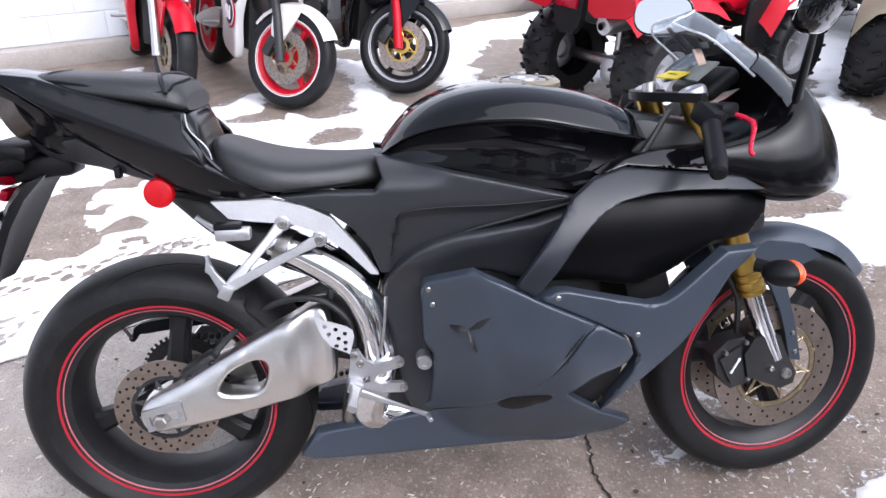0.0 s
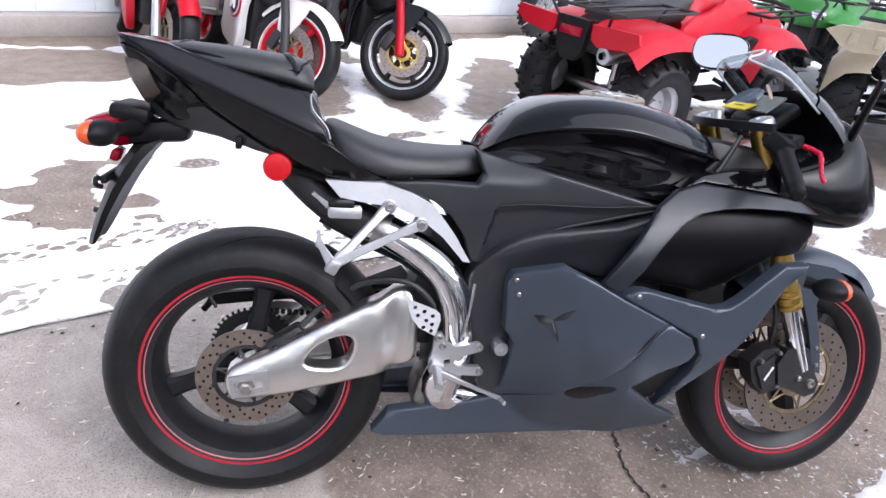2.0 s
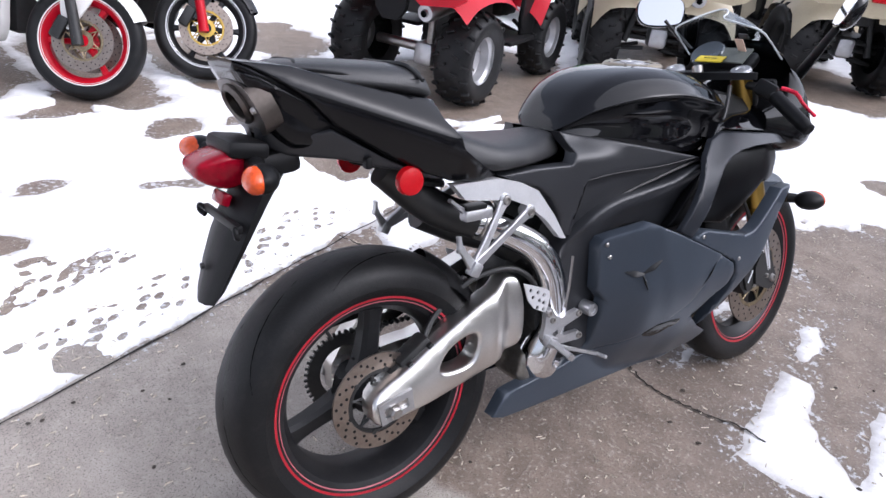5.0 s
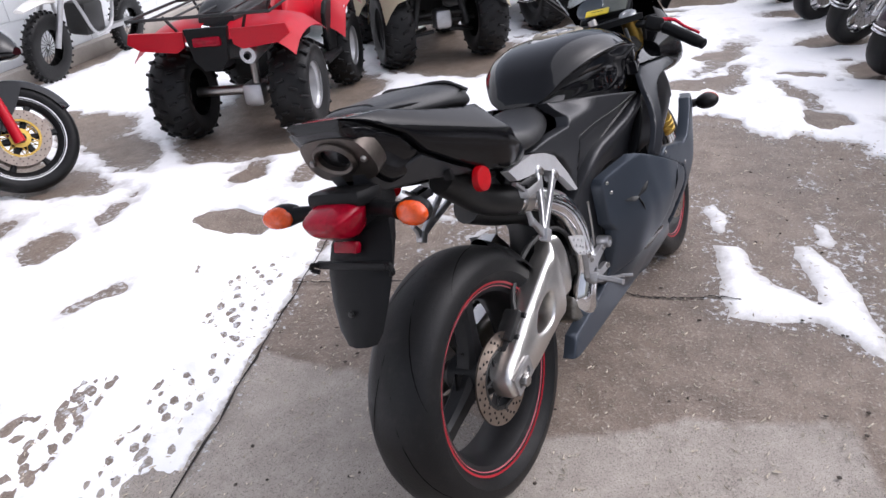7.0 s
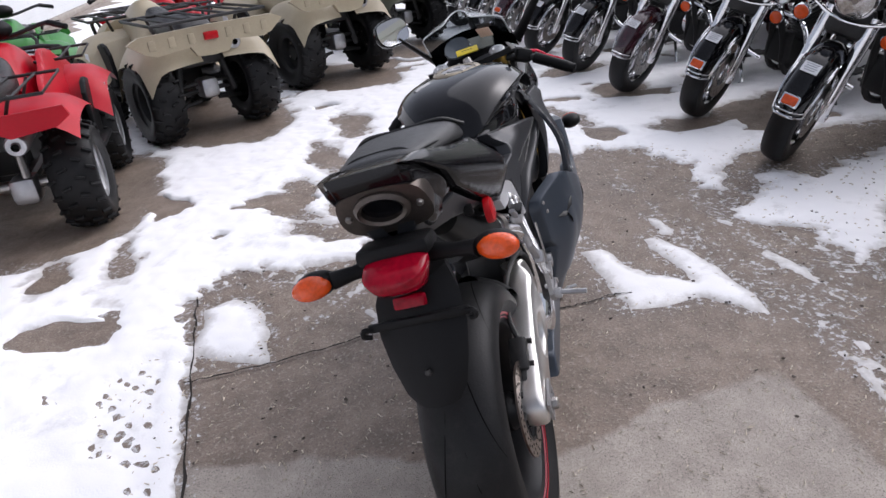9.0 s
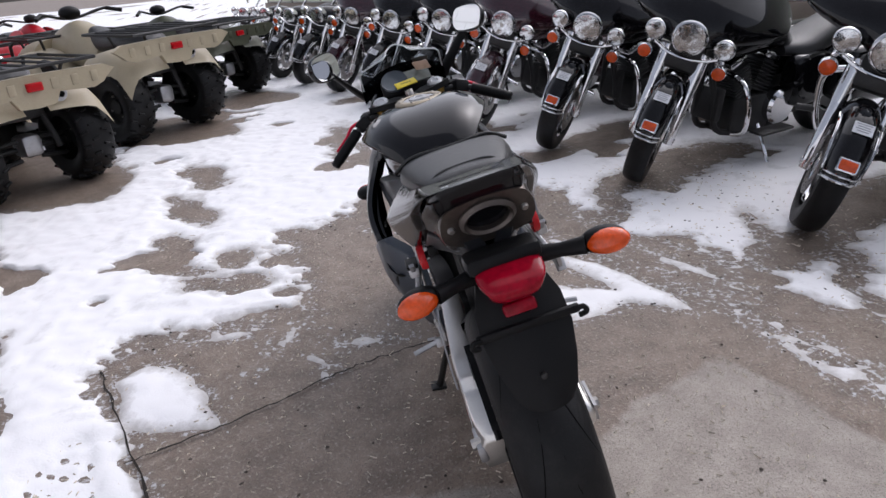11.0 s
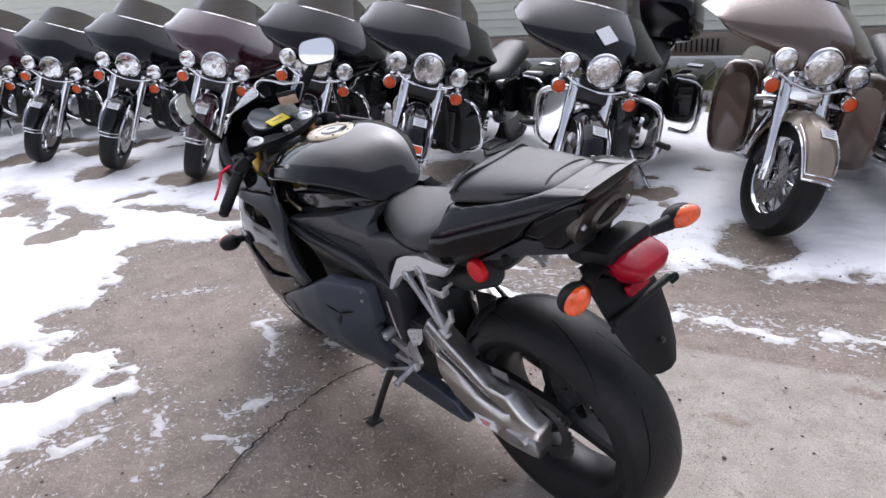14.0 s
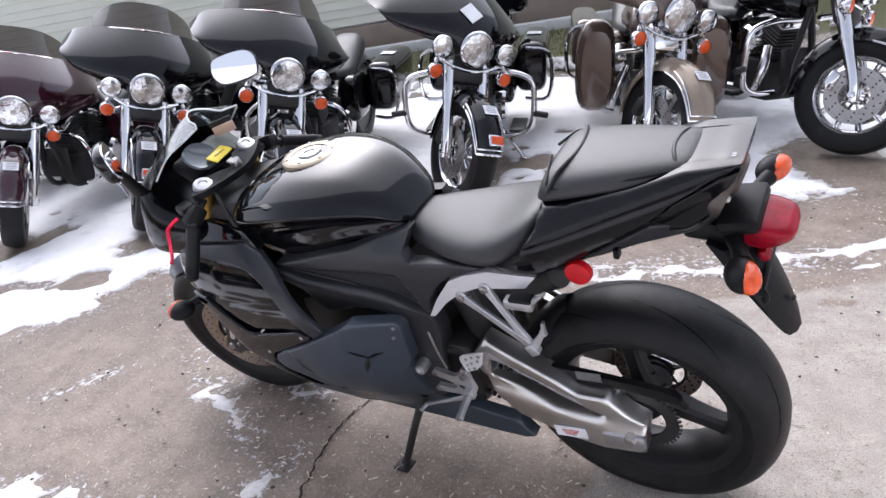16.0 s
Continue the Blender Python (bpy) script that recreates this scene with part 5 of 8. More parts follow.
# engine block and radiator mass behind the panels
for name, size, place, soft_edge in (("crankcase", (0.42, 0.22, 0.36), pose(0.70, 0, 0.43, 0, 12, 0), 0.04), ("gearbox", (0.20, 0.20, 0.22), pose(0.50, 0, 0.36), 0.03), ("radiator", (0.10, 0.28, 0.26), pose(1.02, 0, 0.52, 0, -16, 0), 0.02), ("airbox", (0.42, 0.20, 0.16), pose(0.72, 0, 0.66), 0.03)):
    part(name, box(bmesh.new(), size, place, soft_edge), SOOT_SHADE if name == "radiator" else DEEP_BLACK, moto)
bm = box(bmesh.new(), (0.10, 0.10, 0.30), pose(0.40, 0.0, 0.52, 0, 14, 0), 0.03)
lathe(bm, [(0, -0.10), (0.055, -0.10), (0.06, -0.09), (0.06, 0.09), (0.055, 0.10), (0, 0.10)], 24, at((0.46, 0, 0.40)))
part("rear_shock_mount", bm, DEEP_BLACK, moto)

# exhaust: collector below, chromed pipe rising to the tail
bm = tube(bmesh.new(), [(0.62, -0.03, 0.245), (0.50, -0.06, 0.255), (0.425, -0.085, 0.285), (0.448, -0.105, 0.37), (0.450, -0.108, 0.44), (0.433, -0.106, 0.52), (0.392, -0.098, 0.585), (0.31, -0.082, 0.638), (0.23, -0.06, 0.668)],
          [0.045, 0.05, 0.048, 0.038, 0.037, 0.037, 0.037, 0.036, 0.035], 20, 7)
pipe = part("exhaust_pipe", bm, CHROME, moto, "polished stainless exhaust pipe")
bm = tube(bmesh.new(), [(0.25, -0.066, 0.66), (0.16, -0.04, 0.70), (0.06, -0.02, 0.79)], 0.038, 14, 5)
part("pipe_shield", bm, DEEP_BLACK, moto)
bm = tube(bmesh.new(), [(0.285, -0.076, 0.648), (0.262, -0.070, 0.657)], 0.039, 18, 2)
part("pipe_clamp", bm, STEEL, pipe)
bm = box(bmesh.new(), (0.105, 0.11, 0.085), pose(0.418, -0.052, 0.275, 0, 14, 0), 0.022, 4)
box(bm, (0.06, 0.09, 0.03), pose(0.44, -0.078, 0.318, 0, 14, 0), 0.012, 3)
part("exhaust_collector", bm, STAINED_ALU, moto, "stained aluminium exhaust chamber")
bm = tube(bmesh.new(), [(0.40, -0.03, 0.56), (0.34, -0.02, 0.60), (0.26, 0.0, 0.63), (0.16, 0.01, 0.68)], 0.040, 14)
part("inner_guard", bm, DEEP_BLACK, moto)

# rear frame rails, peg brackets, pegs
RAIL = [(0.150, 0.764), (0.264, 0.763), (0.325, 0.746), (0.371, 0.723), (0.420, 0.662), (0.458, 0.602), (0.442, 0.604), (0.395, 0.655), (0.345, 0.693), (0.296, 0.714), (0.227, 0.722), (0.180, 0.730)]


def bar(bm, a, b, wa, wb, t=0.012):
    """A flat forged arm between two points, wider at its ends."""
    a, b = Vector(a), Vector(b)
    d = (b - a).normalized()
    out = Vector((0, 1, 0))
    side = d.cross(out).normalized()
    out = side.cross(d).normalized()
    new_bm = bmesh.new()
    rows = []
    for q, w, k in ((0, wa, 0.9), (0.08, wa, 1), (0.25, wa * 0.78, 1), (0.75, wb * 0.78, 1), (0.92, wb, 1), (1, wb, 0.9)):
        c = a + (b - a) * q
        rows.append([new_bm.verts.new(c + side * (w * u * k) + out * (t / 2 * v)) for u, v in ((-1, -0.6), (-0.75, -1), (0.75, -1), (1, -0.6), (1, 0.6), (0.75, 1), (-0.75, 1), (-1, 0.6))])
    for r0, r1 in zip(rows, rows[1:]):
        for j in range(8):
            new_bm.faces.new((r0[j], r0[(j + 1) % 8], r1[(j + 1) % 8], r1[j]))
    new_bm.faces.new(rows[0][::-1])
    new_bm.faces.new(rows[-1])
    return merge(bm, new_bm)


for s in (-1, 1):
    bm = plate(bmesh.new(), RAIL, s * 0.112, s * 0.134, 0.004, 0)
    part("subframe_rail", bm, SILVER_CAST, moto, "bare cast aluminium rear frame rail")
    bm = bar(bmesh.new(), (0.279, s * 0.132, 0.716), (0.178, s * 0.174, 0.610), 0.011, 0.011)
    bar(bm, (0.347, s * 0.132, 0.681), (0.172, s * 0.176, 0.606), 0.011, 0.011)
    for x, z in ((0.279, 0.716), (0.347, 0.681)):
        lathe(bm, [(0.0, s * 0.140), (0.012, s * 0.140), (0.015, s * 0.137), (0.015, s * 0.114)], 20, at((x, 0, z)))
    hanger = part("passenger_peg_hanger", bm, CAST_ALU, moto, "cast aluminium passenger peg hanger")
    for x, z in ((0.279, 0.716), (0.347, 0.681)):
        bm = lathe(bmesh.new(), [(0.0, s * 0.1415), (0.005, s * 0.1415), (0.0055, s * 0.1445), (0.0085, s * 0.144), (0.0095, s * 0.140)], 14, at((x, 0, z)))
        part("hanger_bolt", bm, STEEL, hanger)
    bm = bar(bmesh.new(), (0.172, s * 0.178, 0.598), (0.140, s * 0.170, 0.648), 0.013, 0.008)
    bar(bm, (0.142, s * 0.170, 0.638), (0.140, s * 0.166, 0.670), 0.008, 0.004)
    box(bm, (0.024, 0.022, 0.030), pose(0.170, s * 0.178, 0.600, 0, 30, 0), 0.004)
    part("peg_arm", bm, CAST_ALU, hanger)
    bm = box(bmesh.new(), (0.066, 0.026, 0.024), pose(0.190, s * 0.155, 0.706, 0, 0, 0), 0.005)
    bar(bm, (0.158, s * 0.156, 0.716), (0.126, s * 0.156, 0.742), 0.006, 0.004)
    peg = part("passenger_peg", bm, CAST_ALU, moto)
    bm = box(bmesh.new(), (0.050, 0.028, 0.011), pose(0.182, s * 0.156, 0.722), 0.003)
    part("peg_rubber", bm, BLACK_PLASTIC, peg)
    # rider's peg bracket, heel plate and pedal
    bm = plate(bmesh.new(), [(0.392, 0.448), (0.408, 0.450), (0.420, 0.428), (0.438, 0.418), (0.490, 0.428), (0.500, 0.420), (0.496, 0.408), (0.446, 0.394), (0.436, 0.380), (0.448, 0.372), (0.496, 0.372), (0.504, 0.362), (0.498, 0.350), (0.440, 0.353), (0.405, 0.350), (0.388, 0.366), (0.382, 0.380), (0.390, 0.412)], s * 0.142, s * 0.155, 0.003, 0,
               [[(0.428, 0.392), (0.430, 0.380), (0.418, 0.376), (0.412, 0.386)]])
    hold = part("foot_peg_bracket", bm, CAST_ALU, moto, "cast aluminium foot peg bracket")
    for x, z in ((0.492, 0.418), (0.497, 0.361), (0.400, 0.438), (0.411, 0.420)):
        bm = lathe(bmesh.new(), [(0, s * 0.1555), (0.004, s * 0.1555), (0.0045, s * 0.1595), (0.0075, s * 0.159), (0.0085, s * 0.155)], 14, at((x, 0, z)))
        part("bracket_bolt", bm, STEEL, hold)
    dots = ((0.345, 0.506), (0.366, 0.497), (0.384, 0.487), (0.352, 0.488), (0.371, 0.477), (0.366, 0.461), (0.384, 0.468), (0.383, 0.453))
    ring = [[(x + 0.0048 * math.cos(2 * math.pi * i / 10), z + 0.0048 * math.sin(2 * math.pi * i / 10)) for i in range(10)] for x, z in dots]
    bm = plate(bmesh.new(), [(0.325, 0.526), (0.389, 0.501), (0.400, 0.492), (0.402, 0.478), (0.392, 0.442), (0.357, 0.460), (0.338, 0.484)], s * 0.148, s * 0.152, 0.0008, 0, ring)
    part("heel_plate", bm, SILVER_CAST, moto, "drilled aluminium heel plate")
    bm = box(bmesh.new(), (0.030, 0.020, 0.026), pose(0.398, s * 0.164, 0.374, 0, 20, 0), 0.004)
    bar(bm, (0.398, s * 0.170, 0.376), (0.392, s * 0.240, 0.366), 0.012, 0.010, 0.014)
    part("foot_peg", bm, CAST_ALU, hold)
    bm = bar(bmesh.new(), (0.405, s * 0.164, 0.362), (0.545, s * 0.176, 0.306), 0.007, 0.005, 0.008)
    rod(bm, (0.541, s * 0.176, 0.307), (0.548, s * 0.200, 0.306), 0.005, 10)
    part("foot_lever", bm, CAST_ALU, moto)
    bm = tube(bmesh.new(), [(0.470, s * 0.148, 0.560), (0.462, s * 0.150, 0.49), (0.452, s * 0.150, 0.44)], 0.003, 8, 3)
    part("linkage_rod", bm, STEEL, moto)
# side stand at the left
bm = tube(bmesh.new(), [(0.590, 0.125, 0.275), (0.624, 0.165, 0.19), (0.662, 0.208, 0.085), (0.670, 0.220, 0.062)], [0.014, 0.011, 0.011, 0.013], 10, 4)
box(bm, (0.05, 0.05, 0.008), pose(0.674, 0.224, 0.056, 11.8, 0, 0), 0.003)
part("side_stand", bm, DEEP_BLACK, moto, "black steel side stand resting on the concrete")

# --- tank, seats, tail ---


def tank_shell(rows, n=72, m=9):
    """A fuel tank: a broad rounded top, a creased shoulder and hollow flanks; rows of x, top, crease, bottom, half widths."""
    bm = bmesh.new()
    rows = np.array(rows)
    rings = []
    for i in range(n + 1):
        q = i / n * (len(rows) - 1)
        k = min(int(q), len(rows) - 2)
        p0, p1, p2, p3 = rows[max(k - 1, 0)], rows[k], rows[k + 1], rows[min(k + 2, len(rows) - 1)]
        f = q - k
        x, zt, zc, zb, yc, yb = 0.5 * (2 * p1 + (p2 - p0) * f + (2 * p0 - 5 * p1 + 4 * p2 - p3) * f * f + (3 * p1 - p0 - 3 * p2 + p3) * f ** 3)
        h, d = zt - zc, zc - zb
        half = [(0, 0, zt), (0, 0.30 * yc, zt - 0.02 * h), (0, 0.58 * yc, zt - 0.12 * h), (0, 0.82 * yc, zt - 0.42 * h), (0, 0.955 * yc, zt - 0.80 * h), (0, yc, zc), (0, yc - 0.012, zc - 0.10 * d), (0, yc - 0.6 * (yc - yb) - 0.012, zc - 0.42 * d), (0, yb + 0.006, zc - 0.80 * d), (0, yb, zb)]
        line = spline(half, 4)
        ring = [(x, -p.y, p.z) for p in reversed(line[1:])] + [(x, p.y, p.z) for p in line]
        rings.append([bm.verts.new(p) for p in ring])
    for a, b in zip(rings, rings[1:]):
        for j in range(len(a)):
            bm.faces.new((a[j], a[(j + 1) % len(a)], b[(j + 1) % len(a)], b[j]))
    bm.faces.new(rings[0][::-1])
    bm.faces.new(rings[-1])
    return bm


bm = tank_shell([(0.476, 0.838, 0.830, 0.815, 0.056, 0.050), (0.494, 0.864, 0.846, 0.806, 0.086, 0.072), (0.536, 0.910, 0.872, 0.798, 0.116, 0.092), (0.596, 0.942, 0.892, 0.790, 0.150, 0.110), (0.670, 0.959, 0.902, 0.782, 0.178, 0.130), (0.760, 0.962, 0.900, 0.768, 0.192, 0.142), (0.860, 0.946, 0.880, 0.756, 0.184, 0.138), (0.950, 0.915, 0.860, 0.756, 0.160, 0.118), (1.0, 0.885, 0.845, 0.785, 0.118, 0.085)])
tank = part("fuel_tank", bm, GLOSS_BLACK, moto, "gloss black fuel tank with dried water marks", 50)
CAP = pose(0.775, -0.008, 0.9560, 94, 0, 0) @ Matrix.Diagonal((1.12, 1.0, 1.12, 1))
bm = bmesh.new()
lathe(bm, [(0.042, 0.009), (0.046, 0.011), (0.060, 0.009), (0.065, 0.004), (0.066, -0.006)], 48, CAP)
cap = part("filler_ring", bm, CAP_RING, tank, "brownish worn fuel filler ring")
bm = bmesh.new()
lathe(bm, [(0, 0.009), (0.012, 0.009), (0.013, 0.012), (0.026, 0.012), (0.027, 0.007), (0.043, 0.007)], 40, CAP)
part("filler_cap", bm, CAST_ALU, cap, "silver fuel filler cap")
for i in range(7):
    a = 2 * math.pi * i / 7
    bm = rod(bmesh.new(), (0.053 * math.cos(a), 0.006, 0.053 * math.sin(a)), (0.053 * math.cos(a), 0.013, 0.053 * math.sin(a)), 0.0035, 8)
    o = part("cap_bolt", bm, STEEL, cap)
    o.matrix_basis = CAP
for s in (-1, 1):
    bm = bmesh.new()
    for i in range(5):
        box(bm, (0.006, 0.0012, 0.008), pose(0.872 + 0.011 * i, s * (0.158 - 0.0026 * i), 0.905 - 0.0058 * i, s * 52, 13, 0))
    part("tank_lettering", bm, GREY_PRINT, tank, "silver bars of lettering")
bm = loft(bmesh.new(), [(0.150, 0.800, 0.868, 0.075, 0.055), (0.175, 0.775, 0.868, 0.125, 0.10), (0.26, 0.768, 0.838, 0.150, 0.130), (0.34, 0.768, 0.827, 0.140, 0.118), (0.42, 0.770, 0.826, 0.112, 0.088), (0.475, 0.775, 0.830, 0.085, 0.060), (0.490, 0.79, 0.820, 0.06, 0.04)], 26, 32, 3.2)
part("rider_seat", bm, VINYL, moto, "black vinyl rider seat")
bm = loft(bmesh.new(), [(-0.158, 0.985, 1.000, 0.060, 0.050), (-0.138, 0.972, 1.005, 0.082, 0.066), (-0.06, 0.955, 1.003, 0.106, 0.084), (0.02, 0.942, 0.998, 0.122, 0.096), (0.08, 0.930, 0.991, 0.124, 0.102), (0.108, 0.924, 0.982, 0.120, 0.094), (0.122, 0.928, 0.960, 0.108, 0.084)], 30, 40, 3.0)
pad = part("passenger_seat", bm, VINYL, moto, "black vinyl passenger seat pad")
bm = bmesh.new()
for s in (-1, 1):
    tube(bm, [(0.115, s * 0.02, 0.985), (0.100, s * 0.085, 0.978), (0.085, s * 0.108, 0.966), (0.0, s * 0.100, 0.972), (-0.10, s * 0.085, 0.988), (-0.148, s * 0.066, 0.990)], 0.003, 6)
part("seat_piping", bm, BLACK_PLASTIC, pad)
for x0, top, side, bow, word in ((0.062, 0.9945, 0.118, 0.030, "front_seam"), (-0.118, 1.0045, 0.076, -0.022, "rear_seam")):
    pts = [(x0 + bow * (abs(k) / 4) ** 2, side * k / 4 * (1 if abs(k) < 4 else 1.02), top + (-0.0015 if abs(k) < 3 else -0.007 if abs(k) < 4 else -0.030)) for k in range(-4, 5)]
    part(word, tube(bmesh.new(), pts, 0.0042, 8, 4), DARK_LINE, pad, "dark sewn seam across the pad")
TW = ([-0.25, -0.20, -0.12, -0.03, 0.06, 0.125, 0.18, 0.24, 0.285], [0.086, 0.106, 0.126, 0.146, 0.166, 0.180, 0.180, 0.156, 0.125])


def tail_w(x, z):
    """Half width of the tail: widest along a ridge that drops to the front, tucked in below it."""
    ridge = 1.0 - 0.375 * (x + 0.24)
    d = z - ridge
    return soft_interp(x, *TW) - 0.81 * math.sqrt(d * d + 0.0004) - 0.19 * d + 0.010


bm = loft(bmesh.new(), [(0.275, 0.764, 0.770, 0.085, 0.085), (0.21, 0.766, 0.798, 0.110, 0.115), (0.15, 0.772, 0.858, 0.100, 0.115), (0.122, 0.782, 0.926, 0.095, 0.112), (0.06, 0.806, 0.942, 0.090, 0.114), (0.0, 0.822, 0.957, 0.085, 0.112), (-0.06, 0.836, 0.972, 0.080, 0.108), (-0.12, 0.846, 0.991, 0.076, 0.102), (-0.15, 0.854, 1.000, 0.074, 0.098), (-0.19, 0.893, 1.005, 0.072, 0.090), (-0.215, 0.945, 1.009, 0.070, 0.082), (-0.240, 0.994, 1.011, 0.060, 0.070)], 44, 40, 4.5)
tail = part("tail_cowl", bm, TAIL_BLACK, moto, "black tail cowl", 50)
SIDE = [(-0.240, 1.010), (-0.150, 0.999), (-0.121, 0.990), (-0.060, 0.970), (0.054, 0.942), (0.113, 0.930), (0.119, 0.897), (0.147, 0.862), (0.155, 0.838), (0.209, 0.800), (0.275, 0.766), (0.210, 0.764), (0.148, 0.772), (0.087, 0.795), (0.020, 0.832), (-0.081, 0.895), (-0.129, 0.944), (-0.200, 0.990)]
PANEL = [(-0.236, 0.992), (-0.205, 0.985), (-0.133, 0.940), (-0.085, 0.893), (-0.158, 0.878), (-0.196, 0.904), (-0.212, 0.945)]
SKIRT = [(-0.196, 0.898), (-0.158, 0.873), (-0.083, 0.888), (0.015, 0.828), (0.080, 0.794), (0.013, 0.808), (-0.059, 0.828), (-0.150, 0.840), (-0.190, 0.862)]
for s in (-1, 1):
    part("tail_side", shell(bmesh.new(), SIDE, tail_w, s, 0.025, 0.005, 0.013, 0), TAIL_BLACK, tail, "gloss black tail fairing")
    part("tail_panel", shell(bmesh.new(), PANEL, lambda x, z: tail_w(x, z) - 0.010, s, 0.02, 0.004, 0.014, 0), TAIL_BLACK, tail)
    part("undertail", shell(bmesh.new(), SKIRT, lambda x, z: tail_w(x, z) - 0.006, s, 0.03, 0.006, 0.014, 0), MATTE_BLACK, tail, "matte black undertail shroud")
    if s > 0:
        continue
    bm = tube(bmesh.new(), [(0.117, s * 0.104, 0.926), (0.121, s * 0.106, 0.897), (0.149, s * 0.108, 0.864), (0.157, s * 0.108, 0.840)], 0.0014, 6)
    part("seat_trim", bm, SILVER_CAST, tail, "thin pale trim line")
bm = bmesh.new()
for i in range(5):
    box(bm, (0.007, 0.005, 0.001), pose(-0.224, 0.052 - 0.007 * i, 1.0090, 0, 5, 0))
part("cowl_lettering", bm, GREY_PRINT, tail, "pale bars of lettering")
for s in (-1, 1):
    part("luggage_hook", box(bmesh.new(), (0.012, 0.02, 0.022), pose(-0.018, s * 0.100, 0.822), 0.003), BLACK_PLASTIC, moto)
# exhaust outlet in the tail
EX = pose(-0.208, -0.006, 0.931, 24, 0, -90)
bm = bmesh.new()
outl = [(-0.084, -0.020), (-0.062, -0.048), (0.0, -0.056), (0.062, -0.048), (0.084, -0.020), (0.078, 0.026), (0.055, 0.044), (0.0, 0.050), (-0.055, 0.044), (-0.078, 0.026)]
plate(bm, outl, -0.004, 0.03, 0.004, 4, [[(0.040 * math.cos(2 * math.pi * i / 20), 0.005 + 0.028 * math.sin(2 * math.pi * i / 20)) for i in range(20)]])
outlet = part("exhaust_outlet", bm, EXHAUST, moto, "dark heat-stained exhaust end plate")
outlet.matrix_basis = EX
bm = bmesh.new()
rings = []
for rx, rz, y in ((0.040, 0.028, -0.004), (0.050, 0.037, -0.006), (0.051, 0.038, 0.010), (0.044, 0.031, 0.016), (0.038, 0.026, 0.012), (0.036, 0.024, -0.10)):
    rings.append([bm.verts.new((rx * math.cos(2 * math.pi * i / 32), -y, 0.005 + rz * math.sin(2 * math.pi * i / 32))) for i in range(32)])
for a, b in zip(rings, rings[1:]):
    for j in range(32):
        bm.faces.new((a[j], a[(j + 1) % 32], b[(j + 1) % 32], b[j]))
bm.faces.new(rings[-1])
tip = part("exhaust_tip", bm, EXHAUST, outlet)
for sx, z in ((-0.066, -0.026), (0.066, -0.026)):
    bm = lathe(bmesh.new(), [(0, -0.010), (0.005, -0.010), (0.007, -0.006), (0.007, 0.002)], 14, at((sx, 0, z + 0.024)))
    part("outlet_screw", bm, STEEL, outlet)

# tail lamp, indicators, number plate holder
bm = loft(bmesh.new(), [(-0.316, 0.828, 0.836, 0.018, 0.026), (-0.309, 0.816, 0.845, 0.032, 0.050), (-0.290, 0.803, 0.854, 0.039, 0.063), (-0.258, 0.792, 0.862, 0.040, 0.067), (-0.232, 0.796, 0.860, 0.034, 0.056)], 18, 28, 4.0)
for v in bm.verts:
    v.co.y -= 0.010
lamp = part("tail_lamp", bm, RED_LENS, moto, "deep red tail lamp lens")
bm = box(bmesh.new(), (0.018, 0.060, 0.024), pose(-0.262, -0.010, 0.774, 0, 22, 0), 0.006)
part("lower_lens", bm, RED_LENS, lamp)
bm = box(bmesh.new(), (0.13, 0.075, 0.045), pose(-0.185, -0.008, 0.825, 0, -6, 0), 0.014)
box(bm, (0.075, 0.135, 0.032), pose(-0.225, -0.008, 0.862, 0, 8, 0), 0.012)
part("tail_lamp_housing", bm, BLACK_PLASTIC, moto)
for s in (-1, 1):
    bm = tube(bmesh.new(), [(-0.215, s * 0.050 - 0.012, 0.836), (-0.230, s * 0.095 - 0.014, 0.836), (-0.246, s * 0.135 - 0.016, 0.837)], [0.018, 0.013, 0.017], 12, 4)
    stalk = part("indicator_stalk", bm, BLACK_PLASTIC, moto)
    bm = egg(bmesh.new(), (0.027, 0.041, 0.024), pose(-0.246, s * 0.166 - 0.016, 0.837, 0, 0, s * 16))
    for v in list(bm.verts):
        v.co.x = max(v.co.x, -0.258)
    part("indicator_body", bm, BLACK_PLASTIC, stalk)
    bm = egg(bmesh.new(), (0.022, 0.038, 0.0225), pose(-0.258, s * 0.170 - 0.016, 0.837, 0, 0, s * 16))
    part("indicator_lens", bm, ORANGE_LENS, stalk, "orange indicator lens")
bm = bmesh.new()
rows = []
for x, z, w, d in ((-0.205, 0.815, 0.062, 0.035), (-0.235, 0.775, 0.080, 0.028), (-0.262, 0.725, 0.082, 0.022), (-0.285, 0.675, 0.072, 0.017), (-0.305, 0.625, 0.056, 0.012), (-0.313, 0.604, 0.040, 0.008)):
    rows.append([bm.verts.new((x - 0.006 + dx * d + 0.012 * (abs(ww) ** 2), ww * w - 0.012, z - 0.012 + dx * d * 0.35)) for ww, dx in ((-1, 0), (-0.6, -0.5), (0, -0.6), (0.6, -0.5), (1, 0), (0.9, 1), (0, 1.1), (-0.9, 1))])
for a, b in zip(rows, rows[1:]):
    for j in range(8):
        bm.faces.new((a[j], a[(j + 1) % 8], b[(j + 1) % 8], b[j]))
bm.faces.new(rows[0][::-1])
bm.faces.new(rows[-1])
guard = part("rear_mudguard", bm, BLACK_PLASTIC, moto, "black plastic mudguard and plate holder")
bm = box(bmesh.new(), (0.012, 0.19, 0.016), pose(-0.266, -0.014, 0.738), 0.004)
for s in (-1, 1):
    tube(bm, [(-0.270, s * 0.086 - 0.014, 0.738), (-0.276, s * 0.100 - 0.014, 0.742), (-0.276, s * 0.104 - 0.014, 0.731), (-0.270, s * 0.092 - 0.014, 0.724)], 0.005, 8)
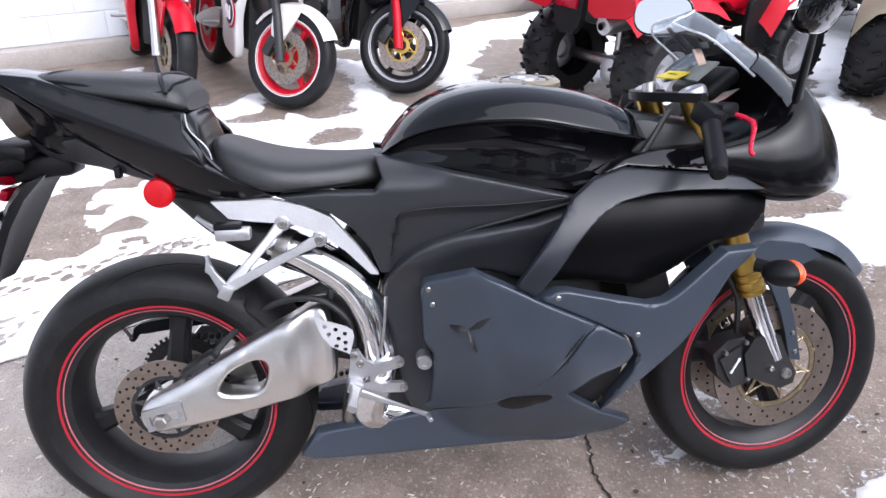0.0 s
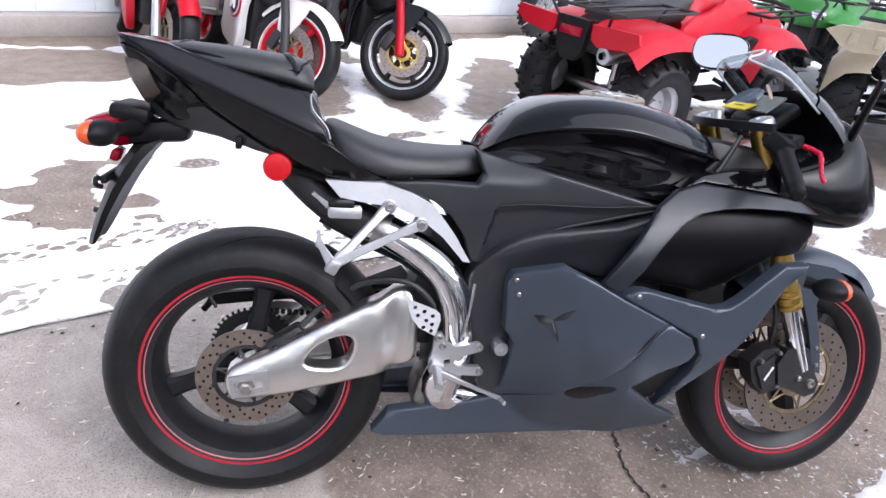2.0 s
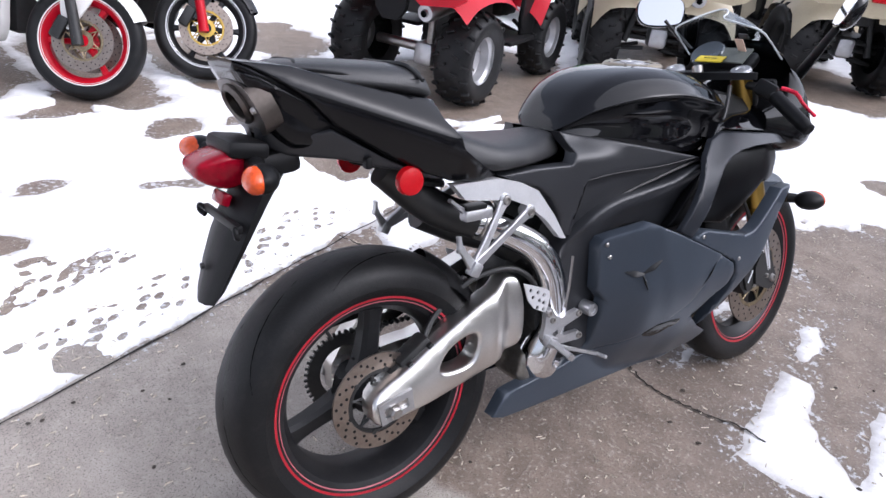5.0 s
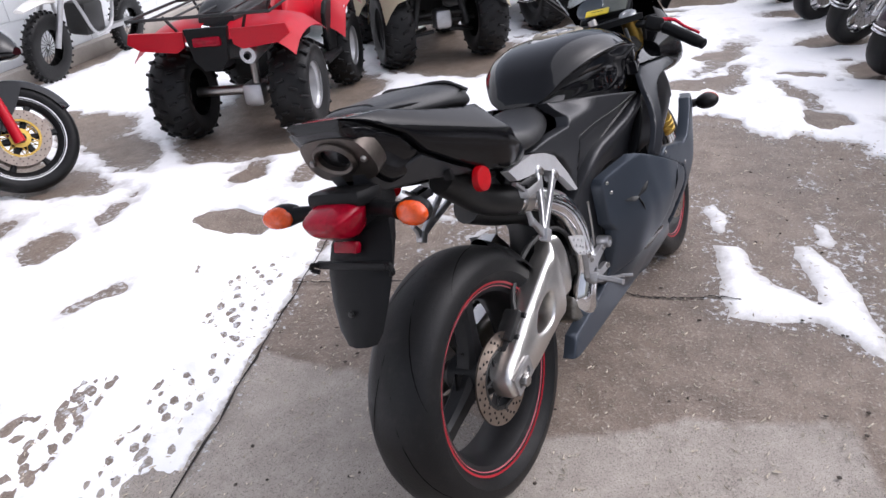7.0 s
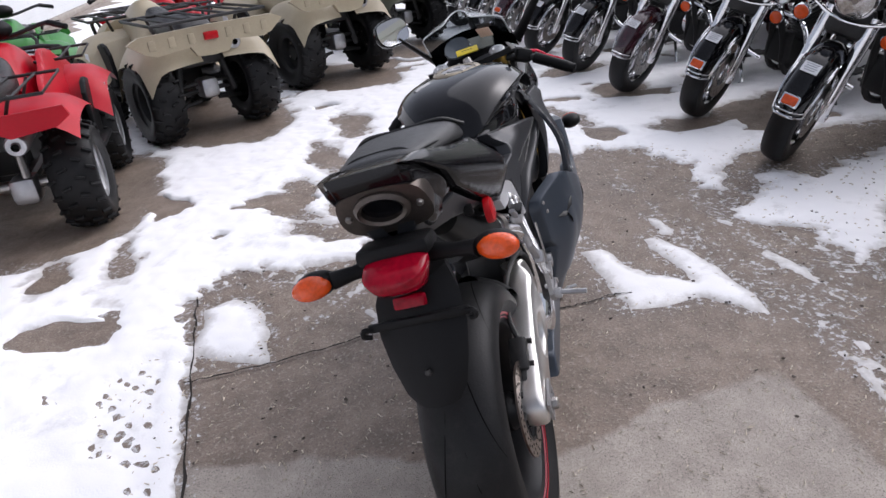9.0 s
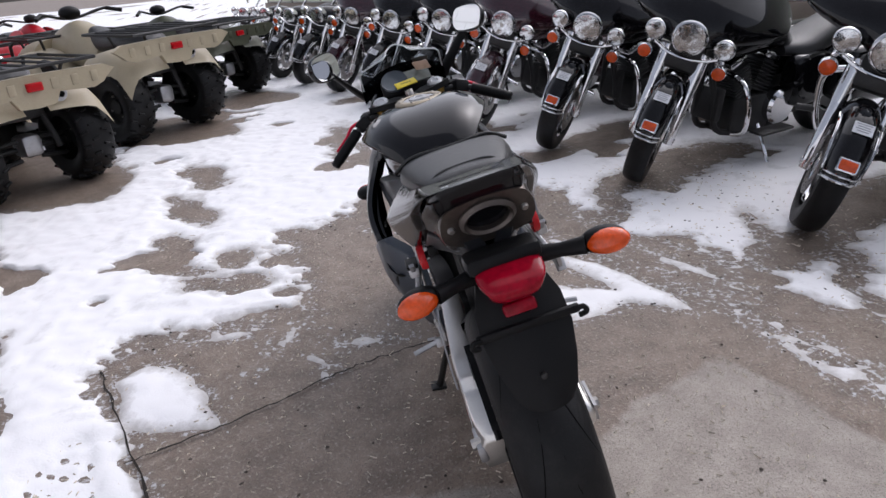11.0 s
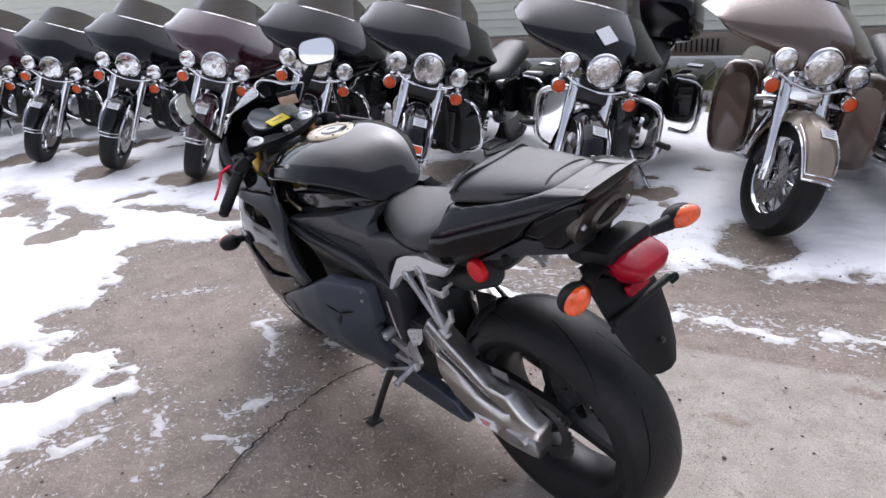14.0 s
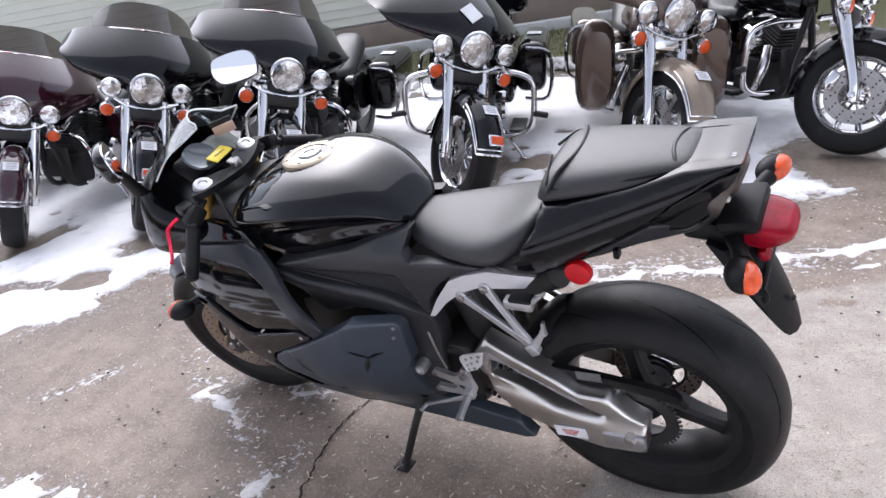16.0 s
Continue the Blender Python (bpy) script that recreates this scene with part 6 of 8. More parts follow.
part("plate_bracket", bm, BLACK_PLASTIC, guard)
bm = lathe(bmesh.new(), [(0, 0), (0.006, 0), (0.006, 0.006), (0, 0.008)], 12, pose(-0.306, -0.012, 0.656, 0, 0, 90))
part("bracket_screw", bm, DEEP_BLACK, guard)
for s in (-1, 1):
    bm = lathe(bmesh.new(), [(0, s * 0.134), (0.020, s * 0.134), (0.026, s * 0.132), (0.028, s * 0.126), (0.028, s * 0.118), (0, s * 0.118)], 32, at((0.057, 0, 0.783)))
    part("side_reflector", bm, RED_REFLECTOR, moto, "round red side reflector")
    bm = tube(bmesh.new(), [(0.057, s * 0.122, 0.783), (0.10, s * 0.10, 0.772), (0.15, s * 0.095, 0.76)], 0.008, 8)
    part("reflector_stay", bm, BLACK_PLASTIC, moto)

# --- front end ---
for s in (-1, 1):
    bm = tube(bmesh.new(), [(1.090, s * 0.100, 0.920), (1.18, s * 0.102, 0.69), (1.255, s * 0.105, 0.50)], 0.027, 18, 4)
    tubeo = part("fork_tube", bm, GOLD, moto, "gold anodised fork tube")
    bm = lathe(bmesh.new(), [(0, 0.012), (0.010, 0.012), (0.013, 0.016), (0.024, 0.014), (0.028, 0.008), (0.028, -0.008)], 24, pose(1.090, s * 0.099, 0.925, 111, 0, -90))
    part("fork_cap", bm, CAST_ALU, tubeo)
    bm = tube(bmesh.new(), [(1.252, s * 0.105, 0.505), (1.29, s * 0.105, 0.415), (1.325, s * 0.103, 0.34)], [0.021, 0.021, 0.021], 16, 3)
    part("fork_slider", bm, CHROME, moto)
    bm = plate(bmesh.new(), [(1.262, 0.398), (1.322, 0.398), (1.345, 0.350), (1.372, 0.305), (1.366, 0.280), (1.336, 0.270), (1.290, 0.290), (1.252, 0.305), (1.240, 0.36)], s * 0.088, s * 0.122, 0.006, 1)
    foot = part("fork_foot", bm, DEEP_BLACK, moto)
    for x, z, r in ((1.306, 0.322, 0.007), (1.345, 0.306, 0.013)):
        bm = lathe(bmesh.new(), [(0, s * 0.126), (r * 0.45, s * 0.126), (r * 0.5, s * 0.130), (r * 0.85, s * 0.129), (r, s * 0.125), (r, s * 0.11)], 16, at((x, 0, z)))
        part("axle_bolt", bm, STEEL, foot)
    bm = plate(bmesh.new(), [(1.172, 0.362), (1.205, 0.392), (1.246, 0.398), (1.262, 0.340), (1.268, 0.288), (1.220, 0.276), (1.186, 0.312)], s * 0.062, s * 0.108, 0.008, 1)
    plate(bm, [(1.185, 0.352), (1.232, 0.380), (1.250, 0.302), (1.215, 0.292)], s * 0.10, s * 0.116, 0.005, 1)
    cal = part("front_caliper", bm, DEEP_BLACK, moto)
    for x, z in ((1.198, 0.366), (1.246, 0.386), (1.256, 0.30)):
        bm = lathe(bmesh.new(), [(0, s * 0.120), (0.004, s * 0.120), (0.006, s * 0.117), (0.006, s * 0.10)], 12, at((x, 0, z)))
        part("caliper_bolt", bm, STEEL, cal)
    bm = bar(bmesh.new(), (1.212, s * 0.118, 0.318), (1.232, s * 0.118, 0.352), 0.003, 0.003, 0.003)
    part("caliper_mark", bm, WHITE_PAPER, cal)
    bm = tube(bmesh.new(), [(1.24, s * 0.085, 0.40), (1.22, s * 0.10, 0.50), (1.15, s * 0.09, 0.62), (1.10, s * 0.08, 0.78)], 0.006, 8)
    part("front_brake_hose", bm, DEEP_BLACK, moto)
    bm = lathe(bmesh.new(), [(0.027, -0.026), (0.031, -0.024), (0.031, -0.014), (0.028, -0.012), (0.028, -0.006), (0.031, -0.004), (0.031, 0.008), (0.028, 0.010), (0.028, 0.016), (0.030, 0.018), (0.030, 0.026), (0.027, 0.028)], 24, pose(1.245, s * 0.105, 0.526, 111, 0, -90))
    part("fork_collar", bm, GOLD, tubeo)
bm = bmesh.new()
rows = []
for i in range(22):
    q = i / 21
    a = radians(38 + 92 * q)
    wid = 0.066 * min(1.0, 0.25 + 2.6 * q) if q < 0.3 else 0.066
    row = []
    for j in range(13):
        k = (j - 6) / 6
        r = 0.328 - 0.040 * abs(k) ** 3
        row.append(bm.verts.new((FW[0] + r * math.cos(a), wid * k, FW[2] + r * math.sin(a))))
    rows.append(row)
for a, b in zip(rows, rows[1:]):
    for j in range(12):
        bm.faces.new((a[j], a[j + 1], b[j + 1], b[j]))
bmesh.ops.solidify(bm, geom=list(bm.faces), thickness=-0.004)
fender = part("front_fender", bm, SATIN_GREY, moto, "satin graphite front fender")
for s in (-1, 1):
    bm = plate(bmesh.new(), [(1.255, 0.585), (1.30, 0.606), (1.39, 0.592), (1.44, 0.560), (1.40, 0.548), (1.365, 0.530), (1.358, 0.496), (1.372, 0.456), (1.396, 0.381), (1.412, 0.312), (1.384, 0.318), (1.366, 0.385), (1.348, 0.439), (1.318, 0.50), (1.275, 0.54)], s * 0.068, s * 0.080, 0.004, 0)
    side = part("fender_side", bm, SATIN_GREY, fender)
    for x, z in ((1.385, 0.382), (1.395, 0.335)):
        bm = lathe(bmesh.new(), [(0, s * 0.084), (0.004, s * 0.084), (0.006, s * 0.081), (0.006, s * 0.07)], 12, at((x, 0, z)))
        part("stay_bolt", bm, STEEL, side)
    bm = tube(bmesh.new(), [(1.20, s * 0.212, 0.605), (1.225, s * 0.238, 0.602)], [0.014, 0.012], 10, 3)
    stalk = part("front_indicator_stalk", bm, BLACK_PLASTIC, moto)
    bm = egg(bmesh.new(), (0.040, 0.036, 0.025), pose(1.228, s * 0.262, 0.602, 0, 0, s * 8))
    for v in bm.verts:
        v.co.x = min(v.co.x, 1.246)
    part("front_indicator_body", bm, BLACK_PLASTIC, stalk)
    bm = egg(bmesh.new(), (0.022, 0.034, 0.024), pose(1.246, s * 0.262, 0.602, 0, 0, s * 8))
    part("front_indicator_lens", bm, ORANGE_LENS, stalk, "orange indicator lens")

# nose, screen, dash
bm = loft(bmesh.new(), [(1.12, 0.760, 0.855, 0.176, 0.170), (1.19, 0.728, 0.875, 0.186, 0.166), (1.26, 0.704, 0.905, 0.202, 0.158), (1.33, 0.696, 0.952, 0.204, 0.124), (1.38, 0.702, 0.916, 0.176, 0.096), (1.42, 0.710, 0.866, 0.134, 0.076), (1.445, 0.722, 0.828, 0.088, 0.054), (1.464, 0.750, 0.792, 0.034, 0.027)], 40, 40, 3.0)
nose = part("nose_cowl", bm, NOSE_BLACK, moto, "black nose cowl", 55)
bm = bmesh.new()
rows = []
for i in range(13):
    q = i / 12
    row = []
    for j in range(15):
        k = (j - 7) / 7
        w = 0.150 * (1 - 0.10 * q) if q < 0.7 else 0.1395 * math.sqrt(max(0.02, 1 - ((q - 0.7) / 0.32) ** 2))
        x = 1.345 - 0.215 * q - 0.085 * k * k * (1 - 0.25 * q)
        z = 0.935 + 0.155 * q ** 0.85 - 0.035 * k * k * (1 - 0.3 * q)
        row.append(bm.verts.new((x, w * k, z)))
    rows.append(row)
for a, b in zip(rows, rows[1:]):
    for j in range(14):
        bm.faces.new((a[j], a[j + 1], b[j + 1], b[j]))
edge_pts = [tuple(v.co) for v in ([r[0] for r in rows[4:]] + rows[-1][1:-1] + [r[-1] for r in reversed(rows[4:])])]
lower = [[tuple(v.co) for v in r] for r in rows[:6]]
bmesh.ops.delete(bm, geom=[v for r in rows[:4] for v in r], context="VERTS")
bmesh.ops.solidify(bm, geom=list(bm.faces), thickness=0.003)
screen = part("windscreen", bm, SCREEN, moto, "clear smoked windscreen with a pale edge")
screen.visible_shadow = False
bm = tube(bmesh.new(), edge_pts[::2], 0.0024, 6, 2)
part("screen_edge", bm, surface("pale_screen_edge", (0.62, 0.65, 0.66), 0.25), screen)
# the black cowl that carries the screen's foot
bm = bmesh.new()
rows = [[bm.verts.new((x + 0.004, y * 1.03, z + 0.004 - 0.004 * (i == 5))) for x, y, z in r] for i, r in enumerate(lower)]
for a, b in zip(rows, rows[1:]):
    for j in range(14):
        bm.faces.new((a[j], a[j + 1], b[j + 1], b[j]))
bmesh.ops.solidify(bm, geom=list(bm.faces), thickness=0.006)
part("screen_cowl", bm, NOSE_BLACK, nose, "black cowl below the screen")
bm = box(bmesh.new(), (0.085, 0.17, 0.035), pose(1.165, 0.0, 0.945, 0, -38, 0), 0.016, 4)
dash = part("instrument_panel", bm, BLACK_PLASTIC, moto)
bm = lathe(bmesh.new(), [(0, 0.004), (0.040, 0.004), (0.044, 0.006), (0.047, 0.0)], 32, pose(1.128, 0.035, 0.974, 52, 0, 90))
part("gauge_face", bm, surface("grey_gauge_glass", (0.06, 0.07, 0.08), 0.12, coat=0.5), dash)
bm = plate(bmesh.new(), [(-0.045, -0.028), (0.045, -0.028), (0.045, 0.028), (-0.045, 0.028)], -0.002, 0.002, 0.001)
o = part("gauge_display", bm, surface("lcd_display", (0.16, 0.17, 0.15), 0.2), dash)
o.matrix_basis = pose(1.128, -0.045, 0.972, 52, 0, 90)
bm = plate(bmesh.new(), [(1.05, 0.0), (1.11, 0.055), (1.10, 0.135), (1.07, 0.135), (1.02, 0.04), (1.02, -0.04), (1.07, -0.135), (1.10, -0.135), (1.11, -0.055)], 0, 0.018, 0.004, 3)
yoke = part("top_yoke", bm, BLACK_PLASTIC, moto, "black top yoke")
yoke.matrix_basis = Matrix(((1, 0, 0, 0), (0, 0, 1, 0), (0, 1, 0, 0.912), (0, 0, 0, 1))) @ pose(0, 0, 0)
bm = lathe(bmesh.new(), [(0, 0.012), (0.012, 0.012), (0.014, 0.009), (0.014, -0.01)], 18, pose(1.045, 0, 0.935, 80, 0, 0))
part("ignition_lock", bm, STEEL, moto)
bm = box(bmesh.new(), (0.036, 0.074, 0.004), pose(1.095, 0.0, 0.962, 0, -20, 10), 0.001)
tag = part("key_tag", bm, YELLOW_TAG, moto, "yellow key tag with small writing")
bm = bmesh.new()
for i in range(4):
    box(bm, (0.003, 0.007, 0.0008), pose(1.094, -0.015 + 0.010 * i, 0.9650, 0, -20, 10))
part("tag_writing", bm, DEEP_BLACK, tag)
bm = box(bmesh.new(), (0.004, 0.060, 0.034), pose(1.118, -0.070, 1.000, 0, -24, -38), 0.002)
part("price_card", bm, BEIGE, moto, "beige price card")
bm = box(bmesh.new(), (0.005, 0.064, 0.014), pose(1.124, -0.072, 1.022, 0, -24, -38), 0.002)
part("card_clip", bm, DEEP_BLACK, moto)
for s in (-1, 1):
    bm = tube(bmesh.new(), [(1.090, s * 0.120, 0.898), (1.078, s * 0.19, 0.882), (1.036, s * 0.290, 0.822)], 0.011, 12, 3)
    bar = part("clip_on_bar", bm, DEEP_BLACK, moto)
    bm = bmesh.new()
    a, b = Vector((1.069, s * 0.210, 0.872)), Vector((1.030, s * 0.302, 0.816))
    m = Matrix.Translation(a) @ (b - a).to_track_quat("Y", "Z").to_matrix().to_4x4()
    prof = [(0, 0), (0.019, 0)]
    for i in range(10):
        prof += [(0.0172, 0.006 + 0.011 * i), (0.0182, 0.010 + 0.011 * i)]
    lathe(bm, prof + [(0.017, 0.120), (0.0155, 0.124), (0.0155, 0.138), (0.010, 0.142), (0, 0.142)], 18, m)
    part("rubber_grip", bm, BLACK_PLASTIC, bar, "ribbed black rubber grip")
    bm = box(bmesh.new(), (0.045, 0.055, 0.042), pose(1.082, s * 0.176, 0.888, s * -28, 10, s * -20), 0.010)
    box(bm, (0.05, 0.04, 0.03), pose(1.122, s * 0.158, 0.897, 0, 0, s * -20), 0.008)
    part("switch_box", bm, BLACK_PLASTIC, bar)
    bm = tube(bmesh.new(), [(1.130, s * 0.190, 0.890), (1.146, s * 0.222, 0.878), (1.128, s * 0.250, 0.856), (1.100, s * 0.288, 0.836), (1.102, s * 0.296, 0.829)], [0.0055, 0.0055, 0.0045, 0.004, 0.0045], 8, 2)
    part("control_lever", bm, RED_ANODISED, bar, "red anodised lever")
    # mirrors
    mx, my = (1.222, -0.282) if s < 0 else (1.170, 0.246)
    bm = tube(bmesh.new(), [(1.285, s * 0.150, 0.925), (0.6 * 1.285 + 0.4 * mx, s * 0.15 * 0.6 + 0.4 * my, 0.985), (0.3 * 1.285 + 0.7 * mx, s * 0.15 * 0.3 + 0.7 * my, 1.030), (0.1 * 1.285 + 0.9 * mx, s * 0.15 * 0.1 + 0.9 * my, 1.060)], [0.022, 0.018, 0.015, 0.016], 12, 4, flat=0.45)
    stem = part("mirror_stem", bm, BLACK_PLASTIC, moto)
    face = Vector((-0.60, -0.78, 0.10) if s > 0 else (-0.55, 0.72, 0.42)).normalized()
    across = face.cross(Vector((0, 0, 1))).normalized()
    top = across.cross(face)
    mm = Matrix.Translation((mx, my, 1.086)) @ Matrix((across, face, top)).transposed().to_4x4()
    bm = egg(bmesh.new(), (0.072, 0.030, 0.048), None, 28, 16, 0.8)
    for v in bm.verts:
        v.co.y = min(v.co.y, 0.006)
    o = part("mirror_shell", bm, GLOSS_BLACK, stem)
    o.matrix_basis = mm
    bm = plate(bmesh.new(), [(-0.064, -0.018), (-0.047, -0.038), (0.032, -0.040), (0.062, -0.020), (0.066, 0.013), (0.047, 0.038), (-0.032, 0.040), (-0.064, 0.020)], 0.0055, 0.0085, 0.0008, 4)
    o = part("mirror_glass", bm, MIRROR, stem, "mirror glass reflecting pale sky")
    o.matrix_basis = mm
for s in (-1, 1):
    bm = bmesh.new()
    tube(bm, [(1.05, s * 0.10, 0.90), (1.0, s * 0.13, 0.84), (0.96, s * 0.14, 0.78), (0.98, s * 0.15, 0.70)], 0.006, 8)
    part("control_cable", bm, DEEP_BLACK, moto)
    bm = tube(bmesh.new(), [(1.10, s * 0.14, 0.89), (1.13, s * 0.12, 0.84), (1.06, s * 0.08, 0.80), (0.98, s * 0.05, 0.80)], 0.007, 8)
    part("control_cable", bm, DEEP_BLACK, moto)
bm = box(bmesh.new(), (0.22, 0.24, 0.16), pose(1.06, 0, 0.80, 0, 10, 0), 0.03)
box(bm, (0.26, 0.22, 0.12), pose(1.15, 0, 0.665, 0, -15, 0), 0.03)
part("steering_head", bm, DEEP_BLACK, moto)

# the bars and front wheel are turned a little to the left
STEM, AXIS = Vector((1.05, 0, 0.93)), Vector((-0.40, 0, 0.917)).normalized()
TURN = Matrix.Translation(STEM) @ Matrix.Rotation(radians(4.8), 4, AXIS) @ Matrix.Translation(-STEM)
STEERED = ("front_wheel", "fork_tube", "fork_slider", "fork_foot", "front_caliper", "front_brake_hose", "front_fender", "clip_on_bar", "top_yoke", "ignition_lock")
for o in moto.children:
    if o.name.split(".")[0] in STEERED:
        o.matrix_basis = TURN @ o.matrix_basis

# ==== the row of black touring cruisers ====
def cruiser(paint, label, heading, head_at, steer=38.0, lean=7.0, bars=False, fender_lamp=True, paper=True, shield_paper=False, bags=BRONZE_PAINT, fairing=True, wheel="wire", fender_paint=None, lowers=False, group="row of touring cruisers", top_case=False, size=0.98):
    """A touring cruiser with a batwing fairing; x runs forward, the origin lies on the ground under the steering head."""
    stem, axis = Vector((-0.05, 0, 0.84)), Vector((-0.40, 0, 0.92)).normalized()
    S = Matrix.Translation(stem) @ Matrix.Rotation(radians(steer), 4, axis) @ Matrix.Translation(-stem)
    spot = pose(0, 0, 0, -lean, 0, heading) @ (S @ Vector((0.13, 0, 0.855)))
    axle_low = pose(0, 0, 0, -lean, 0, heading) @ (S @ Vector((0.22, 0, 0.305)))
    ob = thing("touring_cruiser", pose(head_at[0] - size * spot.x, head_at[1] - size * spot.y, size * (0.302 * math.cos(radians(lean)) - axle_low.z) + 0.004 + float(dip(np.array(head_at[0]), np.array(head_at[1] + 0.3))), -lean, 0, heading) @ Matrix.Scale(size, 4), label, "motorcycle", group)

    def add(name, bm, mat, parent=None, lab="", steered=False):
        if steered:
            bmesh.ops.transform(bm, matrix=S, verts=bm.verts)
        return part(name, bm, mat, parent or ob, lab)

    fp = fender_paint or paint
    # front wheel
    c = Vector((0.22, 0, 0.305))
    tyre = add("front_tyre", lathe(bmesh.new(), arc_profile(0.305, 0.064, 0.035, 0.20, 0.052, 8), 56, at(c)), RUBBER, None, "black tyre", True)
    bm = lathe(bmesh.new(), [(0.204, -0.05), (0.212, -0.052), (0.212, -0.044), (0.190, -0.03), (0.186, 0), (0.190, 0.03), (0.212, 0.044), (0.212, 0.052), (0.204, 0.05), (0.182, 0.025), (0.178, 0), (0.182, -0.025)], 56, at(c), True)
    lathe(bm, [(0, -0.07), (0.035, -0.07), (0.045, -0.04), (0.03, 0), (0.045, 0.04), (0.035, 0.07), (0, 0.07)], 20, at(c))
    n_sp = 10 if wheel == "cast" else 9
    for i in range(n_sp):
        a = 2 * math.pi * i / n_sp
        for d in ((-0.05, 0.05) if wheel == "cast" else (-0.09, 0.0, 0.09)):
            tube(bm, [c + Vector((0.03 * math.cos(a), 0, 0.03 * math.sin(a))), c + Vector((0.19 * math.cos(a + d), 0.01, 0.19 * math.sin(a + d)))], 0.0075 if wheel == "cast" else 0.0035, 6, 1)
    add("front_rim", bm, CHROME, tyre, "bright chrome wheel", True)
    for s in (-1, 1):
        bm = lathe(bmesh.new(), [(0.075, s * 0.066), (0.145, s * 0.066), (0.145, s * 0.071), (0.075, s * 0.071)], 36, at(c), True)
        add("front_disc", bm, STEEL, tyre, "", True)
        tagged(add("disc_hole", _shift(drill_dots(bmesh.new(), ((0.09, 10), (0.11, 12), (0.13, 14)), 0.003, 0.005), c + Vector((0, s * 0.0685, 0))), SOOT_SHADE, tyre, "", True), kind="stuff")
        bm = box(bmesh.new(), (0.055, 0.05, 0.10), pose(0.10, s * 0.085, 0.36, 0, 20, 0), 0.012)
        add("brake_caliper", bm, DEEP_BLACK if wheel != "cast" else CHROME, None, "", True)
        # fork
        bm = tube(bmesh.new(), [(0.225, s * 0.105, 0.275), (0.20, s * 0.105, 0.38), (0.105, s * 0.105, 0.59)], [0.030, 0.031, 0.031], 16, 3)
        lathe(bm, [(0, s * 0.14), (0.016, s * 0.138), (0.02, s * 0.13), (0.02, s * 0.1)], 14, at(c))
        fork = add("fork_leg", bm, CHROME, None, "chrome fork leg", True)
        bm = tube(bmesh.new(), [(0.112, s * 0.105, 0.575), (0.03, s * 0.105, 0.76)], [0.034, 0.036], 16, 1)
        add("fork_cover", bm, CHROME, fork, "", True)
    # fender with chrome trim
    bm = bmesh.new()
    rows = []
    for i in range(25):
        a = radians(18 + 168 * i / 24)
        row = []
        for j in range(13):
            k = (j - 6) / 6
            r = 0.348 - 0.075 * abs(k) ** 3.2
            row.append(bm.verts.new((c.x + r * math.cos(a) * (1.03 if i < 8 else 1.0), 0.083 * k * (1 - 0.18 * max(0, (3 - i) / 3)), c.z + r * math.sin(a))))
        rows.append(row)
    for p, q in zip(rows, rows[1:]):
        for j in range(12):
            bm.faces.new((p[j], p[j + 1], q[j + 1], q[j]))
    sides = [[tuple(r[j].co) for r in rows] for j in (0, 12)]
    nose_line = [tuple(v.co) for v in rows[0]]
    bmesh.ops.solidify(bm, geom=list(bm.faces), thickness=-0.005)
    fen = add("front_fender", bm, fp, None, "glossy front fender", True)
    bm = tube(bmesh.new(), nose_line, 0.008, 8, 2)
    tube(bm, [(x + 0.004, y * 1.03, z - 0.0 + 0.028) for x, y, z in nose_line], 0.005, 8, 2)
    for line, s in zip(sides, (-1, 1)):
        tube(bm, [(x, y + s * 0.004, z) for x, y, z in line[:12:2]], 0.006, 8, 3)
        tube(bm, [(x * 1.0, y + s * 0.005, z + 0.03) for x, y, z in line[:9:2]], 0.004, 8, 3)
    add("fender_trim", bm, CHROME, fen, "chrome fender trim", True)
    if fender_lamp:
        m = pose(c.x + 0.318, 0, c.z + 0.178, 0, 52, 0)
        add("fender_lamp_base", box(bmesh.new(), (0.062, 0.088, 0.02), m, 0.008), CHROME, fen, "", True)
        add("fender_lamp", box(bmesh.new(), (0.048, 0.074, 0.034), m, 0.010), ORANGE_LENS, fen, "orange fender lamp", True)
    if paper:
        a = radians(58)
        m = pose(c.x + 0.357 * math.cos(a), 0, c.z + 0.357 * math.sin(a), 0, 90 - 58, 0)
        add("paper_tag", box(bmesh.new(), (0.058, 0.082, 0.002), m), WHITE_PAPER, fen, "white paper tag with dark print", True)
        bm = bmesh.new()
        for i in range(4):
            box(bm, (0.004, 0.062 - 0.012 * (i % 2), 0.0012), m @ pose(-0.02 + 0.012 * i, 0, 0.0018))
        add("tag_print", bm, GREY_PRINT, fen, "", True)
    # lamps
    def lamp(name, p, r, depth, lens, shell_mat=CHROME, back=True):
        m = pose(p[0], p[1], p[2], 0, 0, -90)
        bm = lathe(bmesh.new(), [(r * 0.93, 0.004), (r, 0.0), (r * 1.06, -0.012), (r * 1.02, -0.03), (r * 0.8, -depth * 0.7), (r * 0.3, -depth), (0, -depth)], 32, m)
        bowl = add(name, bm, shell_mat, None, "chrome lamp shell", True)
        bm = lathe(bmesh.new(), [(0, 0.010), (r * 0.5, 0.008), (r * 0.9, 0.001), (r * 0.95, -0.004)], 32, m)
        add("lamp_lens", bm, lens, bowl, "clear lamp glass" if lens is GLASS_LAMP else "", True)
